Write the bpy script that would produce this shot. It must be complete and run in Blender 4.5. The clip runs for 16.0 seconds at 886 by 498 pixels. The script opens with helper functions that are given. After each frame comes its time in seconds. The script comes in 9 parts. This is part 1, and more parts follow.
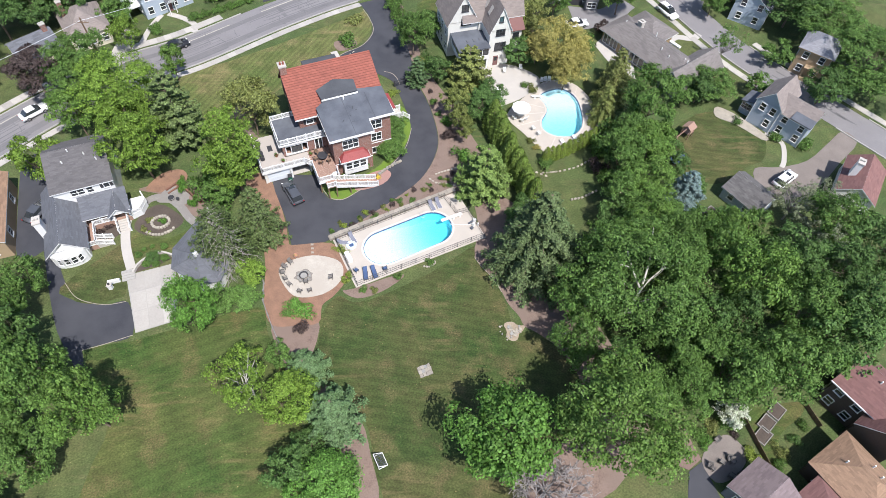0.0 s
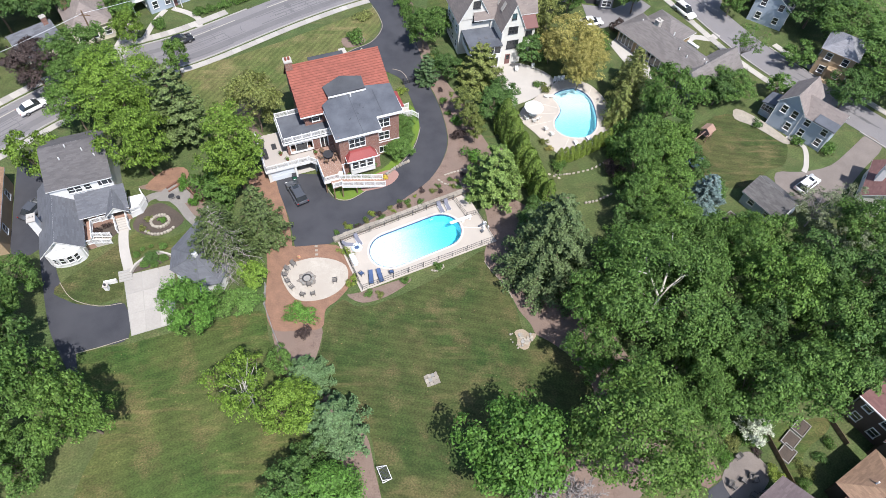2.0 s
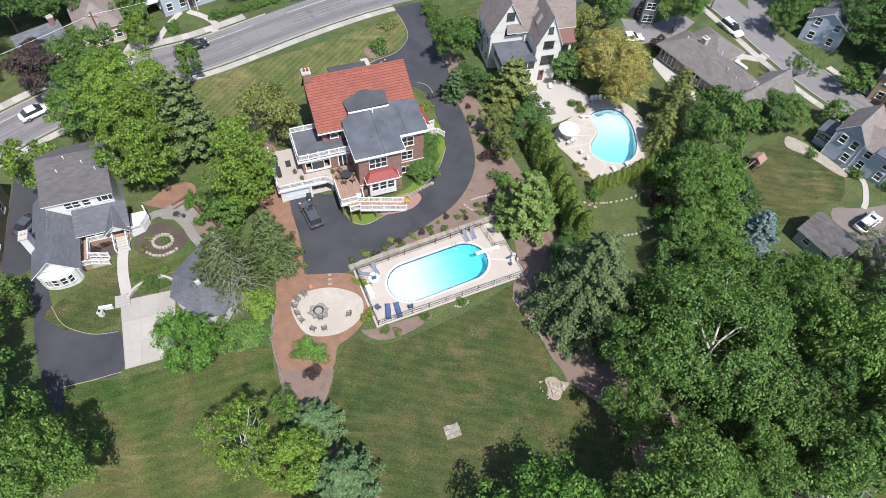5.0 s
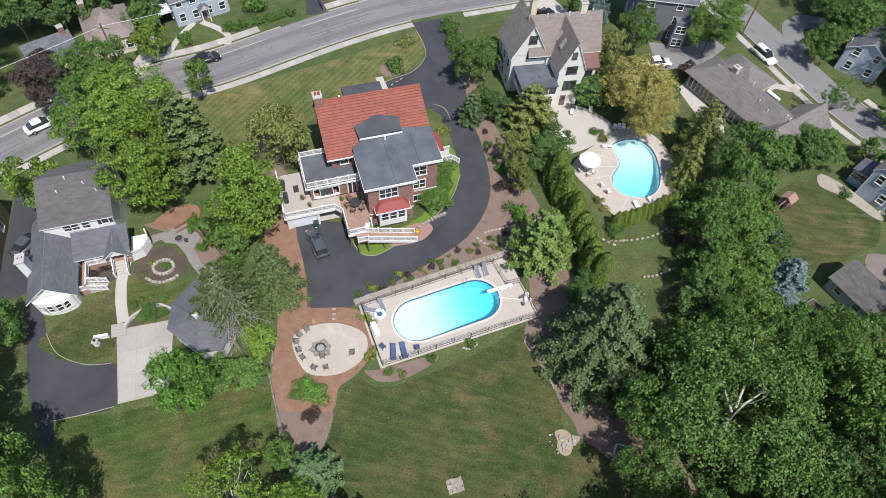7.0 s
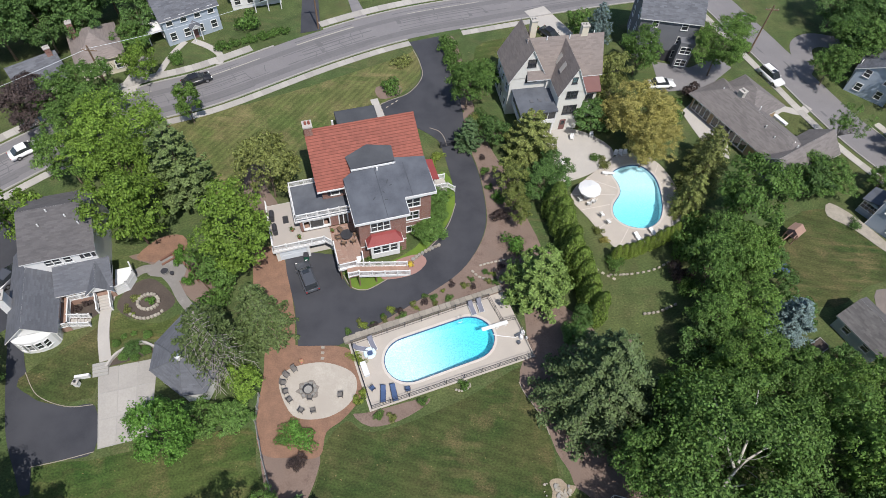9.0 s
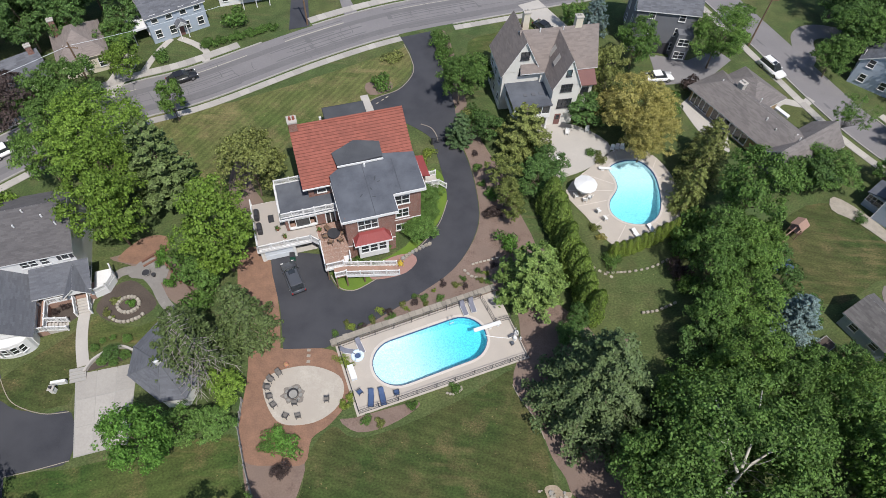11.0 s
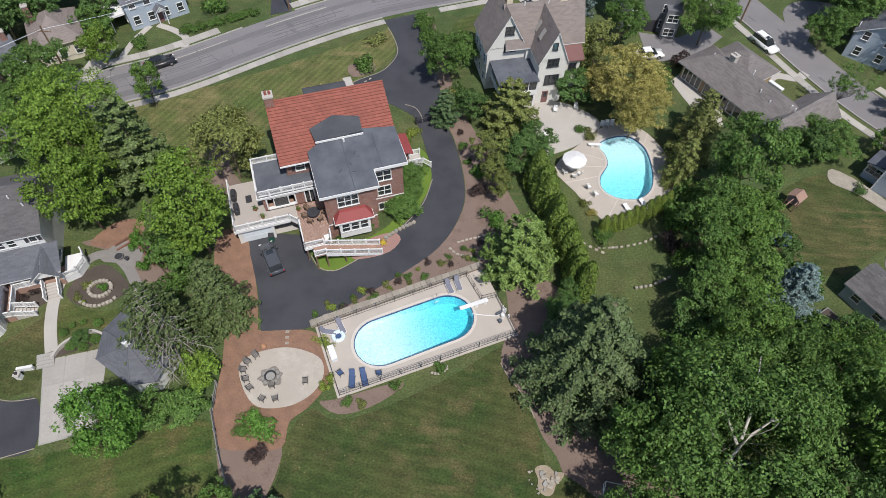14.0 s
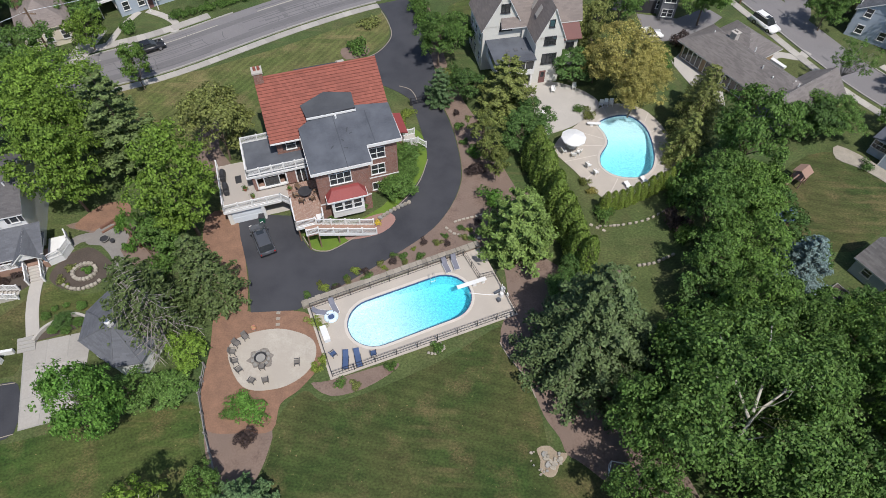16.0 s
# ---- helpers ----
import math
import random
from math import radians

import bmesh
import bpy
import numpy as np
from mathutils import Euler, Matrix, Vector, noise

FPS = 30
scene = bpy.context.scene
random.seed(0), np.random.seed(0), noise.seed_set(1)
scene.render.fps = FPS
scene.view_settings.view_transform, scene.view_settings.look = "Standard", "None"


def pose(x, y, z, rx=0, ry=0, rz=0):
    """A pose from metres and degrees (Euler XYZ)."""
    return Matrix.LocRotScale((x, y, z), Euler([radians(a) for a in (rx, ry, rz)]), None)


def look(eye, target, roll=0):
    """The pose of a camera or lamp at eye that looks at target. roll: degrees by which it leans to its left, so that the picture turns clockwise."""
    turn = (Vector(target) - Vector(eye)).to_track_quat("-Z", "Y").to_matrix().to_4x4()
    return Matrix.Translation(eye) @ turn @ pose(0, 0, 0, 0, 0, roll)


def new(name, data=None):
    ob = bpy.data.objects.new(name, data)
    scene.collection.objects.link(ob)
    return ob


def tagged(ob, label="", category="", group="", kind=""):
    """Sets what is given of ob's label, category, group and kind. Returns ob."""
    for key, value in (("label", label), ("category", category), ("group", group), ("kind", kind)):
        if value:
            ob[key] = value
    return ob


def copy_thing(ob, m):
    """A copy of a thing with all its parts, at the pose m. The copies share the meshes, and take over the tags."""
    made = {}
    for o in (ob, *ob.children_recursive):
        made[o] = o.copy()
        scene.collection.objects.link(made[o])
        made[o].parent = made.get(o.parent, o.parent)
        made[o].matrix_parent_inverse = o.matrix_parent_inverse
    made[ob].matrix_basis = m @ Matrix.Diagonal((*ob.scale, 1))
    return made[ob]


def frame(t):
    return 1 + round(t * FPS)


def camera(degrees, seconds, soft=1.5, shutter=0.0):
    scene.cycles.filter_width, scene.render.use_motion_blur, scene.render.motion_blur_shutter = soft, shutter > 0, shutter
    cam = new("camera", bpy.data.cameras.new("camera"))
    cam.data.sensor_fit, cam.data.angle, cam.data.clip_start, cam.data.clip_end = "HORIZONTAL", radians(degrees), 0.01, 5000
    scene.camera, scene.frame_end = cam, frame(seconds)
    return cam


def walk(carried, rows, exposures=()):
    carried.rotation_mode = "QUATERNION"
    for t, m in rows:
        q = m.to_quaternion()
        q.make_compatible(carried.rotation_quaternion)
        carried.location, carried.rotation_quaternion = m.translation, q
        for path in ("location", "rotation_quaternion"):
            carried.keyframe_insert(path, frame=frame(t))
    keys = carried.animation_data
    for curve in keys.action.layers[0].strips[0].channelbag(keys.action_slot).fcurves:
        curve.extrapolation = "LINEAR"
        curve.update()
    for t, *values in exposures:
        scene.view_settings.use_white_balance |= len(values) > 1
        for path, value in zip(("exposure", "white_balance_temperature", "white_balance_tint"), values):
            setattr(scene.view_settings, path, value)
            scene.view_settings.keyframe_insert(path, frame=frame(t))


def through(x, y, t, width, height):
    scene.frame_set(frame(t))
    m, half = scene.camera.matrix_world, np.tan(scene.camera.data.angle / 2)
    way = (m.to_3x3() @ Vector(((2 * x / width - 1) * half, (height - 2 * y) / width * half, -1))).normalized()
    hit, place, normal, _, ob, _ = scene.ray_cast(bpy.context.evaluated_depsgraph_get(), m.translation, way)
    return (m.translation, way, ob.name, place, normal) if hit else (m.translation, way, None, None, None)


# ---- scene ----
cam = camera(71.0, 16.0, soft=0.85)
# seconds, x, y, z, yaw, pitch, roll
ROWS = [
    (0.0, 0.316, -20.489, 74.032, -5.863, -55.603, 4.088),
    (0.5, 0.402, -20.374, 73.496, -6.122, -55.551, 3.977),
    (1.0, 0.448, -20.074, 72.905, -5.936, -55.514, 3.870),
    (1.5, 0.310, -19.494, 72.048, -5.410, -55.425, 3.933),
    (2.0, 0.001, -18.549, 71.327, -4.996, -55.366, 4.070),
    (2.5, -0.396, -17.523, 70.703, -4.686, -55.363, 4.405),
    (3.0, -0.886, -16.765, 70.032, -4.451, -55.411, 4.613),
    (3.5, -1.114, -16.033, 69.303, -4.279, -55.274, 4.516),
    (4.0, -1.282, -14.744, 68.303, -4.089, -55.007, 4.383),
    (4.5, -1.347, -13.130, 67.440, -3.607, -54.955, 4.325),
    (7.0, -1.048, -5.445, 67.207, -0.703, -55.324, 4.584),
    (7.5, -0.905, -4.177, 67.413, -0.533, -55.339, 4.547),
    (8.0, -0.697, -2.766, 67.657, -0.350, -55.392, 4.527),
    (8.5, -0.336, -1.190, 67.822, -0.171, -55.425, 4.388),
    (9.0, 0.000, 0.000, 67.807, -0.000, -55.642, 4.290),
    (11.5, 1.997, 1.052, 64.553, 0.655, -55.196, 3.136),
    (12.0, 2.428, 0.883, 63.955, 0.812, -55.096, 2.970),
    (12.5, 2.804, 0.550, 63.231, 0.979, -54.970, 2.871),
    (13.0, 3.266, 0.246, 62.461, 0.818, -54.715, 2.486),
    (13.5, 3.632, -0.148, 61.600, 0.827, -54.490, 2.258),
    (14.0, 3.794, -0.568, 60.689, 0.808, -54.265, 2.025),
    (14.5, 3.980, -1.004, 59.751, 0.783, -54.016, 1.857),
    (15.0, 4.146, -1.379, 58.731, 0.821, -53.801, 1.620),
    (15.5, 4.221, -1.718, 57.744, 0.792, -53.588, 1.543),
    (16.0, 4.246, -1.952, 56.808, 0.716, -53.458, 1.488),
]
walk(cam, [(t, pose(x, y, z) @ pose(0, 0, 0, 0, 0, yaw) @ pose(0, 0, 0, 90 + pitch) @ pose(0, 0, 0, 0, 0, roll)) for t, x, y, z, yaw, pitch, roll in ROWS],
     exposures=[(0.0, 0.7, 6200, 12), (3.0, 0.7, 6200, 12), (5.5, 0.55, 6280, 11.5), (8.0, 0.28, 6350, 11), (11.0, 0.15, 6350, 11), (16.0, 0.07, 6350, 11)])

# ---- world, sun, exposure ----
SUN_DIR = Vector((-0.27, 0.52, -1.0)).normalized()      # the way the sunlight travels
world = bpy.data.worlds.new("sky")
scene.world = world
world.use_nodes = True
wn = world.node_tree.nodes
sky = wn.new("ShaderNodeTexSky")
sky.sky_type = "NISHITA"
sky.sun_disc = False
sky.sun_elevation = math.asin(-SUN_DIR.z)
sky.sun_rotation = math.atan2(-SUN_DIR.x, -SUN_DIR.y)
wn["Background"].inputs["Strength"].default_value = 0.11
world.node_tree.links.new(sky.outputs[0], wn["Background"].inputs[0])
sun = new("sun", bpy.data.lights.new("sun", "SUN"))
sun.data.energy, sun.data.angle, sun.data.color = 4.2, radians(0.6), (1.0, 0.95, 0.88)
sun.matrix_world = look((0, 0, 90), Vector((0, 0, 90)) + SUN_DIR)


# ---- materials ----
def material(name, base, second=None, scale=1.0, fine=8.0, rough=0.85, metal=0.0, bump=0.1, spread=0.35, third=None, patch=0.08, isle=0.0, ob=0.0):
    """base to second by noise of two scales (per metre), third in wide patches; isle and ob: how far pieces differ in brightness."""
    m = bpy.data.materials.new(name)
    m.use_nodes = True
    nt = m.node_tree
    n, l = nt.nodes, nt.links
    b = n["Principled BSDF"]
    b.inputs["Roughness"].default_value = rough
    b.inputs["Metallic"].default_value = metal
    b.inputs["Specular IOR Level"].default_value = 0.3
    co = n.new("ShaderNodeTexCoord")
    second = second or tuple(c * 0.75 for c in base)

    def noise_at(s, detail=4.0):
        t = n.new("ShaderNodeTexNoise")
        t.inputs["Scale"].default_value = s
        t.inputs["Detail"].default_value = detail
        l.new(co.outputs["Object"], t.inputs["Vector"])
        r = n.new("ShaderNodeMapRange")
        r.inputs["From Min"].default_value, r.inputs["From Max"].default_value = 0.5 - spread / 2, 0.5 + spread / 2
        l.new(t.outputs["Fac"], r.inputs["Value"])
        return r.outputs["Result"], t

    def mix(f, a, c, kind="MIX"):
        x = n.new("ShaderNodeMix")
        x.data_type, x.blend_type = "RGBA", kind
        for s, v in ((x.inputs["Factor"], f), (x.inputs["A"], a), (x.inputs["B"], c)):
            if hasattr(v, "links"):
                l.new(v, s)
            else:
                s.default_value = v if not isinstance(v, tuple) else (*v, 1)
        return x.outputs["Result"]

    wide, _ = noise_at(scale)
    small, tex = noise_at(fine, 6.0)
    avg = n.new("ShaderNodeMath")
    avg.operation = "MULTIPLY_ADD"
    l.new(small, avg.inputs[0])
    avg.inputs[1].default_value = 0.5
    half = n.new("ShaderNodeMath")
    half.operation = "MULTIPLY"
    l.new(wide, half.inputs[0])
    half.inputs[1].default_value = 0.5
    l.new(half.outputs[0], avg.inputs[2])
    col = mix(avg.outputs[0], base, second)
    if third:
        big, _ = noise_at(patch, 5.0)
        col = mix(big, col, third)
    for amount, kind in ((isle, "isle"), (ob, "ob")):
        if amount:
            src = n.new("ShaderNodeNewGeometry").outputs["Random Per Island"] if kind == "isle" else n.new("ShaderNodeObjectInfo").outputs["Random"]
            r = n.new("ShaderNodeMapRange")
            r.inputs["To Min"].default_value, r.inputs["To Max"].default_value = 1 - amount, 1 + amount
            l.new(src, r.inputs["Value"])
            g = n.new("ShaderNodeCombineColor")
            for i in range(3):
                l.new(r.outputs[0], g.inputs[i])
            col = mix(1.0, col, g.outputs[0], "MULTIPLY")
    l.new(col, b.inputs["Base Color"])
    if bump:
        bp = n.new("ShaderNodeBump")
        bp.inputs["Strength"].default_value = bump
        bp.inputs["Distance"].default_value = 0.05
        l.new(tex.outputs["Fac"], bp.inputs["Height"])
        l.new(bp.outputs[0], b.inputs["Normal"])
    return m


GRASS = material("lawn_grass", (0.034, 0.068, 0.019), (0.068, 0.102, 0.034), 0.35, 5.0, 0.95, bump=0.6, third=(0.085, 0.10, 0.035), patch=0.06)


def striped(m, angle, width, amount):
    """Mowing stripes on a lawn material, of a width in metres, along an angle in degrees."""
    nt = m.node_tree
    n, l = nt.nodes, nt.links
    b = n["Principled BSDF"]
    col = b.inputs["Base Color"].links[0].from_socket
    co = n.new("ShaderNodeTexCoord")
    mp = n.new("ShaderNodeMapping")
    mp.inputs["Rotation"].default_value = (0, 0, radians(-angle))
    l.new(co.outputs["Object"], mp.inputs["Vector"])
    w = n.new("ShaderNodeTexWave")
    w.bands_direction = "Y"
    w.inputs["Scale"].default_value = 0.314 / width
    w.inputs["Distortion"].default_value = 0.9
    w.inputs["Detail"].default_value = 2.0
    w.inputs["Detail Scale"].default_value = 0.6
    l.new(mp.outputs[0], w.inputs["Vector"])
    r = n.new("ShaderNodeMapRange")
    r.inputs["To Min"].default_value, r.inputs["To Max"].default_value = 1 - amount, 1 + amount
    l.new(w.outputs["Fac"], r.inputs["Value"])
    x = n.new("ShaderNodeVectorMath")
    x.operation = "SCALE"
    l.new(col, x.inputs[0])
    l.new(r.outputs[0], x.inputs["Scale"])
    l.new(x.outputs[0], b.inputs["Base Color"])
    return m


def worn(m, angle, straw, amount=0.72):
    """Dry straw-coloured streaks along the mowing, pale flecks and coarse grain on a lawn material."""
    n, l = m.node_tree.nodes, m.node_tree.links
    b = n["Principled BSDF"]
    col = b.inputs["Base Color"].links[0].from_socket
    co = n.new("ShaderNodeTexCoord")

    def field(scale, low, high, to_low, to_high, stretch=(1, 1, 1), detail=3.0):
        mp = n.new("ShaderNodeMapping")
        mp.inputs["Rotation"].default_value = (0, 0, radians(-angle))
        mp.inputs["Scale"].default_value = stretch
        l.new(co.outputs["Object"], mp.inputs["Vector"])
        t = n.new("ShaderNodeTexNoise")
        t.inputs["Scale"].default_value = scale
        t.inputs["Detail"].default_value = detail
        l.new(mp.outputs[0], t.inputs["Vector"])
        r = n.new("ShaderNodeMapRange")
        for k, v in (("From Min", low), ("From Max", high), ("To Min", to_low), ("To Max", to_high)):
            r.inputs[k].default_value = v
        l.new(t.outputs["Fac"], r.inputs["Value"])
        return r.outputs[0]

    def times(a, c):
        x = n.new("ShaderNodeMath")
        x.operation = "MULTIPLY"
        l.new(a, x.inputs[0])
        l.new(c, x.inputs[1])
        return x.outputs[0]

    def blend(f, a, c):
        x = n.new("ShaderNodeMix")
        x.data_type = "RGBA"
        l.new(f, x.inputs["Factor"])
        l.new(a, x.inputs["A"])
        x.inputs["B"].default_value = (*c, 1)
        return x.outputs["Result"]

    streak = times(field(1.0, 0.50, 0.70, 0, amount, (0.13, 1.1, 1), 6.0), field(0.09, 0.46, 0.64, 0.0, 1))
    col = blend(streak, col, straw)
    col = blend(times(field(0.32, 0.5, 0.66, 0, amount, (1, 1, 1), 7.0), field(6.0, 0.4, 0.6, 0.3, 1)), col, tuple(v * 0.85 for v in straw))
    col = blend(field(3.2, 0.69, 0.74, 0, 0.7), col, tuple(v * 1.6 for v in straw))
    x = n.new("ShaderNodeVectorMath")
    x.operation = "SCALE"
    l.new(col, x.inputs[0])
    l.new(times(field(5.0, 0.30, 0.70, 0.66, 1.34, (0.8, 1.0, 1), 6.0), field(0.45, 0.3, 0.7, 0.82, 1.18, (1, 1, 1), 4.0)), x.inputs["Scale"])
    l.new(x.outputs[0], b.inputs["Base Color"])
    return m


GRASS = worn(GRASS, 35, (0.15, 0.125, 0.065), 0.4)
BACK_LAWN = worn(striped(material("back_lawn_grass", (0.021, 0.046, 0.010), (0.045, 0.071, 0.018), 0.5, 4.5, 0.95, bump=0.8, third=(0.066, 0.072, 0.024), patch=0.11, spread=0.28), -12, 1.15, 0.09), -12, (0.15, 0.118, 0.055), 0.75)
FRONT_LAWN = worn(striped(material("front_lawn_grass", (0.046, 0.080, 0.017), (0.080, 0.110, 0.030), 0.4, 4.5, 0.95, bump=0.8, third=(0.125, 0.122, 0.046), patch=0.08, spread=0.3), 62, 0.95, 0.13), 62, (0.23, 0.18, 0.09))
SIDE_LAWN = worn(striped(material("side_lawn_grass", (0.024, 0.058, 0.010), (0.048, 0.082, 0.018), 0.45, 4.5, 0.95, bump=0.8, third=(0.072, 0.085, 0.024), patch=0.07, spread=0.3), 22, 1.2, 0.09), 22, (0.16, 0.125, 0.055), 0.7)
BRIGHT_LAWN = material("bright_grass", (0.135, 0.205, 0.028), (0.085, 0.15, 0.026), 0.5, 8.0, 0.95, bump=0.4)
ASPHALT = material("asphalt", (0.034, 0.036, 0.043), (0.050, 0.051, 0.060), 0.4, 14, 0.8, third=(0.058, 0.059, 0.067), patch=0.2)
ROAD = material("old_road", (0.155, 0.148, 0.150), (0.235, 0.225, 0.225), 0.25, 5, 0.85, third=(0.19, 0.18, 0.185), patch=0.6)
CONCRETE = material("concrete", (0.47, 0.42, 0.365), (0.39, 0.35, 0.305), 0.5, 9, 0.85, third=(0.41, 0.37, 0.325), patch=0.5)
PATIOSTONE = material("patio_flagstone", (0.47, 0.43, 0.37), (0.35, 0.315, 0.27), 1.1, 6, 0.9, bump=0.2, third=(0.38, 0.34, 0.29), patch=0.35)
PAVING = material("pavement_concrete", (0.47, 0.44, 0.40), (0.38, 0.355, 0.325), 0.5, 5, 0.85, third=(0.40, 0.375, 0.345), patch=0.4)
MULCH = material("brown_mulch", (0.120, 0.084, 0.067), (0.265, 0.192, 0.157), 0.7, 5, 0.95, bump=0.6, third=(0.18, 0.134, 0.11), patch=0.35)
REDMULCH = material("red_mulch", (0.275, 0.158, 0.105), (0.165, 0.10, 0.070), 0.9, 6, 0.95, bump=0.5)
SOIL = material("dark_soil", (0.062, 0.050, 0.042), (0.10, 0.08, 0.066), 0.6, 9, 0.95, bump=0.5)
WHITE = material("white_paint", (0.72, 0.72, 0.715), (0.64, 0.64, 0.63), 0.6, 7, 0.5, bump=0.03)
REDROOF = material("red_tile", (0.275, 0.088, 0.062), (0.215, 0.072, 0.053), 0.35, 7, 0.7, isle=0.1)
GREYROOF = material("grey_shingle", (0.10, 0.105, 0.12), (0.13, 0.135, 0.15), 0.5, 9, 0.9, isle=0.12)
BROWNROOF = material("taupe_shingle", (0.235, 0.20, 0.182), (0.19, 0.163, 0.152), 0.5, 9, 0.9, isle=0.12)
STUCCO = material("pale_stucco", (0.66, 0.65, 0.60), (0.58, 0.57, 0.53), 0.4, 8, 0.85)
BLUESIDING = material("blue_grey_siding", (0.37, 0.425, 0.49), (0.325, 0.375, 0.44), 0.4, 6, 0.7)
BARK = material("bark", (0.12, 0.09, 0.065), (0.20, 0.16, 0.12), 1.5, 12, 0.95, bump=0.5)


STONE = material("field_stone", (0.36, 0.325, 0.27), (0.25, 0.225, 0.19), 1.5, 9, 0.9, bump=0.4, isle=0.2, ob=0.15)
FLAGSTONE = material("grey_flagstone", (0.30, 0.29, 0.27), (0.22, 0.215, 0.20), 0.8, 8, 0.85, bump=0.2, isle=0.2)
DARKMETAL = material("dark_metal", (0.035, 0.035, 0.04), (0.05, 0.05, 0.055), 2, 20, 0.5, bump=0.02)
DARKWOOD = material("weathered_wood", (0.14, 0.09, 0.06), (0.20, 0.135, 0.09), 1.2, 14, 0.85, bump=0.2, ob=0.15)
DECKWOOD = material("deck_boards", (0.335, 0.215, 0.165), (0.275, 0.18, 0.14), 1.2, 14, 0.75, bump=0.1, isle=0.12, ob=0.1)
NAVY = material("navy_fabric", (0.05, 0.085, 0.17), (0.065, 0.10, 0.20), 3, 30, 0.9)
PLASTER = material("pool_plaster", (0.74, 0.80, 0.82), (0.68, 0.75, 0.78), 0.6, 6, 0.6, bump=0.02)
COPING = material("pool_coping", (0.56, 0.51, 0.46), (0.48, 0.44, 0.395), 1, 9, 0.8, ob=0.06)
REDMETAL = material("red_standing_seam", (0.27, 0.06, 0.056), (0.22, 0.05, 0.05), 0.8, 8, 0.55, bump=0.03)


def pane_material():
    """Window glass over a dark room: a dark, smooth dielectric."""
    m = material("window_glass", (0.035, 0.04, 0.045), (0.02, 0.024, 0.028), 0.7, 3, 0.06, bump=0)
    m.node_tree.nodes["Principled BSDF"].inputs["Specular IOR Level"].default_value = 0.9
    return m


PANE = pane_material()


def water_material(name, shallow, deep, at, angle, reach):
    """Clear water: a see-through sheet with a rippled, mirror-like face. A tint painted along the pool's length stands
    in for light absorbed with depth.
    """
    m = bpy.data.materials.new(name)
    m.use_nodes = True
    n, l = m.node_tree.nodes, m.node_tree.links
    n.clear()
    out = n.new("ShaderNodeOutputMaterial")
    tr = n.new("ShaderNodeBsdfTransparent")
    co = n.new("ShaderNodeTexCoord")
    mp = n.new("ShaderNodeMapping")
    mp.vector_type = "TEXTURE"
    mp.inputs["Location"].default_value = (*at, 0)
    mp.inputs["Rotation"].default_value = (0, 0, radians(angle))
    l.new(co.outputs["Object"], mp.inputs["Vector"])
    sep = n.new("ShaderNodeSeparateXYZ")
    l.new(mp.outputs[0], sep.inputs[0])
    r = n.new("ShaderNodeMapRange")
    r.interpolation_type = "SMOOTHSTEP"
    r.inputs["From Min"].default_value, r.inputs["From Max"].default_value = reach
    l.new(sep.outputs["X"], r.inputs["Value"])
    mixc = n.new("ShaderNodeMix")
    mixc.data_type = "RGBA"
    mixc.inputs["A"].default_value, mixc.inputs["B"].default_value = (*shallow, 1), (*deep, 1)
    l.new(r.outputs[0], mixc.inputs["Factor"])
    # noise painted into the tint, lighter and deeper, imitates light bent by ripples
    wv = n.new("ShaderNodeTexNoise")
    wv.inputs["Scale"].default_value = 5.2
    wv.inputs["Detail"].default_value = 3
    wv.inputs["Distortion"].default_value = 1.2
    l.new(co.outputs["Object"], wv.inputs["Vector"])
    wr = n.new("ShaderNodeMapRange")
    for k, v in (("From Min", 0.40), ("From Max", 0.66), ("To Min", 0.84), ("To Max", 1.2)):
        wr.inputs[k].default_value = v
    l.new(wv.outputs["Fac"], wr.inputs["Value"])
    ws = n.new("ShaderNodeVectorMath")
    ws.operation = "SCALE"
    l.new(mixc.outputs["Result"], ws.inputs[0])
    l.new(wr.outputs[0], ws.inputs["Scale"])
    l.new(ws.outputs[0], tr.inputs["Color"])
    gl = n.new("ShaderNodeBsdfGlossy")
    gl.inputs["Roughness"].default_value = 0.05
    tx = n.new("ShaderNodeTexNoise")
    tx.inputs["Scale"].default_value = 2.6
    tx.inputs["Detail"].default_value = 3
    l.new(co.outputs["Object"], tx.inputs["Vector"])
    bp = n.new("ShaderNodeBump")
    bp.inputs["Strength"].default_value = 0.5
    bp.inputs["Distance"].default_value = 0.15
    l.new(tx.outputs["Fac"], bp.inputs["Height"])
    l.new(bp.outputs[0], gl.inputs["Normal"])
    fr = n.new("ShaderNodeFresnel")
    fr.inputs["IOR"].default_value = 1.33
    l.new(bp.outputs[0], fr.inputs["Normal"])
    mx = n.new("ShaderNodeMixShader")
    l.new(fr.outputs[0], mx.inputs[0])
    l.new(tr.outputs[0], mx.inputs[1])
    l.new(gl.outputs[0], mx.inputs[2])
    l.new(mx.outputs[0], out.inputs[0])
    return m


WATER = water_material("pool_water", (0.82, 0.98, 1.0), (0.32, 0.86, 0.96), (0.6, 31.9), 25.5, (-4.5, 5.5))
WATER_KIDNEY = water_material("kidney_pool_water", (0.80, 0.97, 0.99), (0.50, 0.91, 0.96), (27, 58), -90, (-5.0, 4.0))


def leaf_material(name, a, b, isle=0.5):
    m = material(name, a, b, 0.6, 3.0, 0.6, bump=0, isle=isle, ob=0.12)
    m.node_tree.nodes["Principled BSDF"].inputs["Specular IOR Level"].default_value = 0.25
    return m




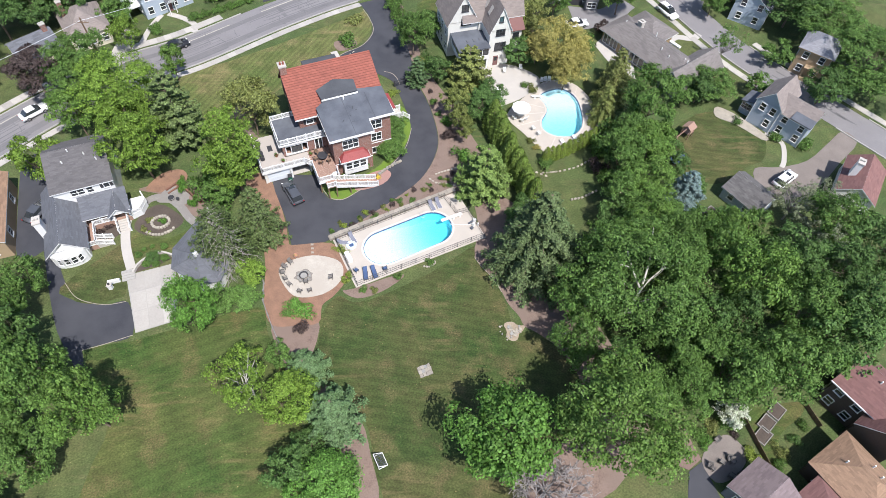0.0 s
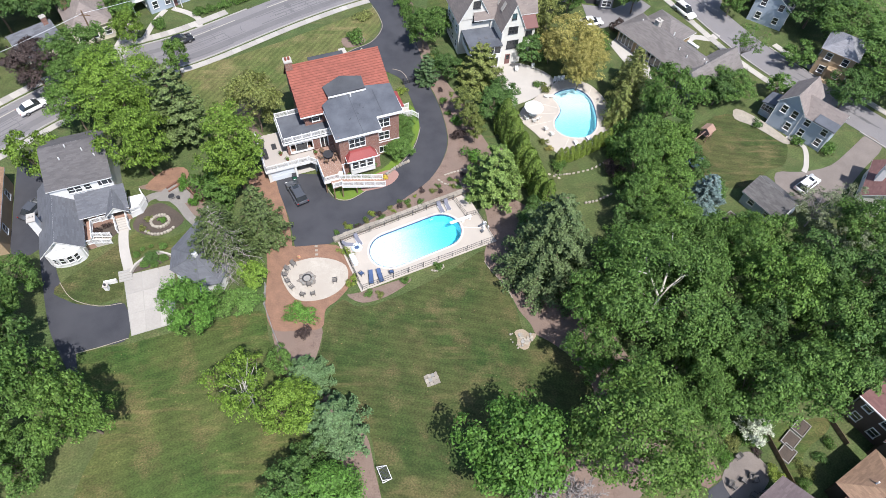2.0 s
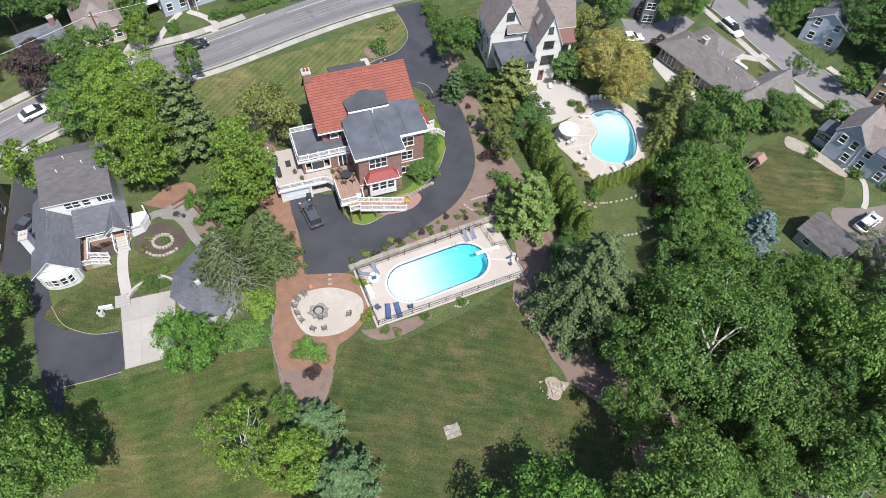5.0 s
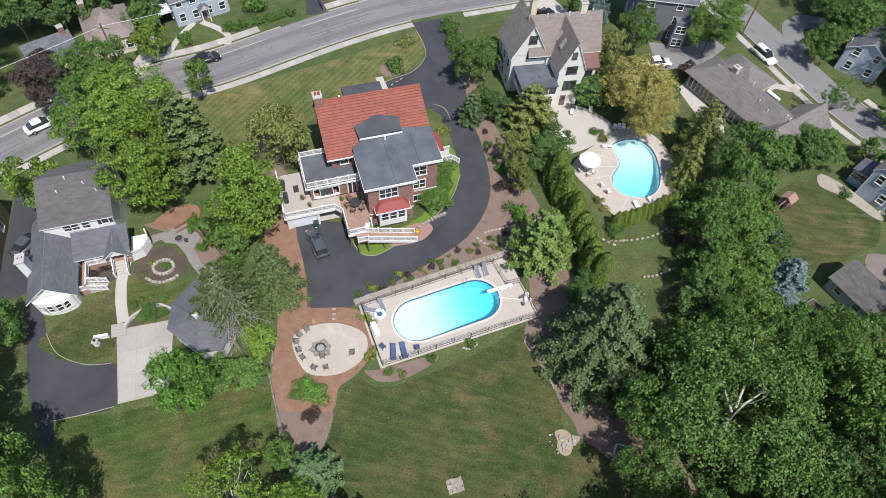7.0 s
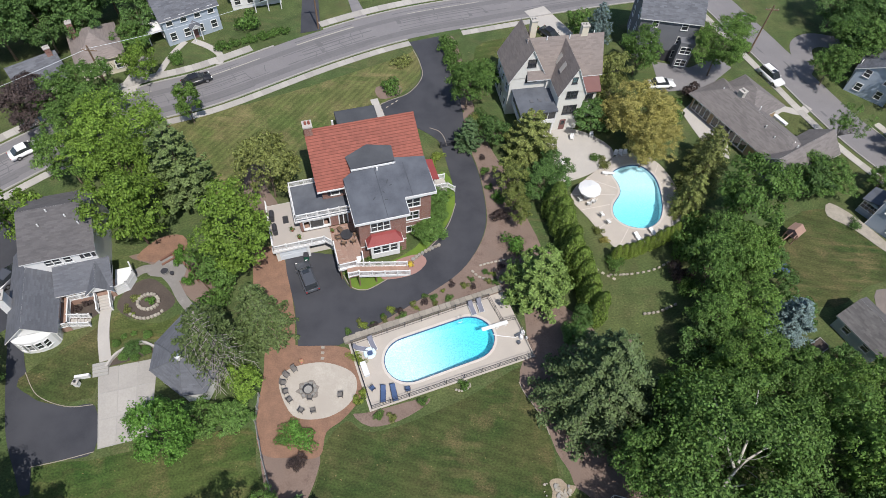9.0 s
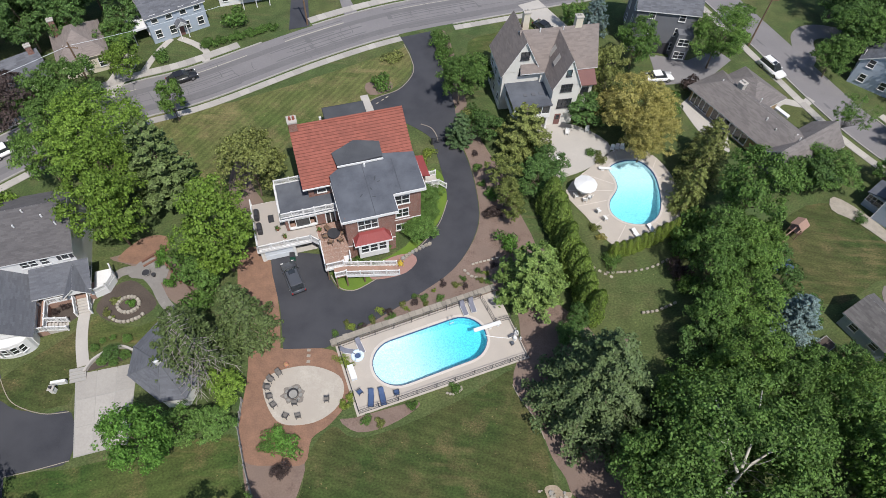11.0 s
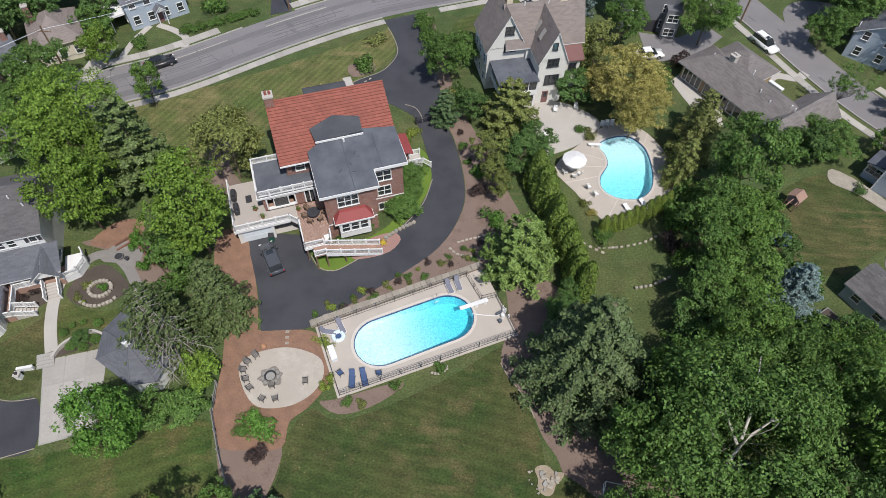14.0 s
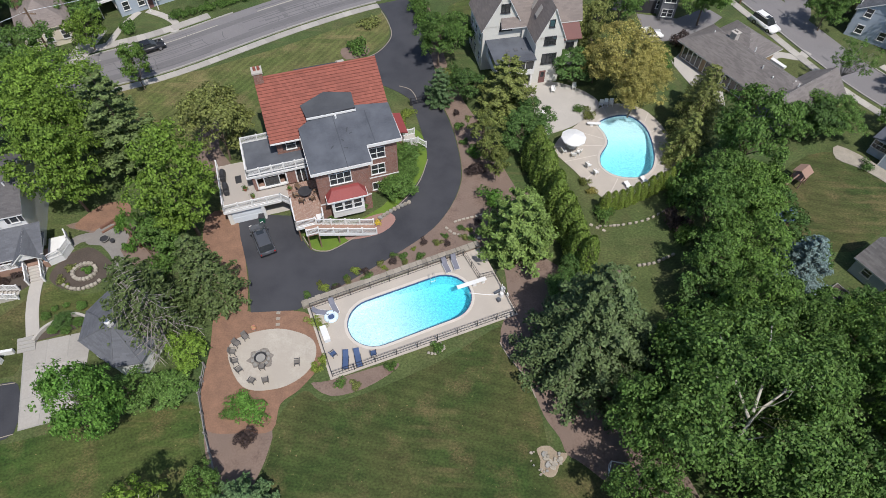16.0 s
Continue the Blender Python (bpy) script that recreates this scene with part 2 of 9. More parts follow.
# ---- mesh helpers ----
def part(name, bm, mat, parent=None, label="", smooth=False):
    me = bpy.data.meshes.new(name)
    bm.to_mesh(me)
    bm.free()
    for m in mat if isinstance(mat, (list, tuple)) else (mat,):
        me.materials.append(m)
    if smooth:
        me.polygons.foreach_set("use_smooth", [True] * len(me.polygons))
    ob = new(name, me)
    if parent:
        ob.parent = parent
    if label:
        ob["label"] = label
    return ob


def raw(name, verts, faces, mat, parent=None):
    me = bpy.data.meshes.new(name)
    me.from_pydata(verts, [], faces)
    me.materials.append(mat)
    ob = new(name, me)
    if parent:
        ob.parent = parent
    return ob


def empty(name, m, **tags):
    e = new(name)
    e.empty_display_size = 0.3
    e.matrix_world = m
    return tagged(e, **tags)


def box(bm, x0, x1, y0, y1, z0, z1):
    v = [bm.verts.new((x, y, z)) for z in (z0, z1) for x, y in ((x0, y0), (x1, y0), (x1, y1), (x0, y1))]
    for f in ((3, 2, 1, 0), (4, 5, 6, 7), (0, 1, 5, 4), (1, 2, 6, 5), (2, 3, 7, 6), (3, 0, 4, 7)):
        bm.faces.new([v[i] for i in f])
    return bm


def boxes(*dims):
    bm = bmesh.new()
    for d in dims:
        box(bm, *d)
    return bm


def prism(bm, outline, z0, z1):
    """A solid over an outline (x, y), which runs either way round."""
    area = sum(a[0] * b[1] - b[0] * a[1] for a, b in zip(outline, outline[1:] + outline[:1]))
    pts = outline if area > 0 else outline[::-1]
    lo = [bm.verts.new((x, y, z0)) for x, y in pts]
    hi = [bm.verts.new((x, y, z1)) for x, y in pts]
    bm.faces.new(hi)
    bm.faces.new(lo[::-1])
    n = len(pts)
    for i in range(n):
        bm.faces.new((lo[i], lo[(i + 1) % n], hi[(i + 1) % n], hi[i]))
    return bm


def smooth_line(points, steps=6, closed=False):
    """A Catmull-Rom line through points."""
    n = len(points)
    out = []
    for i in range(n if closed else n - 1):
        p = [Vector((*points[(i + k) % n if closed else min(max(i + k, 0), n - 1)][:2], 0)) for k in (-1, 0, 1, 2)]
        for s in range(steps):
            u = s / steps
            q = 0.5 * (2 * p[1] + (p[2] - p[0]) * u + (2 * p[0] - 5 * p[1] + 4 * p[2] - p[3]) * u * u + (3 * p[1] - p[0] - 3 * p[2] + p[3]) * u ** 3)
            out.append((q.x, q.y))
    if not closed:
        out.append(tuple(points[-1][:2]))
    return out


def offset_line(line, d):
    """The line moved d to its left."""
    out = []
    for i, p in enumerate(line):
        a, b = Vector(line[max(i - 1, 0)]), Vector(line[min(i + 1, len(line) - 1)])
        t = (b - a).normalized()
        out.append((p[0] - t.y * d, p[1] + t.x * d))
    return out


def ribbon(line, d0, d1):
    """The outline of a strip along a line, from d0 to d1 on its left."""
    return offset_line(line, d0) + offset_line(line, d1)[::-1]


def slab(name, outline, z0, z1, mat, label="", category="", kind="structure"):
    return tagged(part(name, prism(bmesh.new(), outline, z0, z1), mat), label=label, category=category, kind=kind)


def filled(outer, holes, z):
    """A flat face over an outline with holes, as a bmesh."""
    bm = bmesh.new()
    edges = []
    for loop in (outer, *holes):
        v = [bm.verts.new((x, y, z)) for x, y in loop]
        edges += [bm.edges.new((v[i], v[(i + 1) % len(v)])) for i in range(len(v))]
    bmesh.ops.triangle_fill(bm, use_beauty=True, use_dissolve=False, edges=edges)
    for f in bm.faces:
        if f.normal.z < 0:
            f.normal_flip()
    return bm


def ring_slab(bm, outer, inner, z0, z1):
    """A solid between two outlines of the same number of points."""
    n = len(outer)
    a, b = ([[bm.verts.new((x, y, z)) for x, y in line] for z in (z0, z1)] for line in (outer, inner))
    for i in range(n):
        j = (i + 1) % n
        bm.faces.new((a[1][i], a[1][j], b[1][j], b[1][i]))
        bm.faces.new((a[0][i], a[0][j], a[1][j], a[1][i]))
        bm.faces.new((b[1][i], b[1][j], b[0][j], b[0][i]))
    bmesh.ops.recalc_face_normals(bm, faces=bm.faces)
    return bm


def turned(o, angle, points):
    """Points of a plan turned by an angle and moved to o."""
    c, s = math.cos(radians(angle)), math.sin(radians(angle))
    return [(o[0] + c * x - s * y, o[1] + s * x + c * y) for x, y in points]


def grown(outline, d):
    """A closed outline moved out by d."""
    n = len(outline)
    area = sum(a[0] * b[1] - b[0] * a[1] for a, b in zip(outline, outline[1:] + outline[:1]))
    d = d if area > 0 else -d
    out = []
    for i, p in enumerate(outline):
        a, b = Vector(outline[i - 1]), Vector(outline[(i + 1) % n])
        t = (b - a).normalized()
        out.append((p[0] + t.y * d, p[1] - t.x * d))
    return out

# ---- ground, pools, roads and paths ----
POOL_AT, POOL_TURN = (0.6, 31.9), 25.5
DECK = turned(POOL_AT, POOL_TURN, [(-10.2, -4.3), (10.2, -4.9), (10.4, 4.6), (-10.0, 4.5)])
POOL = turned(POOL_AT, POOL_TURN, [(sx * 3.9 + 3.0 * math.cos(a), 0.1 + 2.9 * math.sin(a)) for sx, a0 in ((1, -90), (-1, 90)) for a in (radians(a0 + 180 * i / 14) for i in range(15))])
POOL2 = smooth_line([(23.8, 61.9), (25.4, 63.4), (28.2, 63.9), (30.2, 61.6), (30.6, 57.5), (29.9, 54.2), (28.0, 52.4), (25.3, 52.4), (23.5, 53.8), (23.4, 55.9), (24.6, 58.2), (24.5, 60.0)], 4, True)
DECK2 = smooth_line([(17.5, 57.3), (19.8, 53.2), (23.3, 48.3), (26.0, 48.6), (29.6, 50.6), (32.5, 53.7), (33.2, 57), (32.9, 60.6), (31.0, 64.6), (28.2, 66.2), (24.9, 65.6), (21.5, 62.2)], 3, True)
PATIO2 = smooth_line([(13.8, 69.3), (17.5, 70.6), (21.8, 69.2), (24.6, 66.0), (21.5, 62.2), (17.9, 60.0), (15.4, 59.4), (14.5, 63)], 3, True)

ground = part("ground", filled([(-1500, -1500), (1500, -1500), (1500, 1500), (-1500, 1500)], [POOL, POOL2], 0.0), GRASS)
tagged(ground, "mown and shaded grass over gently uneven ground", "ground", kind="structure")


def flat_lawn(outline, mat, label, z=0.012, holes=()):
    return tagged(part("lawn", filled(outline, list(holes), z), mat), label=label, category="lawn", kind="structure")


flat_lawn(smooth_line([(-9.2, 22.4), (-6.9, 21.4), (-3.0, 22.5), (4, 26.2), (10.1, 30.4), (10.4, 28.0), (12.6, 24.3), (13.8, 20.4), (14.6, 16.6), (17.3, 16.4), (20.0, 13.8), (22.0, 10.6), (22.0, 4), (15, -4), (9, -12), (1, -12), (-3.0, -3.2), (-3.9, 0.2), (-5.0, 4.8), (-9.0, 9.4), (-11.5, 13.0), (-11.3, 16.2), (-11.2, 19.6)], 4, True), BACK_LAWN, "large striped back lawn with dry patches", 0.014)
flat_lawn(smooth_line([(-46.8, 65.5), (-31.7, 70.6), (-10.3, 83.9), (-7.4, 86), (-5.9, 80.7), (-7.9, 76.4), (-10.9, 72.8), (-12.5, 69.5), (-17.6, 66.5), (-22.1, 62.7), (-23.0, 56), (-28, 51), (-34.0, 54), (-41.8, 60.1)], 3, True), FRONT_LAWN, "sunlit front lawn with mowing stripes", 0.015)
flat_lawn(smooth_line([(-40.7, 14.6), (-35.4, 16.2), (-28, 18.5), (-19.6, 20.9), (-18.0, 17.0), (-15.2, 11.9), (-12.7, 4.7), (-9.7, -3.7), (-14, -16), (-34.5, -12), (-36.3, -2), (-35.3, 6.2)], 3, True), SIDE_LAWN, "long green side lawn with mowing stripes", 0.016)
flat_lawn(smooth_line([(43.3, 50.4), (50.5, 57.4), (57.1, 57.5), (61, 52.4), (59.2, 47), (56.1, 45.5), (50.4, 41.8), (45.4, 43.5)], 3, True), BACK_LAWN, "small fenced garden lawn", 0.013)
flat_lawn(smooth_line([(-12.2, 42.2), (-11.2, 39.7), (-9.1, 39.2), (-5.6, 40.4), (-3.2, 42.0), (-0.9, 45.3), (1.1, 50.3), (1.2, 55.2), (0.2, 58.9), (-1.6, 59), (-2.4, 48.5), (-7, 43.6)], 3, True), BRIGHT_LAWN, "bright green grass strip beside the drive", 0.017)
flat_lawn(smooth_line([(8, 91.5), (3, 88.5), (3.5, 81), (5, 78), (7, 82), (11, 88), (11.2, 93)], 3, True), SIDE_LAWN, "neighbour's green front lawn", 0.013)
flat_lawn(smooth_line([(41.6, 5.4), (44.1, 5.2), (50.0, 5.8), (49.2, 4.0), (45.6, 1.6), (43.4, -2.4), (42.5, 1.0)], 3, True), SIDE_LAWN, "small bright backyard lawn", 0.013)
flat_lawn(smooth_line([(-46.4, 24.4), (-41.6, 29.8), (-39.2, 32), (-38.4, 28), (-37.5, 23.4), (-38.6, 22.6), (-40.4, 22.0), (-42.4, 21.9), (-44.4, 22.6)], 3, True), BACK_LAWN, "round lawn inside the curving drive", 0.05)
flat_lawn(smooth_line([(-38.2, 29), (-38.9, 33.5), (-36.6, 32.6), (-33.2, 32.6), (-30.6, 34.2), (-29.8, 32), (-32.6, 30.4), (-35.6, 30.4)], 3, True), SIDE_LAWN, "garden lawn round the stone ring", 0.013)


slab("driveway", smooth_line([(-56.8, 49.0), (-54.2, 47.0), (-53.4, 40.0), (-51.4, 35.4), (-50.4, 30.5), (-53.6, 29.6), (-55.6, 35.5), (-57.6, 42.5), (-58.6, 47.0)], 3, True), 0, 0.034, ASPHALT, "dark asphalt drive beside the white house", "driveway")


# roads with kerbs and pavements
def road_piece(name, line, half, mat, z=0.03, label="worn grey asphalt street", category="road"):
    return slab(name, ribbon(line, -half, half), 0, z, mat, label, category)


MAIN_ROAD = smooth_line([(-112, -5), (-78, 36), (-61.6, 55.2), (-55.1, 61.8), (-47, 68.9), (-38, 74.0), (-23.2, 85.1), (-10.7, 92.8), (4, 99), (25, 107), (44, 113), (70, 121), (120, 135)])
road_piece("road", MAIN_ROAD, 4.1, ROAD)
ROAD2 = smooth_line([(45, 112), (50, 102), (55.5, 90.5), (63.5, 74.2), (72.5, 62.2), (81, 51.2), (104, 22)])
road_piece("side_road", ROAD2, 3.2, ROAD, 0.034)
LOOP = smooth_line([(57, 86.5), (59.5, 90.5), (60.5, 95.5), (64, 97.5), (70, 96)])
road_piece("side_road", LOOP, 1.9, ROAD, 0.038, "curved lane joining the side street")
KERB = material("kerb_concrete", (0.36, 0.345, 0.32), (0.29, 0.28, 0.26), 0.6, 9, 0.85)


def cut(line, a, b):
    """The stretch of a line with x between a and b."""
    return [p for p in line if a <= p[0] <= b]


def kerb_and_walk(line, side, inner, gap, width, spans, walk_spans):
    for a, b in spans:
        run = cut(line, a, b)
        slab("kerb", ribbon(run, side * inner, side * (inner + 0.22)), 0, 0.15, KERB, "low concrete kerb along the street", "kerb")
    for a, b in walk_spans:
        run = cut(line, a, b)
        d0, d1 = inner + gap, inner + gap + width
        lo, hi = offset_line(run, side * d0), offset_line(run, side * d1)
        walk_ob = slab("pavement", ribbon(run, side * d0, side * d1), 0, 0.06, KERB, "pale concrete pavement in square slabs", "pavement")
        # single slabs, laid end to end on the base
        length = [0.0]
        for p, q in zip(run, run[1:]):
            length.append(length[-1] + math.dist(p, q))
        n = int(length[-1] / 1.5)

        def at(ln, s):
            i = next((k for k in range(len(length) - 1) if length[k + 1] >= s), len(length) - 2)
            u = (s - length[i]) / max(length[i + 1] - length[i], 1e-6)
            return (ln[i][0] * (1 - u) + ln[i + 1][0] * u, ln[i][1] * (1 - u) + ln[i + 1][1] * u)

        for k in range(n):
            s0, s1 = 1.5 * k + 0.03, 1.5 * k + 1.47
            quad = [at(lo, s0), at(lo, s1), at(hi, s1), at(hi, s0)]
            part("paving_slab", prism(bmesh.new(), quad, 0.06, 0.085), SLAB, walk_ob)


SLAB = material("paving_slab", (0.41, 0.385, 0.35), (0.33, 0.31, 0.285), 0.3, 5, 0.85, ob=0.14)
kerb_and_walk(MAIN_ROAD, -1, 4.1, 0.6, 1.2, ((-100, -8.6), (-3.2, 40)), ((-75, -8.9), (-2.9, 11.5)))
kerb_and_walk(MAIN_ROAD, 1, 4.1, 0.8, 1.5, ((-100, -53), (-48.4, -28), (-23, 20)), ((-75, -29), (-23, 20)))
kerb_and_walk(ROAD2, -1, 3.2, 1.0, 1.3, ((48, 71), (76.5, 100)), ((47, 71.5),))
kerb_and_walk(ROAD2, 1, 3.2, 0.9, 1.3, ((62.5, 73.5), (78, 100)), ((62.5, 100),))
PATCH = material("road_patch", (0.122, 0.119, 0.122), (0.155, 0.15, 0.153), 0.5, 8, 0.85)
TRACK = material("worn_lane", (0.13, 0.125, 0.128), (0.185, 0.178, 0.178), 0.4, 3, 0.85, third=(0.15, 0.144, 0.147), patch=0.8)
CREAM = material("cream_line", (0.42, 0.39, 0.33), (0.32, 0.30, 0.26), 0.4, 6, 0.85)
# lanes darkened by traffic
for d0_, d1_ in ((-3.0, -1.7), (1.2, 2.3)):
    slab("worn_lane", ribbon(cut(MAIN_ROAD, -90, 60), d0_, d1_), 0.026, 0.0325, TRACK, "darker worn lane of the street", "road lane")
# long seams and tar repairs in the street
rnd = random.Random(5)
for off in (-3.1, -2.3, -1.35, -0.5, 0.35, 0.9, 1.7, 2.5, 3.2):
    for a, b in ((-76, -58), (-57, -44), (-43, -30), (-29, -14), (-12, 6), (8, 26)):
        a2, b2 = a + rnd.uniform(0, 3), b - rnd.uniform(0, 3)
        run = cut(MAIN_ROAD, a2, b2)
        if len(run) > 2:
            w = rnd.uniform(0.09, 0.26)
            slab("road_seam", ribbon(run, off - w / 2, off + w / 2), 0.03, 0.0365, PATCH if off != 2.5 else CREAM, "dark tar seam in the street" if off != 2.5 else "faded lane edge", "road seam")
for i in range(46):
    # thin tar lines that wander across the lanes
    k = rnd.randrange(12, len(MAIN_ROAD) - 22)
    p, q = MAIN_ROAD[k], MAIN_ROAD[k + 1]
    ang = math.degrees(math.atan2(q[1] - p[1], q[0] - p[0]))
    y0, x0, along_lane = rnd.uniform(-3.6, 1.2), rnd.uniform(-1.5, 1.5), rnd.random() < 0.4
    way_ = [(x0 + (j * 1.3 if along_lane else rnd.uniform(-0.3, 0.3)), y0 + (rnd.uniform(-0.15, 0.15) if along_lane else j * 0.8)) for j in range(rnd.randrange(3, 6))]
    way_ = [(a_, max(-3.9, min(3.9, b_))) for a_, b_ in way_]
    slab("road_crack", ribbon(turned(p, ang, way_), -0.06, 0.06), 0.03, 0.038, PATCH, "dark tar-filled crack in the street", "road crack")
for i in range(16):
    k = rnd.randrange(14, len(MAIN_ROAD) - 14)
    p, q = MAIN_ROAD[k], MAIN_ROAD[k + 1]
    ang = math.degrees(math.atan2(q[1] - p[1], q[0] - p[0]))
    y0 = rnd.uniform(-3.2, 1.5)
    slab("road_patch", turned(p, ang, [(0, y0), (rnd.uniform(0.3, 1.2), y0), (rnd.uniform(0.3, 1.2), y0 + rnd.uniform(0.6, 1.8)), (0, y0 + rnd.uniform(0.6, 1.8))]), 0.03, 0.040, PATCH, "dark square repair in the street", "road patch")
for i in range(12):
    k = rnd.randrange(10, len(ROAD2) - 8)
    p, q = ROAD2[k], ROAD2[k + 1]
    ang = math.degrees(math.atan2(q[1] - p[1], q[0] - p[0]))
    y0 = rnd.uniform(-3.0, 1.5)
    slab("road_patch", turned(p, ang, [(0, y0), (rnd.uniform(1, 5), y0), (rnd.uniform(1, 5), y0 + 0.4), (0, y0 + 0.35)]), 0.034, 0.04, PATCH, "long dark tar repair in the side street", "road patch")

# drives
slab("driveway", smooth_line([(-8.4, 88.4), (-6.3, 84.2), (-5.7, 79.6), (-7.6, 75.6), (-10.6, 73.6), (-11.3, 71.0), (-6.0, 68.6), (-2.6, 66.5), (-1.4, 64.7), (0.5, 58.3), (1.2, 54.2), (0.2, 50.2), (-1.8, 46.7), (-4.9, 43.0), (-8.5, 39.7), (-9.8, 39.1), (-11.3, 39.4), (-12.6, 41.2)], 4)
     + [(-13.6, 44.2), (-20.6, 44.2), (-19.6, 40.9), (-17.6, 36), (-16.2, 30.9)]
     + smooth_line([(-11.5, 31.4), (-9, 33.2), (-5.2, 36.2), (-1.3, 39.4), (2.5, 43.1), (4.9, 47.8), (5.6, 52.6), (4.4, 59.7), (2.5, 65.7), (1.0, 74.7), (-1.5, 83.3), (-3.4, 90.6)], 4), 0, 0.045, ASPHALT, "smooth black asphalt drive curving round the house", "driveway")
slab("driveway", smooth_line([(-54.2, 44), (-52.2, 35.4), (-49.4, 28.1), (-46.8, 21.9), (-44.8, 17.8), (-42.4, 14.4), (-40.8, 12.2)], 4) + [(-40.0, 12.5), (-41.0, 15.2)] + smooth_line([(-38.4, 16.0), (-35.2, 17.2), (-36.9, 22.0), (-40.0, 21.6), (-43.6, 22.6), (-45.9, 25.2), (-47.8, 29.0), (-49.8, 36), (-51.6, 44)], 4), 0, 0.04, ASPHALT, "dark asphalt side drive", "driveway")
slab("driveway", [(-28.7, 99), (-25.8, 99), (-23.8, 89.9), (-27, 88.6)], 0, 0.05, ASPHALT, "dark asphalt drive across the street", "driveway")
slab("driveway", [(-20.6, 99.5), (-18.6, 99), (-16.2, 94.2), (-18.4, 93.4)], 0, 0.05, ROAD, "grey asphalt drive across the street", "driveway")
slab("driveway", [(11.4, 99.5), (15.0, 101.5), (20.0, 94.1), (16.6, 91.4)], 0, 0.05, PAVING, "pale concrete drive beside the white house", "driveway")
slab("driveway", [(-51.2, 80), (-48.6, 79), (-49.6, 69.6), (-52.2, 70.2)], 0, 0.05, PAVING, "narrow concrete drive across the street", "driveway")
slab("driveway", [(33, 88.2), (39.2, 87.2), (44.6, 90.6), (46.6, 88), (41, 82.0), (33.6, 80.6)], 0, 0.045, ROAD, "grey asphalt court beside the dark house", "driveway")
GRAVEL = material("gravel_drive", (0.215, 0.185, 0.165), (0.15, 0.13, 0.117), 0.5, 10, 0.95, bump=0.4)
slab("driveway", smooth_line([(75.5, 53.4), (76.8, 50.6), (72, 46.2), (66.2, 41.0), (60, 38.4), (56.4, 41.2), (57, 45.0), (61.2, 45.2), (66.5, 46.6), (71.5, 50.4)], 3, True), 0, 0.04, GRAVEL, "brown gravel drive beside the blue house", "driveway")
pad = slab("parking_pad", [(-38.1, 26.1), (-31.9, 28.0), (-29.9, 19.2), (-34.9, 17.4)], 0, 0.055, KERB, "concrete parking pad in four bays", "parking pad")
for i in range(3):
    for j in range(3):
        def padpt(u, v):
            a = Vector((-38.0, 26.3)).lerp(Vector((-31.9, 28.2)), u)
            b = Vector((-34.85, 17.5)).lerp(Vector((-29.9, 19.3)), u)
            return tuple(a.lerp(b, v))
        e = 0.006
        part("paving_slab", prism(bmesh.new(), [padpt(i / 3 + e, j / 3 + e), padpt((i + 1) / 3 - e, j / 3 + e), padpt((i + 1) / 3 - e, (j + 1) / 3 - e), padpt(i / 3 + e, (j + 1) / 3 - e)], 0.055, 0.075), SLAB, pad)

# beds
slab("mulch_bed", smooth_line([(-19.8, 31.4), (-16.2, 31.0), (-10.6, 31.2), (-8.4, 28.6), (-8.0, 25.4), (-9.6, 22.6), (-11.2, 21.0), (-11.5, 18.4), (-14.4, 18.0), (-17.6, 18.2), (-19.0, 21.4), (-19.4, 26.6)], 4, True), 0, 0.03, REDMULCH, "orange-red shredded mulch round the patio", "mulch bed")
slab("mulch_bed", smooth_line([(-24.2, 43.5), (-20.6, 43.6), (-16.6, 31.2), (-20.2, 31.2), (-22.5, 36)], 3, True), 0, 0.026, REDMULCH, "rusty leaf litter beside the drive", "mulch bed")
slab("mulch_bed", smooth_line([(-17.6, 18.3), (-14.2, 18.1), (-11.5, 18.5), (-11.6, 15.5), (-12.0, 12.8), (-9.6, 9.2), (-5.6, 5.2), (-4.2, 0.6), (-3.2, -4), (-5.4, -4.4), (-7.2, 0), (-10.0, 4.6), (-13.5, 8.6), (-16.4, 14.4)], 3, True), 0, 0.024, MULCH, "brown mulch strip under the trees", "mulch bed")
slab("mulch_bed", smooth_line([(-10.2, 31.7), (-8.9, 33.3), (-5.1, 36.3), (-1.2, 39.5), (2.6, 43.2), (5.0, 47.9), (5.7, 52.6), (4.5, 59.8), (2.6, 65.8), (1.4, 72), (3.6, 72.5), (5.6, 66), (8.6, 60), (10.6, 54), (13.2, 47.4), (13, 41.9), (10.2, 41.2), (0, 36.8)], 3, True), 0, 0.028, MULCH, "brown mulch bank with young shrubs", "mulch bed")
slab("mulch_bed", smooth_line([(10.9, 33.0), (10.8, 36.4), (10.6, 40.0), (13.6, 40.2), (16.6, 38.4), (19.4, 35.8), (21.5, 30), (24, 22), (28, 12), (30, 4), (24, -4), (17, -6), (13.5, -4), (19, 2), (22.2, 8), (20.4, 13.4), (17.2, 16.4), (15.9, 17.2), (15.3, 18.8), (14.0, 20.8), (12.7, 24.2), (10.0, 28.4)], 3, True), 0, 0.022, MULCH, "brown bark mulch under the conifers", "mulch bed")
slab("mulch_bed", smooth_line([(-8.6, 23.2), (-6.5, 22.0), (-3.4, 22.9), (-0.4, 25.1), (-1.0, 25.7), (-6.8, 23.6)], 3, True), 0, 0.03, MULCH, "narrow planting bed along the fence", "mulch bed")
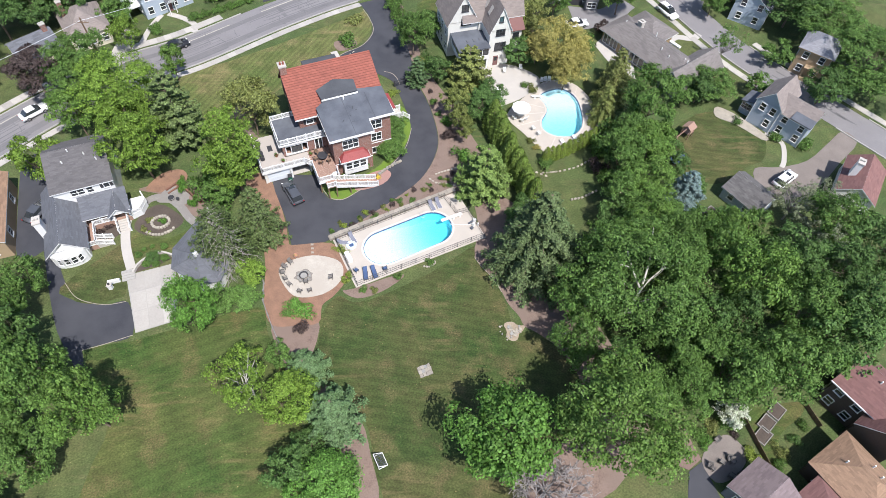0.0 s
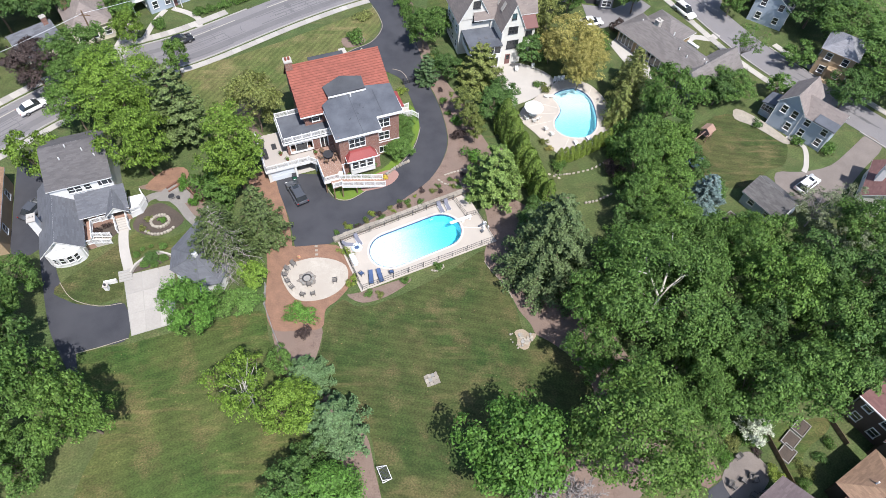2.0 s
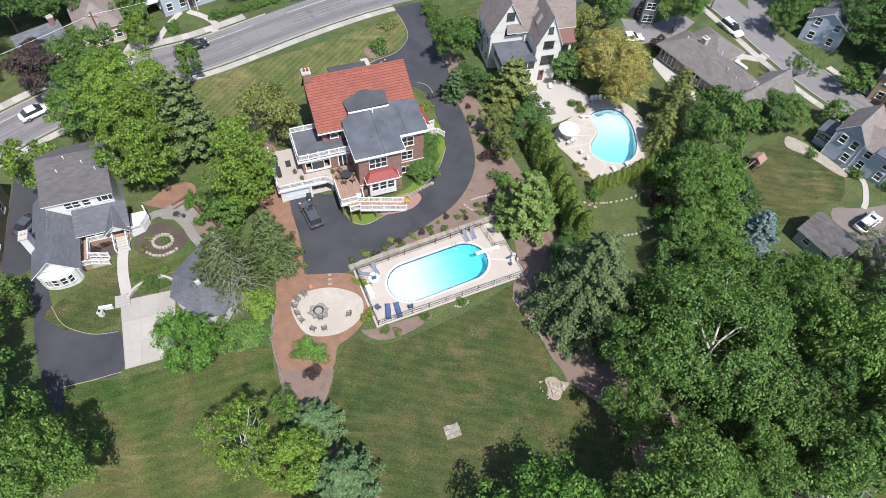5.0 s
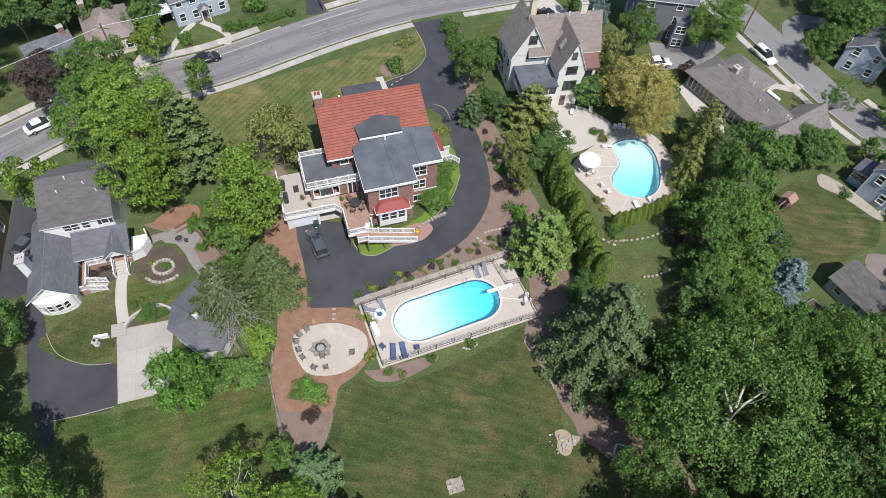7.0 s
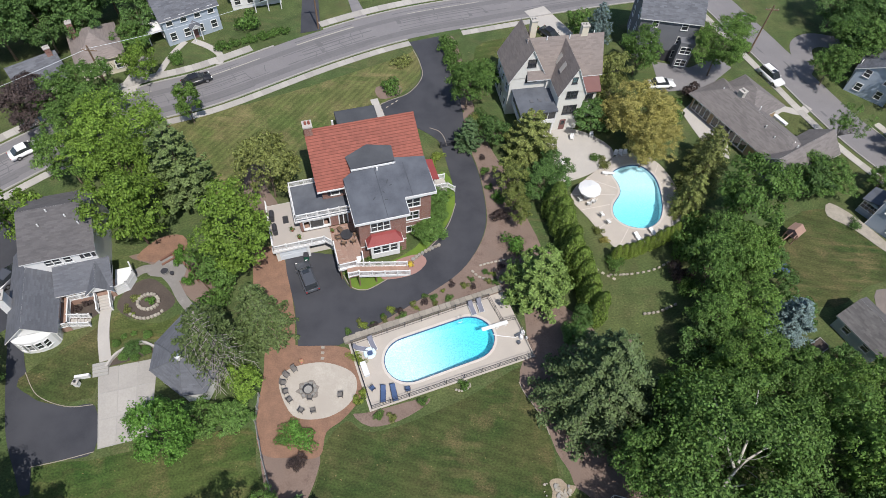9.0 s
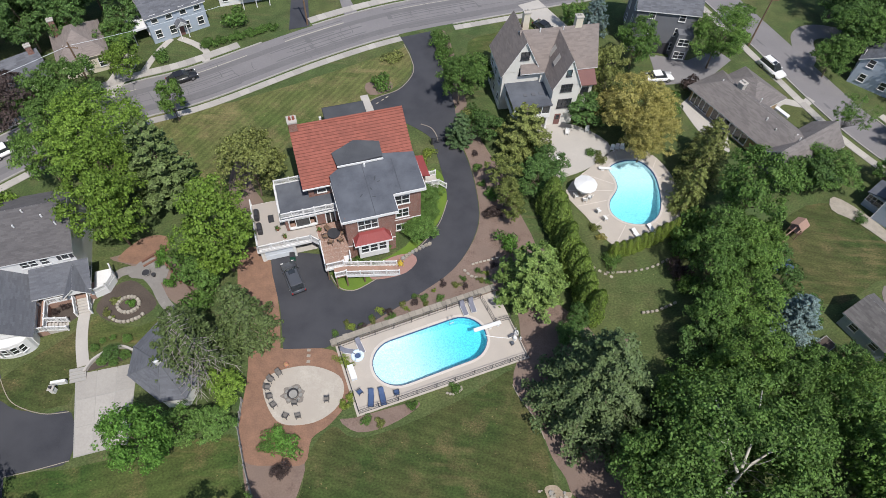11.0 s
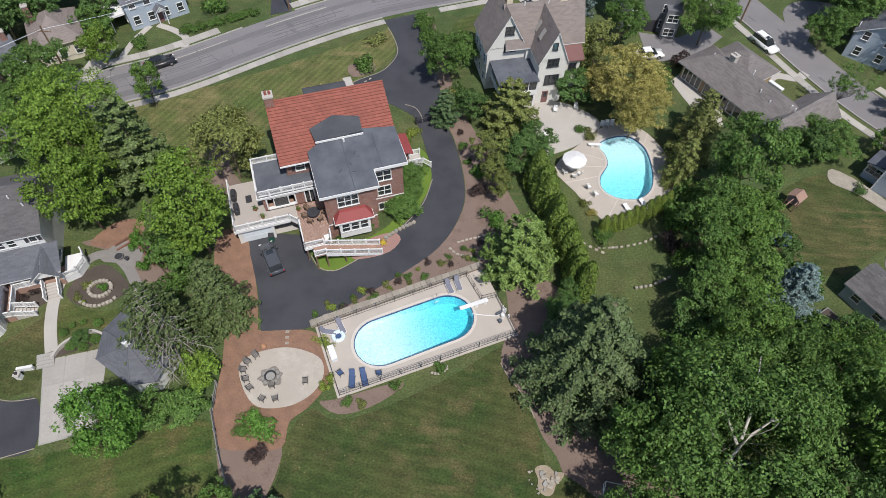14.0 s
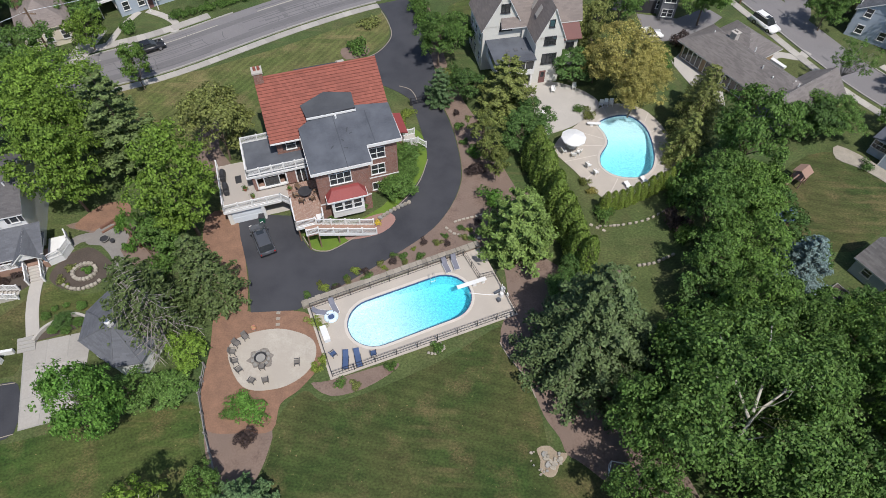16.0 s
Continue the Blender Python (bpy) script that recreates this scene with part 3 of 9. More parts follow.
slab("mulch_bed", smooth_line([(-44.9, 35.4), (-42.3, 37.6), (-40.5, 37.2), (-40.7, 33.2), (-43.4, 31.8)], 3, True), 0, 0.03, SOIL, "dark planted bed below the porch", "mulch bed")
slab("mulch_bed", smooth_line([(-38.9, 34.2), (-38.4, 37), (-36.3, 38.6), (-33.9, 37.4), (-32.2, 35.6), (-33.4, 33.8), (-36, 32.8)], 3, True), 0, 0.03, SOIL, "dark soil bed round the stone ring", "mulch bed")
slab("mulch_bed", smooth_line([(-37.0, 26.7), (-36.6, 27.8), (-35.5, 28.9), (-34.2, 29.4), (-32.6, 28.9)], 3, True), 0, 0.05, SOIL, "planted bed beside the parking pad", "mulch bed")
slab("mulch_bed", smooth_line([(-40, 41.6), (-33.5, 42.8), (-28, 38), (-29.5, 35.6), (-33, 38.2), (-36, 40.4)], 3, True), 0, 0.02, MULCH, "rusty bed behind the stone path", "mulch bed")
slab("mulch_bed", smooth_line([(-12.6, 76.6), (-9, 77.4), (-8.6, 75.4), (-11.6, 74)], 3, True), 0, 0.03, MULCH, "small bed round a shrub", "mulch bed")
slab("mulch_bed", smooth_line([(-28.6, 58.6), (-26.6, 59.4), (-25.5, 55), (-22.6, 51), (-24, 48.5), (-28, 53)], 3, True), 0, 0.03, MULCH, "bare soil under the side trees", "mulch bed")
slab("mulch_bed", smooth_line([(-2.2, 90), (-0.4, 89.4), (2.4, 77), (3.2, 73), (1.4, 73), (0, 79)], 3, True), 0, 0.03, MULCH, "mulch strip along the drive", "mulch bed")

# patios and paths
FLAGPATH = material("path_flagstone", (0.27, 0.255, 0.24), (0.17, 0.16, 0.148), 1.3, 7, 0.9, bump=0.3, third=(0.21, 0.195, 0.18), patch=0.6)
patio_line = smooth_line([(-17.5, 26.1), (-16.6, 28.0), (-13.0, 29.1), (-9.5, 28.2), (-8.6, 26.2), (-9.5, 24.0), (-11.9, 22.5), (-15.2, 22.6)], 5, True)
patio = slab("patio", patio_line, 0, 0.07, PATIOSTONE, "round pale flagstone patio with a fire pit", "patio")
slab("patio", PATIO2, 0, 0.09, PAVING, "worn concrete terrace behind the white house", "patio")
slab("patio", [(36.2, 76.2), (38.6, 79), (42.6, 71.8), (42, 66.6), (39, 68.6), (37.4, 72.6)], 0, 0.06, PAVING, "pale paved terrace behind the long house", "patio")
slab("patio", smooth_line([(55.0, 59.4), (58.5, 56.6), (61.6, 52.0), (60.4, 51.4), (57, 55), (54, 57)], 3, True), 0, 0.07, STONE, "stone-edged planted terrace", "patio")
slab("patio", smooth_line([(35.0, -1.0), (37.2, 1.2), (39.1, 1.9), (40.5, 0.5), (40.7, -0.9), (38.6, -3.0), (36.0, -3.6)], 3, True), 0, 0.06, GRAVEL, "brown paved backyard terrace", "patio")
slab("patio", [(32.8, 3.2), (33.9, 3.0), (35.0, -0.9), (33.2, -2.1), (31.6, -1.4)], 0, 0.05, material("brown_pavers", (0.20, 0.135, 0.115), (0.155, 0.105, 0.09), 0.8, 9, 0.9, bump=0.3), "reddish brown paver strip beside the terrace", "patio")
slab("driveway", [(33.1, -2.3), (35.0, -1.2), (36.2, -6.0), (32.0, -6.0)], 0, 0.045, ASPHALT, "small dark asphalt pad beside the terrace", "driveway")
slab("garden_path", ribbon(smooth_line([(-37.7, 27.3), (-39.0, 30.2), (-39.9, 33.2), (-40.2, 36.2), (-39.4, 38.2)]), -0.65, 0.65), 0, 0.07, PAVING, "curved concrete garden path", "path")
flag_line = smooth_line([(-39.3, 37.2), (-37.8, 39.6), (-35.6, 39.9), (-33.4, 38.4), (-31.6, 36.2), (-29.9, 34.6)])
flag = slab("garden_path", ribbon(flag_line, -0.6, 0.6), 0, 0.05, FLAGPATH, "curved grey flagstone path", "path")
slab("garden_path", smooth_line([(-36.8, 39.2), (-35.6, 41.8), (-32.6, 41.6), (-32.4, 38.6), (-34.6, 38.9)], 3, True), 0, 0.052, FLAGPATH, "small grey flagstone terrace", "path")
slab("garden_path", ribbon(smooth_line([(61.5, 53), (63.6, 50.6), (62.6, 46.8), (61.6, 45.2)]), -0.4, 0.4), 0, 0.05, PAVING, "narrow stone garden path", "path")
slab("garden_path", ribbon(smooth_line([(-45.4, 84.2), (-46.6, 80.4), (-47.2, 75.6)]), -0.5, 0.5), 0, 0.06, PAVING, "narrow front path", "path")
slab("garden_path", ribbon(smooth_line([(-44.2, 84.6), (-41, 83.2), (-38.8, 81.4), (-38.4, 79.2)]), -0.55, 0.55), 0, 0.062, PAVING, "curved front path", "path")
slab("garden_path", ribbon([(-12.6, 73.8), (-10.6, 69.0)], -0.6, 0.6), 0, 0.06, PAVING, "short concrete front path", "path")
slab("garden_path", ribbon(smooth_line([(50.5, 76.6), (52.6, 78.6), (55.6, 78.2), (57.5, 79.6)]), -0.7, 0.7), 0, 0.06, PAVING, "curved pale entrance path", "path")
# brick and flag areas by the house
slab("patio", smooth_line([(-6.2, 43.8), (-3.2, 45.2), (-2.0, 44.2), (-3.2, 42.3), (-5.8, 41.2), (-7.6, 41.2)], 3, True), 0, 0.05, material("paver_bed", (0.34, 0.20, 0.17), (0.26, 0.16, 0.14), 0.8, 10, 0.9, bump=0.3), "reddish paver bed beside the steps", "paver bed")


# the pools: basin, coping, deck slabs and water
def pool(outline, deck, name, slope, water, label, deck_label, deck_z=0.09):
    """slope(x, y): the floor's depth."""
    rim = grown(outline, 0.3)
    d = tagged(part("pool_deck", filled(deck, [rim], deck_z), CONCRETE), deck_label, "pool deck", kind="structure")
    edge = bmesh.new()
    for i in range(len(deck)):
        a, b = deck[i], deck[(i + 1) % len(deck)]
        q = [edge.verts.new((*a, 0)), edge.verts.new((*b, 0)), edge.verts.new((*b, deck_z)), edge.verts.new((*a, deck_z))]
        edge.faces.new(q)
    part("deck_edge", edge, CONCRETE, d)
    e = empty(name, pose(*outline[0], 0), label=label, category="swimming pool")
    inv = e.matrix_world.inverted()
    c = part("coping", ring_slab(bmesh.new(), rim, outline, 0.0, deck_z + 0.04), COPING, e)
    c.matrix_parent_inverse = inv
    part("waterline_tiles", ring_slab(bmesh.new(), outline, grown(outline, -0.09), -0.1, deck_z - 0.03), NAVY, e).matrix_parent_inverse = inv
    wall_bm = filled(outline, [], 0)
    bmesh.ops.subdivide_edges(wall_bm, edges=list(wall_bm.edges), cuts=3, use_grid_fill=True)
    for v in wall_bm.verts:
        v.co.z = -slope(v.co.x, v.co.y)
    for i in range(len(outline)):
        a, b = outline[i], outline[(i + 1) % len(outline)]
        q = [wall_bm.verts.new((*p, z)) for p, z in ((a, -slope(*a)), (b, -slope(*b)), (b, deck_z), (a, deck_z))]
        wall_bm.faces.new(q)
    bas = part("basin", wall_bm, PLASTER, e)
    bas.matrix_parent_inverse = inv
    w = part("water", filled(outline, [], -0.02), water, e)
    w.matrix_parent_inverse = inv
    return e


KIDNEY = (27.0, 57.6)
for k in range(15):
    # scored joints that run from the coping to the deck's edge
    th = 2 * math.pi * (k + 0.4) / 15
    dx_, dy_ = math.cos(th), math.sin(th)
    rim2 = [p for p in grown(POOL2, 0.42)]
    a_ = min(rim2, key=lambda p: abs(math.atan2((p[0] - KIDNEY[0]) * dy_ - (p[1] - KIDNEY[1]) * dx_, (p[0] - KIDNEY[0]) * dx_ + (p[1] - KIDNEY[1]) * dy_)))
    b_ = min(DECK2, key=lambda p: abs(math.atan2((p[0] - KIDNEY[0]) * dy_ - (p[1] - KIDNEY[1]) * dx_, (p[0] - KIDNEY[0]) * dx_ + (p[1] - KIDNEY[1]) * dy_)))
    slab("deck_joint", ribbon([a_, b_], -0.05, 0.05), 0.09, 0.094, COPING, "pale scored joint in the pool deck", "joint")


def along(x, y, o, angle):
    c, s = math.cos(radians(angle)), math.sin(radians(angle))
    return c * (x - o[0]) + s * (y - o[1])


pool(POOL, DECK, "swimming_pool", lambda x, y: 0.62 + 0.95 * min(max((along(x, y, POOL_AT, POOL_TURN) + 1.5) / 4.5, 0), 1) + 0.25 * min(max((along(x, y, POOL_AT, POOL_TURN) + 6) / 4, 0), 1), WATER, "long oval pool of clear turquoise water", "wide pale concrete deck round the oval pool")
pool(POOL2, DECK2, "swimming_pool", lambda x, y: 0.7 + 1.3 * min(max((61 - y) / 5, 0), 1), WATER_KIDNEY, "kidney-shaped pool of bright turquoise water", "pale concrete deck with scored joints")

# ---- parts of houses ----
def quad_solid(bm, quad, thick):
    """A slab under a quad (or triangle) of points, thick downwards."""
    n = len(quad)
    hi = [bm.verts.new(p) for p in quad]
    lo = [bm.verts.new((p[0], p[1], p[2] - thick)) for p in quad]
    bm.faces.new(hi)
    bm.faces.new(lo[::-1])
    for i in range(n):
        bm.faces.new((hi[i], lo[i], lo[(i + 1) % n], hi[(i + 1) % n]))
    bmesh.ops.recalc_face_normals(bm, faces=bm.faces)
    return bm


def courses(quad, row, tile, mat, parent, name="shingles", lift=0.035, seed=1, gap=0.0):
    """Overlapping rows of tiles over a slope: a, b the lower edge, c over b and d over a."""
    a, b, c, d = (Vector(p) for p in quad)
    nrm = (b - a).cross(d - a).normalized()
    if nrm.z < 0:
        nrm = -nrm
    n = max(2, round(((d - a).length + (c - b).length) / 2 / row))
    rd = random.Random(seed)
    verts, faces = [], []
    for r in range(n):
        u0, u1 = (r + gap) / n, min((r + (1.0 if gap else 1.15)) / n, 1.0)
        l0, r0, l1, r1 = a.lerp(d, u0), b.lerp(c, u0), a.lerp(d, u1), b.lerp(c, u1)
        m = max(1, round((r0 - l0).length / tile))
        cuts = [0.0] + sorted((k + rd.uniform(-0.18, 0.18) + (0.5 if r % 2 else 0)) / m for k in range(1, m)) + [1.0]
        for s0, s1 in zip(cuts, cuts[1:]):
            s0, s1 = min(s0, 1), min(s1, 1)
            if s1 - s0 < 0.002:
                continue
            h = nrm * (lift * rd.uniform(0.8, 1.25))
            i = len(verts)
            lo0, lo1 = l0.lerp(r0, s0), l0.lerp(r0, s1)
            verts += [lo0 + h, lo1 + h, l1.lerp(r1, s1) + nrm * 0.006, l1.lerp(r1, s0) + nrm * 0.006, lo0 + nrm * 0.001, lo1 + nrm * 0.001]
            faces += [(i, i + 1, i + 2, i + 3), (i + 4, i + 5, i + 1, i), (i + 4, i, i + 3), (i + 5, i + 2, i + 1)]
    return tagged(raw(name, verts, faces, mat, parent), kind="stuff")


def roof_plane(quad, mat, parent, row=0.32, tile=0.9, thick=0.2, seed=1, deck_mat=None, name="roof", lift=0.02, gap=0.0):
    """One slope: a slab, and its courses of shingles under it as a child."""
    if len(quad) == 3:
        quad = [quad[0], quad[1], quad[2], quad[2]]
    pts = quad if (Vector(quad[2]) - Vector(quad[3])).length > 1e-4 else quad[:3]
    slab_ob = part(name, quad_solid(bmesh.new(), pts, thick), deck_mat or WHITE, parent)
    courses(quad, row, tile, mat, slab_ob, lift=lift, seed=seed, gap=gap)
    return slab_ob


WINDOWS = {}


def window(parent, x, y, z, w, h, cols=1, rows=2, face=0, name="window", shutters=None):
    """A window on a wall: (x, y, z) the middle of its lower edge, face: degrees, 0 looks to -y."""
    key = (round(w, 2), round(h, 2), cols, rows)
    if key not in WINDOWS:
        t = 0.09
        fr = boxes((-w / 2 - t, w / 2 + t, -0.08, 0, h, h + t), (-w / 2 - t, -w / 2, -0.08, 0, 0, h), (w / 2, w / 2 + t, -0.08, 0, 0, h))
        sill = boxes((-w / 2 - t - 0.05, w / 2 + t + 0.05, -0.14, 0, -0.09, 0))
        bars = bmesh.new()
        for i in range(1, cols):
            xx = -w / 2 + w * i / cols
            box(bars, xx - 0.045, xx + 0.045, -0.065, -0.012, 0, h)
        for j in range(1, rows):
            zz = h * j / rows
            for i in range(cols):
                x0 = -w / 2 + w * i / cols + (0.046 if i else 0)
                x1 = -w / 2 + w * (i + 1) / cols - (0.046 if i < cols - 1 else 0)
                box(bars, x0, x1, -0.055, -0.012, zz - 0.03, zz + 0.03)
        glass = boxes((-w / 2, w / 2, -0.011, -0.003, 0, h))
        ms = []
        for nm, bm, mt in (("frame", fr, WHITE), ("sill", sill, WHITE), ("muntin", bars, WHITE), ("pane", glass, PANE)):
            me = bpy.data.meshes.new(nm)
            bm.to_mesh(me)
            bm.free()
            me.materials.append(mt)
            ms.append((nm, me))
        WINDOWS[key] = ms
    e = new(name)
    e.empty_display_size = 0.2
    e.parent = parent
    e.matrix_basis = pose(x, y, z, 0, 0, face)
    for nm, me in WINDOWS[key]:
        if len(me.polygons):
            new(nm, me).parent = e
    if shutters:
        for s in (-1, 1):
            x0 = s * (w / 2 + 0.3)
            part("shutter", boxes((x0 - 0.19, x0 + 0.19, -0.05, 0, 0, h)), shutters, e)
    return e


def railing(parent, p, q, z0, z1, h=0.95, gap=1.7, mat=None, slats=0.115, name="railing"):
    """White rails between two points of the plan, with posts and balusters; the foot goes from z0 to z1."""
    mat = mat or WHITE
    a, b = Vector((*p, z0)), Vector((*q, z1))
    length = math.dist(p, q)
    e = new(name)
    e.parent = parent
    e.empty_display_size = 0.2
    ang = math.degrees(math.atan2(q[1] - p[1], q[0] - p[0]))
    e.matrix_basis = pose(*a, 0, 0, ang)
    rise = (z1 - z0) / length
    n = max(1, round(length / gap))

    def bar(zlo, zhi, yw):
        bm = bmesh.new()
        v = [bm.verts.new((x, y, z + rise * x)) for x in (0, length) for y, z in ((-yw, zlo), (yw, zlo), (yw, zhi), (-yw, zhi))]
        for f in ((0, 1, 5, 4), (1, 2, 6, 5), (2, 3, 7, 6), (3, 0, 4, 7), (3, 2, 1, 0), (4, 5, 6, 7)):
            bm.faces.new([v[i] for i in f])
        return bm

    part("top_rail", bar(h - 0.09, h, 0.06), mat, e)
    part("bottom_rail", bar(0.06, 0.17, 0.045), mat, e)
    for i in range(n + 1):
        x = length * i / n
        part("post", boxes((x - 0.08, x + 0.08, -0.08, 0.08, rise * x, rise * x + h + 0.1)), mat, e)
    # balusters: single pieces on one shared mesh
    m = int(length / slats)
    shape = boxes((-0.03, 0.03, -0.02, 0.02, 0.17, h - 0.09))
    me = bpy.data.meshes.new("baluster")
    shape.to_mesh(me)
    shape.free()
    me.materials.append(mat)
    for i in range(m):
        x = (i + 0.5) * length / m
        ob = new("baluster", me)
        ob.parent = e
        ob.matrix_basis = pose(x, 0, rise * x)
    return e


def brick_wall_material():
    """Brown brick with mortar lines, at true brick size."""
    m = bpy.data.materials.new("brick_wall")
    m.use_nodes = True
    n, l = m.node_tree.nodes, m.node_tree.links
    b = n["Principled BSDF"]
    b.inputs["Roughness"].default_value = 0.9
    co = n.new("ShaderNodeTexCoord")
    sep = n.new("ShaderNodeSeparateXYZ")
    l.new(co.outputs["Object"], sep.inputs[0])
    add = n.new("ShaderNodeMath")
    l.new(sep.outputs["X"], add.inputs[0])
    l.new(sep.outputs["Y"], add.inputs[1])
    com = n.new("ShaderNodeCombineXYZ")
    l.new(add.outputs[0], com.inputs["X"])
    l.new(sep.outputs["Z"], com.inputs["Y"])
    br = n.new("ShaderNodeTexBrick")
    br.inputs["Scale"].default_value = 1.0
    br.inputs["Brick Width"].default_value = 0.22
    br.inputs["Row Height"].default_value = 0.075
    br.inputs["Mortar Size"].default_value = 0.006
    br.inputs["Color1"].default_value = (0.25, 0.12, 0.09, 1)
    br.inputs["Color2"].default_value = (0.18, 0.085, 0.068, 1)
    br.inputs["Mortar"].default_value = (0.30, 0.25, 0.22, 1)
    l.new(com.outputs[0], br.inputs["Vector"])
    no = n.new("ShaderNodeTexNoise")
    no.inputs["Scale"].default_value = 0.9
    l.new(co.outputs["Object"], no.inputs["Vector"])
    r = n.new("ShaderNodeMapRange")
    r.inputs["To Min"].default_value, r.inputs["To Max"].default_value = 0.8, 1.2
    l.new(no.outputs["Fac"], r.inputs["Value"])
    sc = n.new("ShaderNodeVectorMath")
    sc.operation = "SCALE"
    l.new(br.outputs["Color"], sc.inputs[0])
    l.new(r.outputs[0], sc.inputs["Scale"])
    l.new(sc.outputs[0], b.inputs["Base Color"])
    return m


BRICKWALL = brick_wall_material()
GREYFLAT = material("grey_flat_roof", (0.092, 0.101, 0.120), (0.066, 0.071, 0.084), 0.35, 5, 0.8, bump=0.05, third=(0.118, 0.128, 0.148), patch=0.5)
DARKFLAT = material("dark_flat_roof", (0.062, 0.066, 0.074), (0.048, 0.05, 0.058), 0.5, 6, 0.85, bump=0.05, third=(0.075, 0.08, 0.088), patch=0.5)
TILEGAP = material("dark_tile_joint", (0.15, 0.052, 0.039), (0.12, 0.043, 0.033), 0.6, 7, 0.85)
GARAGEDOOR = material("garage_door_paint", (0.66, 0.70, 0.74), (0.58, 0.62, 0.66), 0.7, 6, 0.6, bump=0.03)

# ---- the brick house ----
house = empty("house", pose(-15, 47, 0, 0, 0, 20), label="large brown brick house with red tiled roof", category="house")
bm = bmesh.new()
box(bm, 0, 13, 2.2, 11.6, 0, 7.5)
part("wall", bm, BRICKWALL, house)
for gx, nm in ((0.0, "gable"), (12.75, "gable")):
    g = bmesh.new()
    v = [g.verts.new((x, y, z)) for x in (gx, gx + 0.25) for y, z in ((2.2, 7.5), (11.6, 7.5), (8.55, 10.8))]
    for f in ((0, 1, 2), (5, 4, 3), (0, 3, 4, 1), (1, 4, 5, 2), (2, 5, 3, 0)):
        g.faces.new([v[i] for i in f])
    bmesh.ops.recalc_face_normals(g, faces=g.faces)
    part(nm, g, BRICKWALL, house)
roof_plane([(-0.6, 1.5, 7.55), (13.6, 1.5, 7.55), (13.6, 8.55, 11.25), (-0.6, 8.55, 11.25)], REDROOF, house, 0.4, 0.42, 0.18, 3, TILEGAP, name="tiled_roof", lift=0.05, gap=0.13)
roof_plane([(13.6, 12.0, 7.4), (-0.6, 12.0, 7.4), (-0.6, 8.55, 11.25), (13.6, 8.55, 11.25)], REDROOF, house, 0.5, 0.42, 0.18, 4, TILEGAP, name="tiled_roof", lift=0.09, gap=0.2)
rb = bmesh.new()
bmesh.ops.create_cone(rb, cap_ends=True, segments=10, radius1=0.14, radius2=0.14, depth=14.2, matrix=pose(6.5, 8.55, 11.28, 0, 90, 0))
part("ridge_tiles", rb, REDROOF, house)
part("gutter", boxes((-0.6, 3.0, 1.38, 1.5, 7.4, 7.56)), WHITE, house)
chim = part("chimney", boxes((-0.55, 0.45, 7.9, 9.0, 7.0, 12.3)), BRICKWALL, house)
part("cap", boxes((-0.65, 0.55, 7.8, 9.1, 12.3, 12.5)), PAVING, chim)
for fx in (-0.25, 0.2):
    fb = bmesh.new()
    bmesh.ops.create_cone(fb, cap_ends=True, segments=12, radius1=0.17, radius2=0.14, depth=0.45, matrix=pose(fx, 8.45, 12.7))
    part("flue", fb, REDROOF, chim)

# wing with a low grey roof
part("wing_wall", boxes((3.3, 9.2, -4.5, 2.19, 0, 8.05), (9.2, 13.1, -2.1, 2.18, 0, 8.05)), BRICKWALL, house)
zw = lambda y: 8.2 + 0.09 * (y + 4.9)
wr = bmesh.new()
pts = [(2.85, -4.95), (9.55, -4.95), (9.55, -2.55), (13.55, -2.55), (13.55, 3.0), (7.4, 4.0), (5.2, 3.4), (2.85, 2.0)]
hi = [wr.verts.new((x, y, zw(y) - (0.25 if x < 3 else 0))) for x, y in pts]
lo = [wr.verts.new((x, y, zw(y) - (0.25 if x < 3 else 0) - 0.05)) for x, y in pts]
ridge = wr.verts.new((5.3, -4.95 + 0.01, zw(-4.95)))
wr.faces.new((hi[0], ridge, hi[6], hi[7]))
wr.faces.new((ridge, hi[1], hi[2], hi[3], hi[4], hi[5], hi[6]))
wr.faces.new(lo[::-1])
wr.faces.new((lo[0], lo[1], hi[1], ridge, hi[0]))
for i in range(1, 8):
    j = (i + 1) % 8
    wr.faces.new((lo[i], lo[j], hi[j], hi[i]))
flat = part("flat_roof", wr, GREYFLAT, house)
seams = bmesh.new()
for xs in (6.9, 10.6):
    y0 = -4.9 if xs < 9.5 else -2.5
    v = [seams.verts.new((x, y, zw(y) + dz)) for y in (y0, 2.6) for x, dz in ((xs - 0.03, 0.002), (xs + 0.03, 0.002), (xs + 0.03, 0.03), (xs - 0.03, 0.03))]
    for f in ((0, 1, 2, 3), (7, 6, 5, 4), (1, 5, 6, 2), (2, 6, 7, 3), (3, 7, 4, 0)):
        seams.faces.new([v[i] for i in f])
tagged(part("roof_seams", seams, material("roof_seam", (0.075, 0.081, 0.096), (0.055, 0.06, 0.07), 1, 8, 0.8), flat), kind="stuff")
for nm, d in (("fascia", (2.78, 9.62, -5.05, -4.96, 7.75, 8.12)), ("fascia", (9.56, 9.64, -4.95, -2.56, 7.78, 8.3)), ("fascia", (9.64, 13.64, -2.66, -2.56, 7.95, 8.36)), ("fascia", (13.56, 13.64, -2.55, 3.0, 8.0, 8.42)), ("fascia", (2.78, 2.84, -4.95, 1.4, 7.65, 8.0))):
    part(nm, boxes(d), WHITE, house)
for i in range(9):
    part("bracket", boxes((3.2 + i * 0.72, 3.32 + i * 0.72, -4.95, -4.5, 7.6, 7.9)), WHITE, house)
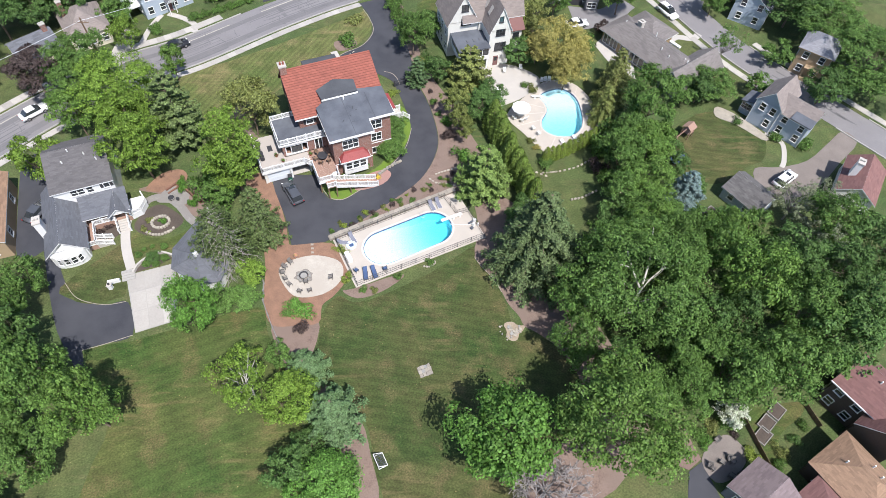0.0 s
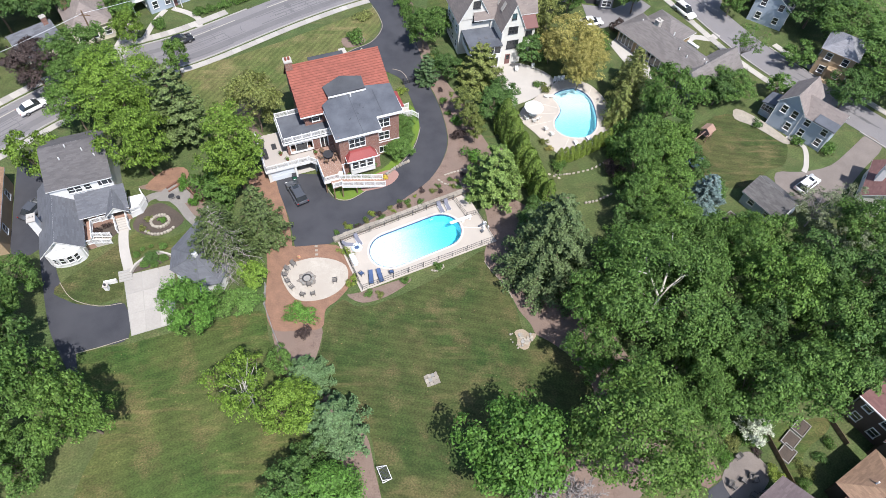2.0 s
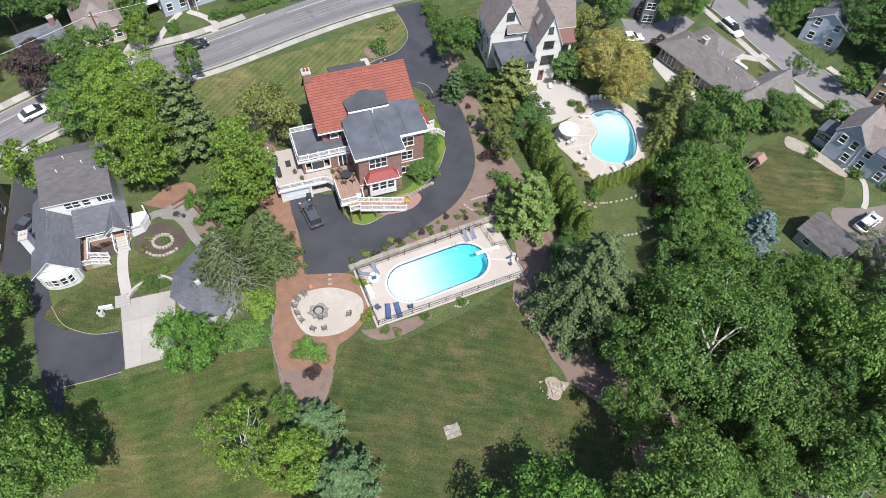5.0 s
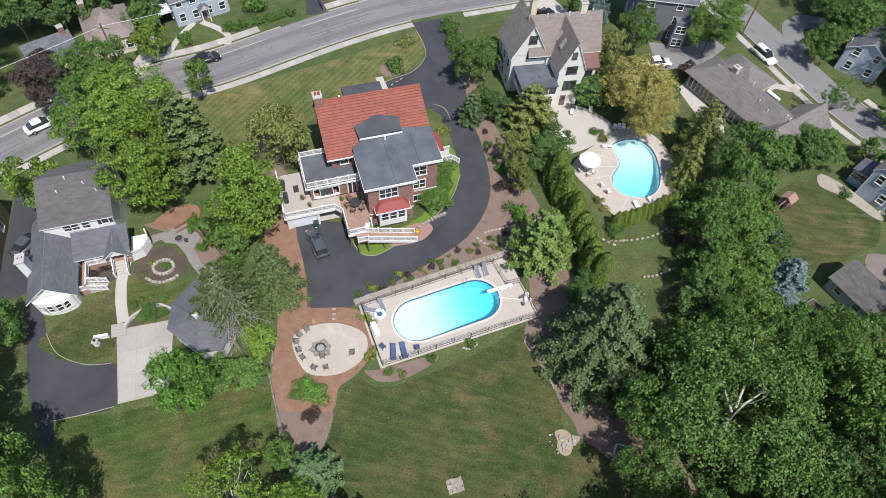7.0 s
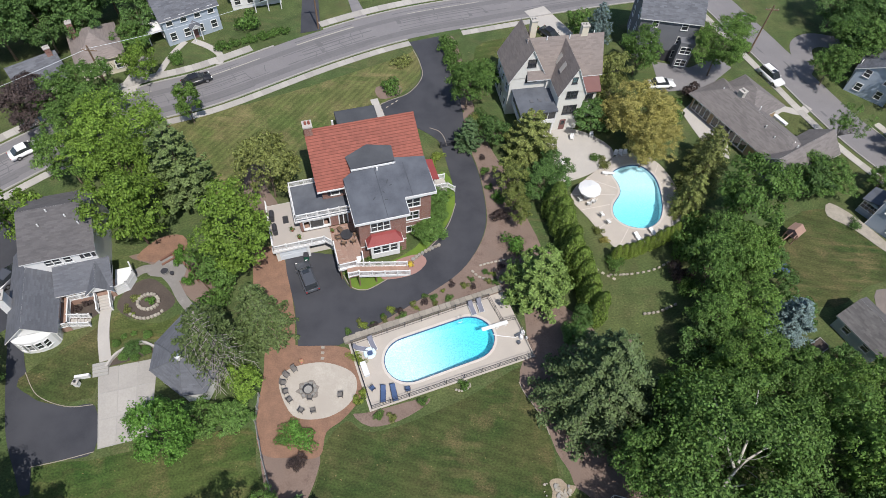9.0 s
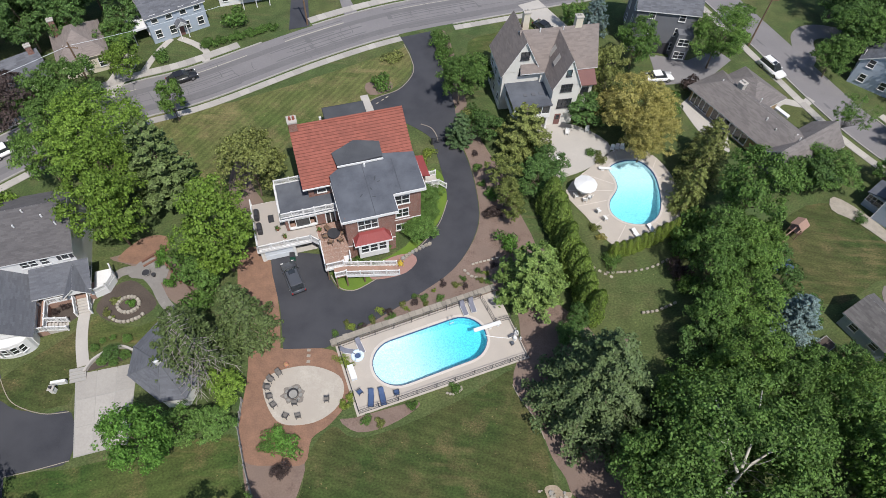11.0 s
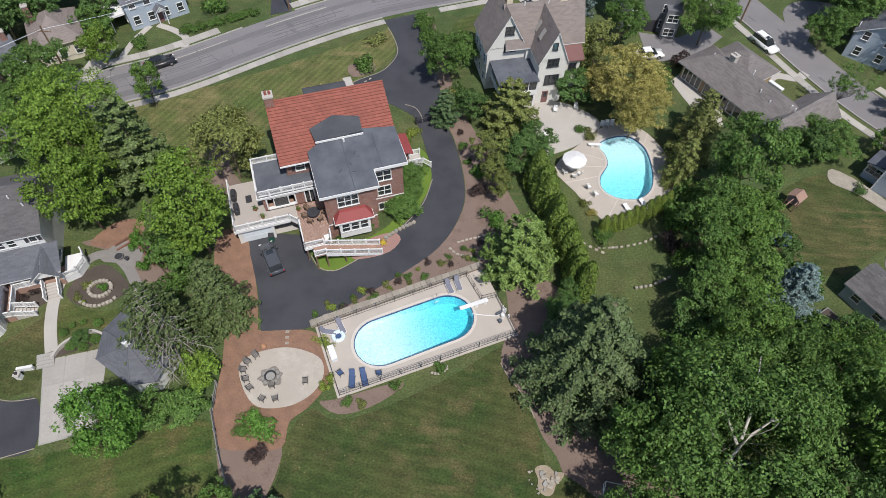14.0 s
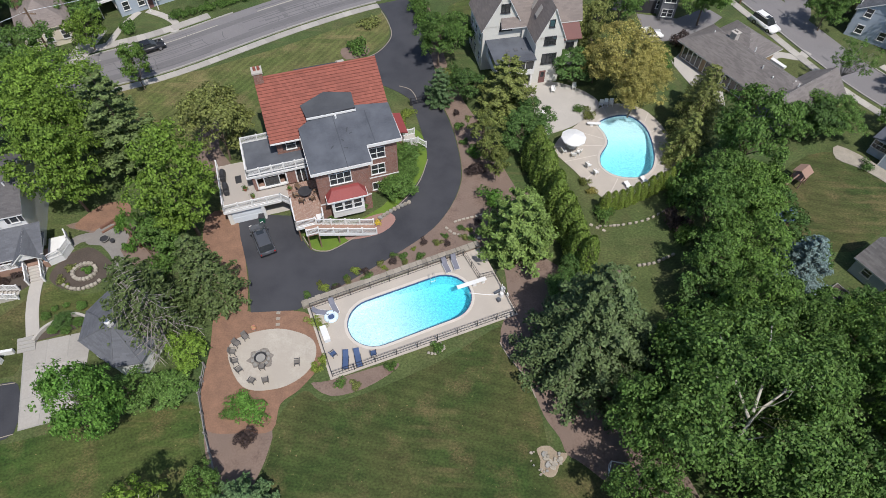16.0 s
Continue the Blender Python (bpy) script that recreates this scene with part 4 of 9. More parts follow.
for px_, py_, ln_, an_ in ((5.9, -1.9, 0.5, 40), (7.3, -2.4, 0.45, -20), (8.0, 0.2, 0.7, 65), (8.3, -0.4, 0.4, 15), (7.2, -1.2, 0.4, -70)):
    # tarred patches on the felt
    tb = bmesh.new()
    quad_solid(tb, [(x, y, zw(y) + 0.012) for x, y in turned((px_, py_), an_, [(-ln_ / 2, -0.07), (ln_ / 2, -0.04), (ln_ / 2.2, 0.09), (-ln_ / 2.4, 0.05)])], 0.008)
    part("roof_patch", tb, DARKFLAT, flat)
vent = bmesh.new()
bmesh.ops.create_cone(vent, cap_ends=True, segments=10, radius1=0.12, radius2=0.12, depth=0.5, matrix=pose(7.2, 2.2, zw(2.2) + 0.2))
part("roof_vent", vent, WHITE, flat)
# windows of the wing
window(house, 5.95, -4.5, 5.42, 2.3, 1.6, 3, 2)
window(house, 10.7, -2.1, 5.65, 1.8, 1.55, 2, 2)
window(house, 10.7, -2.1, 3.1, 1.55, 1.5, 2, 2)
window(house, 10.5, -2.1, 0.45, 1.2, 1.15, 2, 1)
window(house, 13.1, 0.2, 5.6, 1.4, 1.5, 2, 2, 90)
window(house, 13.1, 0.2, 3.4, 1.4, 1.5, 2, 2, 90)
part("stone_band", boxes((3.26, 9.24, -4.54, -4.5, 2.45, 2.6), (9.24, 13.14, -2.14, -2.1, 2.45, 2.6)), WHITE, house)
part("downpipe", boxes((9.28, 9.38, -2.24, -2.14, 0.1, 7.8)), DARKMETAL, house)
# bay window
bay = part("bay", boxes((4.4, 8.1, -5.5, -4.51, 0.9, 3.95)), WHITE, house, "white bay window box")
window(bay, 5.15, -5.5, 2.05, 0.85, 1.35, 1, 2)
window(bay, 6.25, -5.5, 2.05, 0.85, 1.35, 1, 2)
window(bay, 7.35, -5.5, 2.05, 0.85, 1.35, 1, 2)
br = bmesh.new()
v = [br.verts.new(p) for p in ((3.95, -5.78, 3.95), (8.55, -5.78, 3.95), (8.55, -4.51, 3.95), (3.95, -4.51, 3.95), (4.7, -4.9, 4.85), (7.8, -4.9, 4.85), (7.8, -4.51, 4.9), (4.7, -4.51, 4.9))]
for f in ((0, 1, 5, 4), (1, 2, 6, 5), (3, 0, 4, 7), (4, 5, 6, 7), (3, 2, 1, 0)):
    br.faces.new([v[i] for i in f])
bayroof = part("bay_roof", br, REDMETAL, bay, "red metal hipped roof")
sb = bmesh.new()
for i in range(11):
    u = (i + 0.5) / 11
    x0, x1 = 3.95 + 4.6 * u, 4.7 + 3.1 * u
    vv = [sb.verts.new(p) for p in ((x0 - 0.02, -5.78, 3.96), (x0 + 0.02, -5.78, 3.96), (x1 + 0.02, -4.9, 4.86), (x1 - 0.02, -4.9, 4.86), (x0 - 0.02, -5.78, 4.01), (x0 + 0.02, -5.78, 4.01), (x1 + 0.02, -4.9, 4.91), (x1 - 0.02, -4.9, 4.91))]
    for f in ((4, 5, 6, 7), (0, 1, 5, 4), (1, 2, 6, 5), (3, 0, 4, 7)):
        sb.faces.new([vv[i] for i in f])
tagged(part("standing_seams", sb, REDMETAL, bayroof), kind="stuff")
part("bay_fascia", boxes((3.9, 8.6, -5.84, -5.78, 3.78, 3.97), (3.9, 3.95, -5.78, -4.51, 3.78, 3.97), (8.55, 8.6, -5.78, -4.51, 3.78, 3.97)), WHITE, bay)
window(house, 7.2, -4.5, 0.15, 1.3, 0.5, 2, 1)
# dormer
dm = bmesh.new()
v = [dm.verts.new(p) for p in ((4.0, 2.7, 9.2), (9.65, 3.0, 9.2), (9.75, 5.1, 9.66), (6.65, 5.75, 9.95), (3.7, 4.7, 9.5))]
quad_solid(dm, [tuple(x.co) for x in v], 0.12)
bmesh.ops.delete(dm, geom=v, context="VERTS")
dorm = part("dormer", dm, DARKFLAT, house, "low grey roofed dormer")
part("dormer_wall", boxes((4.3, 9.3, 3.25, 4.6, 8.2, 9.1)), WHITE, dorm)
part("dormer_fascia", boxes((3.98, 9.66, 2.58, 2.68, 8.98, 9.22)), WHITE, dorm)
for i in range(4):
    window(dorm, 5.2 + i * 1.0, 3.25, 8.6, 0.8, 0.34, 1, 1)
# upper window by the terrace
window(house, 1.65, 2.2, 5.75, 1.0, 1.3, 1, 2, shutters=DARKMETAL)
# sun room, terrace on it and its rails
for d_ in ((-3.5, -3.0, -0.3, -0.05, 2.7, 5.0), (-3.0, 0.2, -0.3, -0.05, 2.7, 2.95), (-3.0, 0.2, -0.3, -0.05, 4.6, 5.0), (0.2, 1.35, -0.3, -0.05, 2.7, 5.0), (1.35, 2.65, -0.3, -0.05, 4.8, 5.0), (2.65, 3.29, -0.3, -0.05, 2.7, 5.0), (-3.5, -3.25, -0.05, 5.0, 2.7, 5.0), (-3.25, -0.02, 4.75, 5.0, 2.7, 5.0)):
    part("sun_room_wall", boxes(d_), BRICKWALL, house)
part("sun_room_floor", boxes((-3.24, -0.02, -0.04, 4.74, 2.62, 2.72)), DECKWOOD, house)
part("sun_room_frame", boxes((-3.15, -3.0, -0.36, -0.04, 2.85, 4.7), (0.2, 0.35, -0.36, -0.04, 2.85, 4.7), (-3.0, 0.2, -0.36, -0.04, 4.55, 4.72), (-3.0, 0.2, -0.38, -0.04, 2.8, 2.97), (-2.3, -2.2, -0.3, -0.1, 2.97, 4.55), (-0.6, -0.5, -0.3, -0.1, 2.97, 4.55)), WHITE, house)
part("sun_room_pane", boxes((-2.2, -0.6, -0.2, -0.19, 2.97, 4.55)), PANE, house)
frame_d = part("french_door", boxes((1.35, 1.5, -0.34, -0.04, 2.72, 4.8), (2.5, 2.65, -0.34, -0.04, 2.72, 4.8), (1.95, 2.07, -0.32, -0.06, 2.72, 4.8)), WHITE, house)
part("pane", boxes((1.5, 1.95, -0.2, -0.19, 2.74, 4.78), (2.07, 2.5, -0.2, -0.19, 2.74, 4.78)), PANE, frame_d)
part("terrace_floor", boxes((-3.95, 3.28, -0.46, 2.19, 5.02, 5.2), (-3.95, -0.02, 2.19, 5.3, 5.02, 5.2)), GREYFLAT, house, "grey roof terrace floor")
part("terrace_fascia", boxes((-4.05, 3.2, -0.55, -0.47, 4.94, 5.22), (-4.05, -3.96, -0.46, 5.4, 4.94, 5.22), (-3.95, -0.02, 5.31, 5.4, 4.9, 5.22)), WHITE, house)
for p, q in (((-3.85, -0.3), (3.0, -0.3)), ((-3.85, 5.2), (-3.85, -0.3)), ((-0.1, 5.2), (-3.85, 5.2))):
    railing(house, p, q, 5.2, 5.2, 0.95, 1.5)

# the deck on the garage, with steps down to the drive
DECK_LINE = [(-7.4, -2.45), (-0.9, -2.45), (0.0, -3.4), (0.0, -7.1), (2.3, -7.1), (3.28, -5.9), (3.28, -0.32), (-3.52, -0.32), (-3.52, 5.0), (-7.4, 5.0)]
deck = part("deck", prism(bmesh.new(), DECK_LINE, 2.42, 2.6), WHITE, house, "raised deck with reddish boards")
for i in range(27):
    x0 = -0.02 + i * 0.122
    part("board", boxes((x0 + 0.004, x0 + 0.118, -7.02 if x0 < 2.3 else -5.75, -0.34, 2.602, 2.63)), DECKWOOD, deck)
part("terrace_paving", boxes((-7.35, -0.05, -2.4, -0.34, 2.602, 2.625), (-7.35, -3.54, -0.34, 4.95, 2.602, 2.625)), material("pale_deck_paving", (0.36, 0.335, 0.31), (0.41, 0.36, 0.32), 0.6, 8, 0.85), deck)
part("deck_skirt", boxes((-7.42, -0.9, -2.52, -2.46, 2.3, 2.66), (-0.06, -0.0, -7.1, -3.4, 2.3, 2.66), (0.0, 2.3, -7.18, -7.11, 2.3, 2.66), (-7.48, -7.42, -2.45, 5.0, 2.3, 2.66)), WHITE, deck)
for p, q in (((-7.3, -2.4), (-0.9, -2.4)), ((-0.9, -2.4), (0.05, -3.4)), ((0.05, -3.4), (0.05, -7.05)), ((0.05, -7.05), (2.2, -7.05)), ((-7.3, 5.0), (-7.3, -2.4)), ((3.1, -7.1), (3.2, -5.9))):
    railing(house, p, q, 2.63, 2.63, 1.0, 1.6)
steps_ob = new("steps")
steps_ob.parent = house
for i in range(13):
    x0 = 2.3 + i * 0.48
    part("tread", boxes((x0, x0 + 0.5, -8.5, -7.12, 2.4 - i * 0.185 - 0.06, 2.42 - i * 0.185)), DECKWOOD, steps_ob)
for yy in (-8.53, -7.14):
    st = bmesh.new()
    v = [st.verts.new((x, y, z)) for x, zz in ((2.2, 2.5), (8.6, 0.12)) for y in (yy - 0.03, yy + 0.03) for z in (zz - 0.3, zz)]
    for f in ((0, 2, 3, 1), (4, 5, 7, 6), (0, 1, 5, 4), (2, 6, 7, 3), (1, 3, 7, 5), (0, 4, 6, 2)):
        st.faces.new([v[i] for i in f])
    part("stringer", st, WHITE, steps_ob)
    railing(house, (2.25, yy), (8.6, yy), 2.45, 0.1, 1.0, 1.6)
part("landing", boxes((0.9, 2.3, -8.5, -7.2, 2.42, 2.6)), DECKWOOD, house)
railing(house, (0.95, -8.5), (2.25, -8.5), 2.6, 2.6, 1.0, 1.3)
for px_, py_ in ((0.2, -6.9), (1.0, -8.4), (2.2, -8.4), (4.3, -8.4), (0.2, -4.2), (2.6, -6.0)):
    part("deck_post", boxes((px_ - 0.08, px_ + 0.08, py_ - 0.08, py_ + 0.08, 0, 2.41)), DARKWOOD, house)
# garage under the deck
part("garage_wall", boxes((-7.2, -7.0, -2.2, 4.9, 0, 2.41), (-7.0, -6.75, -2.2, -1.95, 0, 2.41), (-3.35, -2.95, -2.2, -1.95, 0, 2.41), (-0.25, 0.0, -2.2, -1.95, 0, 2.41), (-6.75, -3.35, -2.2, -1.95, 2.15, 2.41), (-2.95, -0.25, -2.2, -1.95, 2.15, 2.41), (-7.0, 0, 4.7, 4.9, 0, 2.41)), STUCCO, house)
part("garage_floor", boxes((-6.99, -0.02, -1.94, 4.69, 0.01, 0.06)), PAVING, house)
gd = part("garage_door", boxes((-6.74, -3.36, -2.12, -2.06, 0.05, 2.14)), GARAGEDOOR, house, "pale panelled garage door")
for i in range(4):
    part("door_panel", boxes((-6.62 + i * 0.82, -5.95 + i * 0.82, -2.15, -2.12, 0.2, 0.95), (-6.62 + i * 0.82, -5.95 + i * 0.82, -2.15, -2.12, 1.15, 1.9)), GARAGEDOOR, gd)
part("garage_pillar", boxes((-3.3, -3.0, -2.45, -2.21, 0, 2.41)), WHITE, house)
# front porch roof and the small side porch
part("front_porch_roof", boxes((4.5, 10.3, 11.62, 19.1, 3.5, 3.72)), DARKFLAT, house, "flat grey front porch roof")
part("porch_fascia", boxes((4.42, 4.5, 11.62, 19.18, 3.4, 3.73), (4.5, 10.38, 19.1, 19.18, 3.4, 3.73), (10.3, 10.38, 11.62, 19.1, 3.4, 3.73)), DARKMETAL, house)
for cx in (3.9, 10.2):
    part("porch_column", boxes((cx - 0.15, cx + 0.15, 17.7, 18.0, 0, 3.3)), WHITE, house)
part("side_porch_wall", boxes((13.1, 15.3, 3.9, 6.7, 0, 3.3)), BRICKWALL, house)
pr = bmesh.new()
quad_solid(pr, [(13.11, 3.4, 3.9), (13.11, 7.1, 3.9), (15.9, 7.1, 3.3), (15.9, 3.4, 3.3)][::-1], 0.15)
part("side_porch_roof", pr, REDMETAL, house, "small red metal porch roof")
part("side_landing", boxes((15.3, 17.2, 3.5, 5.2, 0, 1.0)), PAVING, house)
railing(house, (15.4, 3.5), (17.2, 3.5), 1.0, 1.0, 0.95, 1.0)
railing(house, (15.4, 5.2), (17.2, 5.2), 1.0, 1.0, 0.95, 1.0)
railing(house, (17.2, 3.5), (18.2, 3.2), 1.0, 0.2, 0.95, 1.0)

# ---- the other houses ----
def gable_roof(parent, x0, x1, y0, y1, ze, zr, mat, axis="y", over=0.35, row=0.21, tile=0.7, seed=1, wall=None, ridge_at=None, deck_mat=None):
    """Two slopes and two gables. axis: the way the ridge runs; ridge_at: its place across."""
    if axis == "y":
        rx = (x0 + x1) / 2 if ridge_at is None else ridge_at
        k0, k1 = (zr - ze) / (rx - x0), (zr - ze) / (x1 - rx)
        roof_plane([(x0 - over, y1 + over, ze - over * k0), (x0 - over, y0 - over, ze - over * k0), (rx, y0 - over, zr), (rx, y1 + over, zr)], mat, parent, row, tile, 0.16, seed, deck_mat)
        roof_plane([(x1 + over, y0 - over, ze - over * k1), (x1 + over, y1 + over, ze - over * k1), (rx, y1 + over, zr), (rx, y0 - over, zr)], mat, parent, row, tile, 0.16, seed + 1, deck_mat)
        tris = [[(x0, y, ze - 0.15), (x1, y, ze - 0.15), (rx, y, zr - 0.17)] for y in (y0, y1 - 0.2)]
        push = (0, 0.2, 0)
    else:
        ry = (y0 + y1) / 2 if ridge_at is None else ridge_at
        k0, k1 = (zr - ze) / (ry - y0), (zr - ze) / (y1 - ry)
        roof_plane([(x0 - over, y0 - over, ze - over * k0), (x1 + over, y0 - over, ze - over * k0), (x1 + over, ry, zr), (x0 - over, ry, zr)], mat, parent, row, tile, 0.16, seed, deck_mat)
        roof_plane([(x1 + over, y1 + over, ze - over * k1), (x0 - over, y1 + over, ze - over * k1), (x0 - over, ry, zr), (x1 + over, ry, zr)], mat, parent, row, tile, 0.16, seed + 1, deck_mat)
        tris = [[(x, y0, ze - 0.15), (x, y1, ze - 0.15), (x, ry, zr - 0.17)] for x in (x0, x1 - 0.2)]
        push = (0.2, 0, 0)
    for tri in tris:
        g = bmesh.new()
        v = [g.verts.new(p) for p in tri] + [g.verts.new((p[0] + push[0], p[1] + push[1], p[2])) for p in tri]
        for f in ((0, 1, 2), (5, 4, 3), (0, 3, 4, 1), (1, 4, 5, 2), (2, 5, 3, 0)):
            g.faces.new([v[i] for i in f])
        bmesh.ops.recalc_face_normals(g, faces=g.faces)
        part("gable", g, wall or WHITE, parent)


def hip_roof(parent, x0, x1, y0, y1, ze, zr, mat, over=0.4, row=0.21, tile=0.7, seed=1, deck_mat=None):
    X0, X1, Y0, Y1 = x0 - over, x1 + over, y0 - over, y1 + over
    w, d = X1 - X0, Y1 - Y0
    if w >= d:
        a, b = (X0 + d / 2, (Y0 + Y1) / 2, zr), (X1 - d / 2, (Y0 + Y1) / 2, zr)
        q = [[(X0, Y0, ze), (X1, Y0, ze), b, a], [(X1, Y1, ze), (X0, Y1, ze), a, b], [(X0, Y1, ze), (X0, Y0, ze), a, a], [(X1, Y0, ze), (X1, Y1, ze), b, b]]
    else:
        a, b = ((X0 + X1) / 2, Y0 + w / 2, zr), ((X0 + X1) / 2, Y1 - w / 2, zr)
        q = [[(X0, Y1, ze), (X0, Y0, ze), a, b], [(X1, Y0, ze), (X1, Y1, ze), b, a], [(X0, Y0, ze), (X1, Y0, ze), a, a], [(X1, Y1, ze), (X0, Y1, ze), b, b]]
    for i, s in enumerate(q):
        roof_plane(s, mat, parent, row, tile, 0.14, seed + i, deck_mat)


def chimney(parent, x, y, z0, z1, w=0.8, d=0.7, mat=None):
    c = part("chimney", boxes((x - w / 2, x + w / 2, y - d / 2, y + d / 2, z0, z1)), mat or BRICKWALL, parent)
    part("cap", boxes((x - w / 2 - 0.08, x + w / 2 + 0.08, y - d / 2 - 0.08, y + d / 2 + 0.08, z1, z1 + 0.15)), PAVING, c)
    for k in (-0.2, 0.2):
        part("flue", boxes((x + k - 0.12, x + k + 0.12, y - 0.12, y + 0.12, z1 + 0.15, z1 + 0.4)), PAVING, c)


def vents(parent, *spots):
    for x, y, z in spots:
        b = bmesh.new()
        bmesh.ops.create_cone(b, cap_ends=True, segments=8, radius1=0.09, radius2=0.09, depth=0.7, matrix=pose(x, y, z))
        part("vent_pipe", b, WHITE, parent)


SLATE = material("slate_blue_shingle", (0.135, 0.14, 0.155), (0.10, 0.105, 0.12), 0.5, 9, 0.9, isle=0.2)
SHEDROOF = material("weathered_shed_shingle", (0.135, 0.128, 0.125), (0.098, 0.094, 0.094), 0.6, 7, 0.9, isle=0.2)
RANCHROOF = material("grey_brown_shingle", (0.185, 0.168, 0.160), (0.145, 0.132, 0.128), 0.5, 8, 0.9, isle=0.15)
PALEROOF = material("pale_grey_shingle", (0.24, 0.24, 0.26), (0.20, 0.20, 0.215), 0.5, 9, 0.9, isle=0.14)
MAROON = material("maroon_shingle", (0.20, 0.105, 0.095), (0.165, 0.09, 0.085), 0.5, 9, 0.9, isle=0.14)
ORANGEROOF = material("orange_brown_shingle", (0.27, 0.175, 0.115), (0.215, 0.14, 0.095), 0.5, 9, 0.9, isle=0.16)
DARKSIDING = material("dark_brown_siding", (0.075, 0.055, 0.045), (0.10, 0.075, 0.06), 0.5, 9, 0.8)
GREYSIDING = material("dark_grey_siding", (0.13, 0.135, 0.15), (0.16, 0.165, 0.18), 0.5, 9, 0.85)
CREAMWALL = material("cream_wall", (0.62, 0.57, 0.46), (0.55, 0.50, 0.41), 0.5, 9, 0.85)
TANBRICK = material("tan_brick", (0.36, 0.27, 0.17), (0.30, 0.22, 0.14), 0.8, 12, 0.9)

# white stucco house with two steep gables
wh = empty("house", pose(9, 70, 0, 0, 0, 14), label="white stucco house with steep taupe shingle gables", category="house")
part("wall", boxes((-0.3, 5.2, 2.8, 9.6, 0, 6.9), (5.21, 13.4, 2.4, 9.4, 0, 7.4), (5.9, 9.8, -1.6, 2.39, 0, 7.4), (9.81, 12.9, 0.6, 2.39, 0, 5.6)), STUCCO, wh)
gable_roof(wh, -0.3, 5.2, 2.8, 9.6, 6.9, 12.0, BROWNROOF, "y", 0.3, wall=STUCCO, seed=11)
gable_roof(wh, 5.9, 9.8, -1.6, 4.9, 7.4, 11.8, BROWNROOF, "y", 0.25, wall=STUCCO, seed=13)
gable_roof(wh, 2.4, 13.4, 2.4, 9.4, 7.4, 12.05, BROWNROOF, "x", 0.3, wall=STUCCO, seed=15, ridge_at=5.2)
rp = bmesh.new()
quad_solid(rp, [(9.85, 0.2, 5.4), (13.3, 0.2, 5.4), (13.3, 2.39, 6.8), (9.85, 2.39, 6.8)], 0.15)
part("side_roof", rp, MAROON, wh, "small brown side roof")
chimney(wh, 3.6, 7.6, 9.0, 13.2, 0.9, 0.9, CREAMWALL)
chimney(wh, 10.6, 5.4, 10.5, 13.3, 1.0, 0.8, CREAMWALL)
vents(wh, (8.4, 5.0, 11.9), (12.2, 5.4, 11.9), (5.0, 5.0, 11.9))
for x, y, z, w, h, c, r in ((2.6, 2.8, 8.9, 1.1, 1.2, 2, 2), (2.9, 2.8, 6.2, 1.6, 1.2, 3, 2), (7.7, -1.6, 9.0, 0.6, 1.0, 1, 1), (7.8, -1.6, 6.3, 1.5, 1.2, 3, 2), (8.0, -1.6, 3.3, 1.9, 1.5, 3, 1), (11.8, 0.6, 3.6, 1.0, 1.0, 2, 1)):
    e = window(wh, x, y, z, w, h, c, r)
    for o in e.children:
        if o.name.split(".")[0] != "pane":
            o.data = o.data.copy()
            o.data.materials.clear()
            o.data.materials.append(DARKMETAL)
door_ob = part("door", boxes((7.0, 7.9, -1.66, -1.6, 0.05, 2.1)), MAROON, wh, "dark red back door")
part("pane", boxes((7.2, 7.7, -1.68, -1.66, 1.1, 1.9)), PANE, door_ob)
for yy in (4.0, 6.2, 8.2):
    window(wh, -0.3, yy, 4.0, 0.9, 1.3, 1, 2, -90)
    window(wh, -0.3, yy, 1.0, 0.9, 1.3, 1, 2, -90)
porch = part("sun_porch", boxes((0.4, 5.89, -2.3, 2.79, 2.3, 3.1), (0.4, 0.6, -2.3, -2.1, 3.1, 4.7), (5.7, 5.89, -2.3, -2.1, 3.1, 4.7), (0.4, 0.6, 2.5, 2.79, 3.1, 4.7), (0.4, 5.89, -2.3, -2.1, 4.5, 4.75), (0.4, 0.6, -2.1, 2.79, 4.5, 4.75), (2.05, 2.15, -2.3, -2.15, 3.1, 4.5), (3.3, 3.4, -2.3, -2.15, 3.1, 4.5), (4.5, 4.6, -2.3, -2.15, 3.1, 4.5)), WHITE, wh, "glazed porch on posts")
part("pane", boxes((0.62, 5.68, -2.22, -2.2, 3.12, 4.5), (0.5, 0.52, -2.08, 2.48, 3.12, 4.5)), PANE, porch)
part("porch_roof", boxes((0.1, 5.88, -2.6, 2.79, 4.76, 4.95)), GREYFLAT, wh, "flat dark grey porch roof")
for i, xx in enumerate((2.2, 3.4, 4.5)):
    part("skylight", boxes((xx, xx + 0.5, -0.4, 0.2, 4.95, 5.03)), GREYROOF, wh)
for xx in (0.55, 5.6):
    part("porch_post", boxes((xx - 0.12, xx + 0.12, -2.25, -2.0, 0, 2.3)), WHITE, wh)
for yy in (0.9, 2.9):
    sk = bmesh.new()
    quad_solid(sk, [(6.5 - 0.1, yy + 0.8, 8.95), (6.5 - 0.1, yy, 8.95), (7.1, yy, 10.35), (7.1, yy + 0.8, 10.35)], 0.12)
    part("skylight", sk, PAVING, wh, "pale framed skylight")

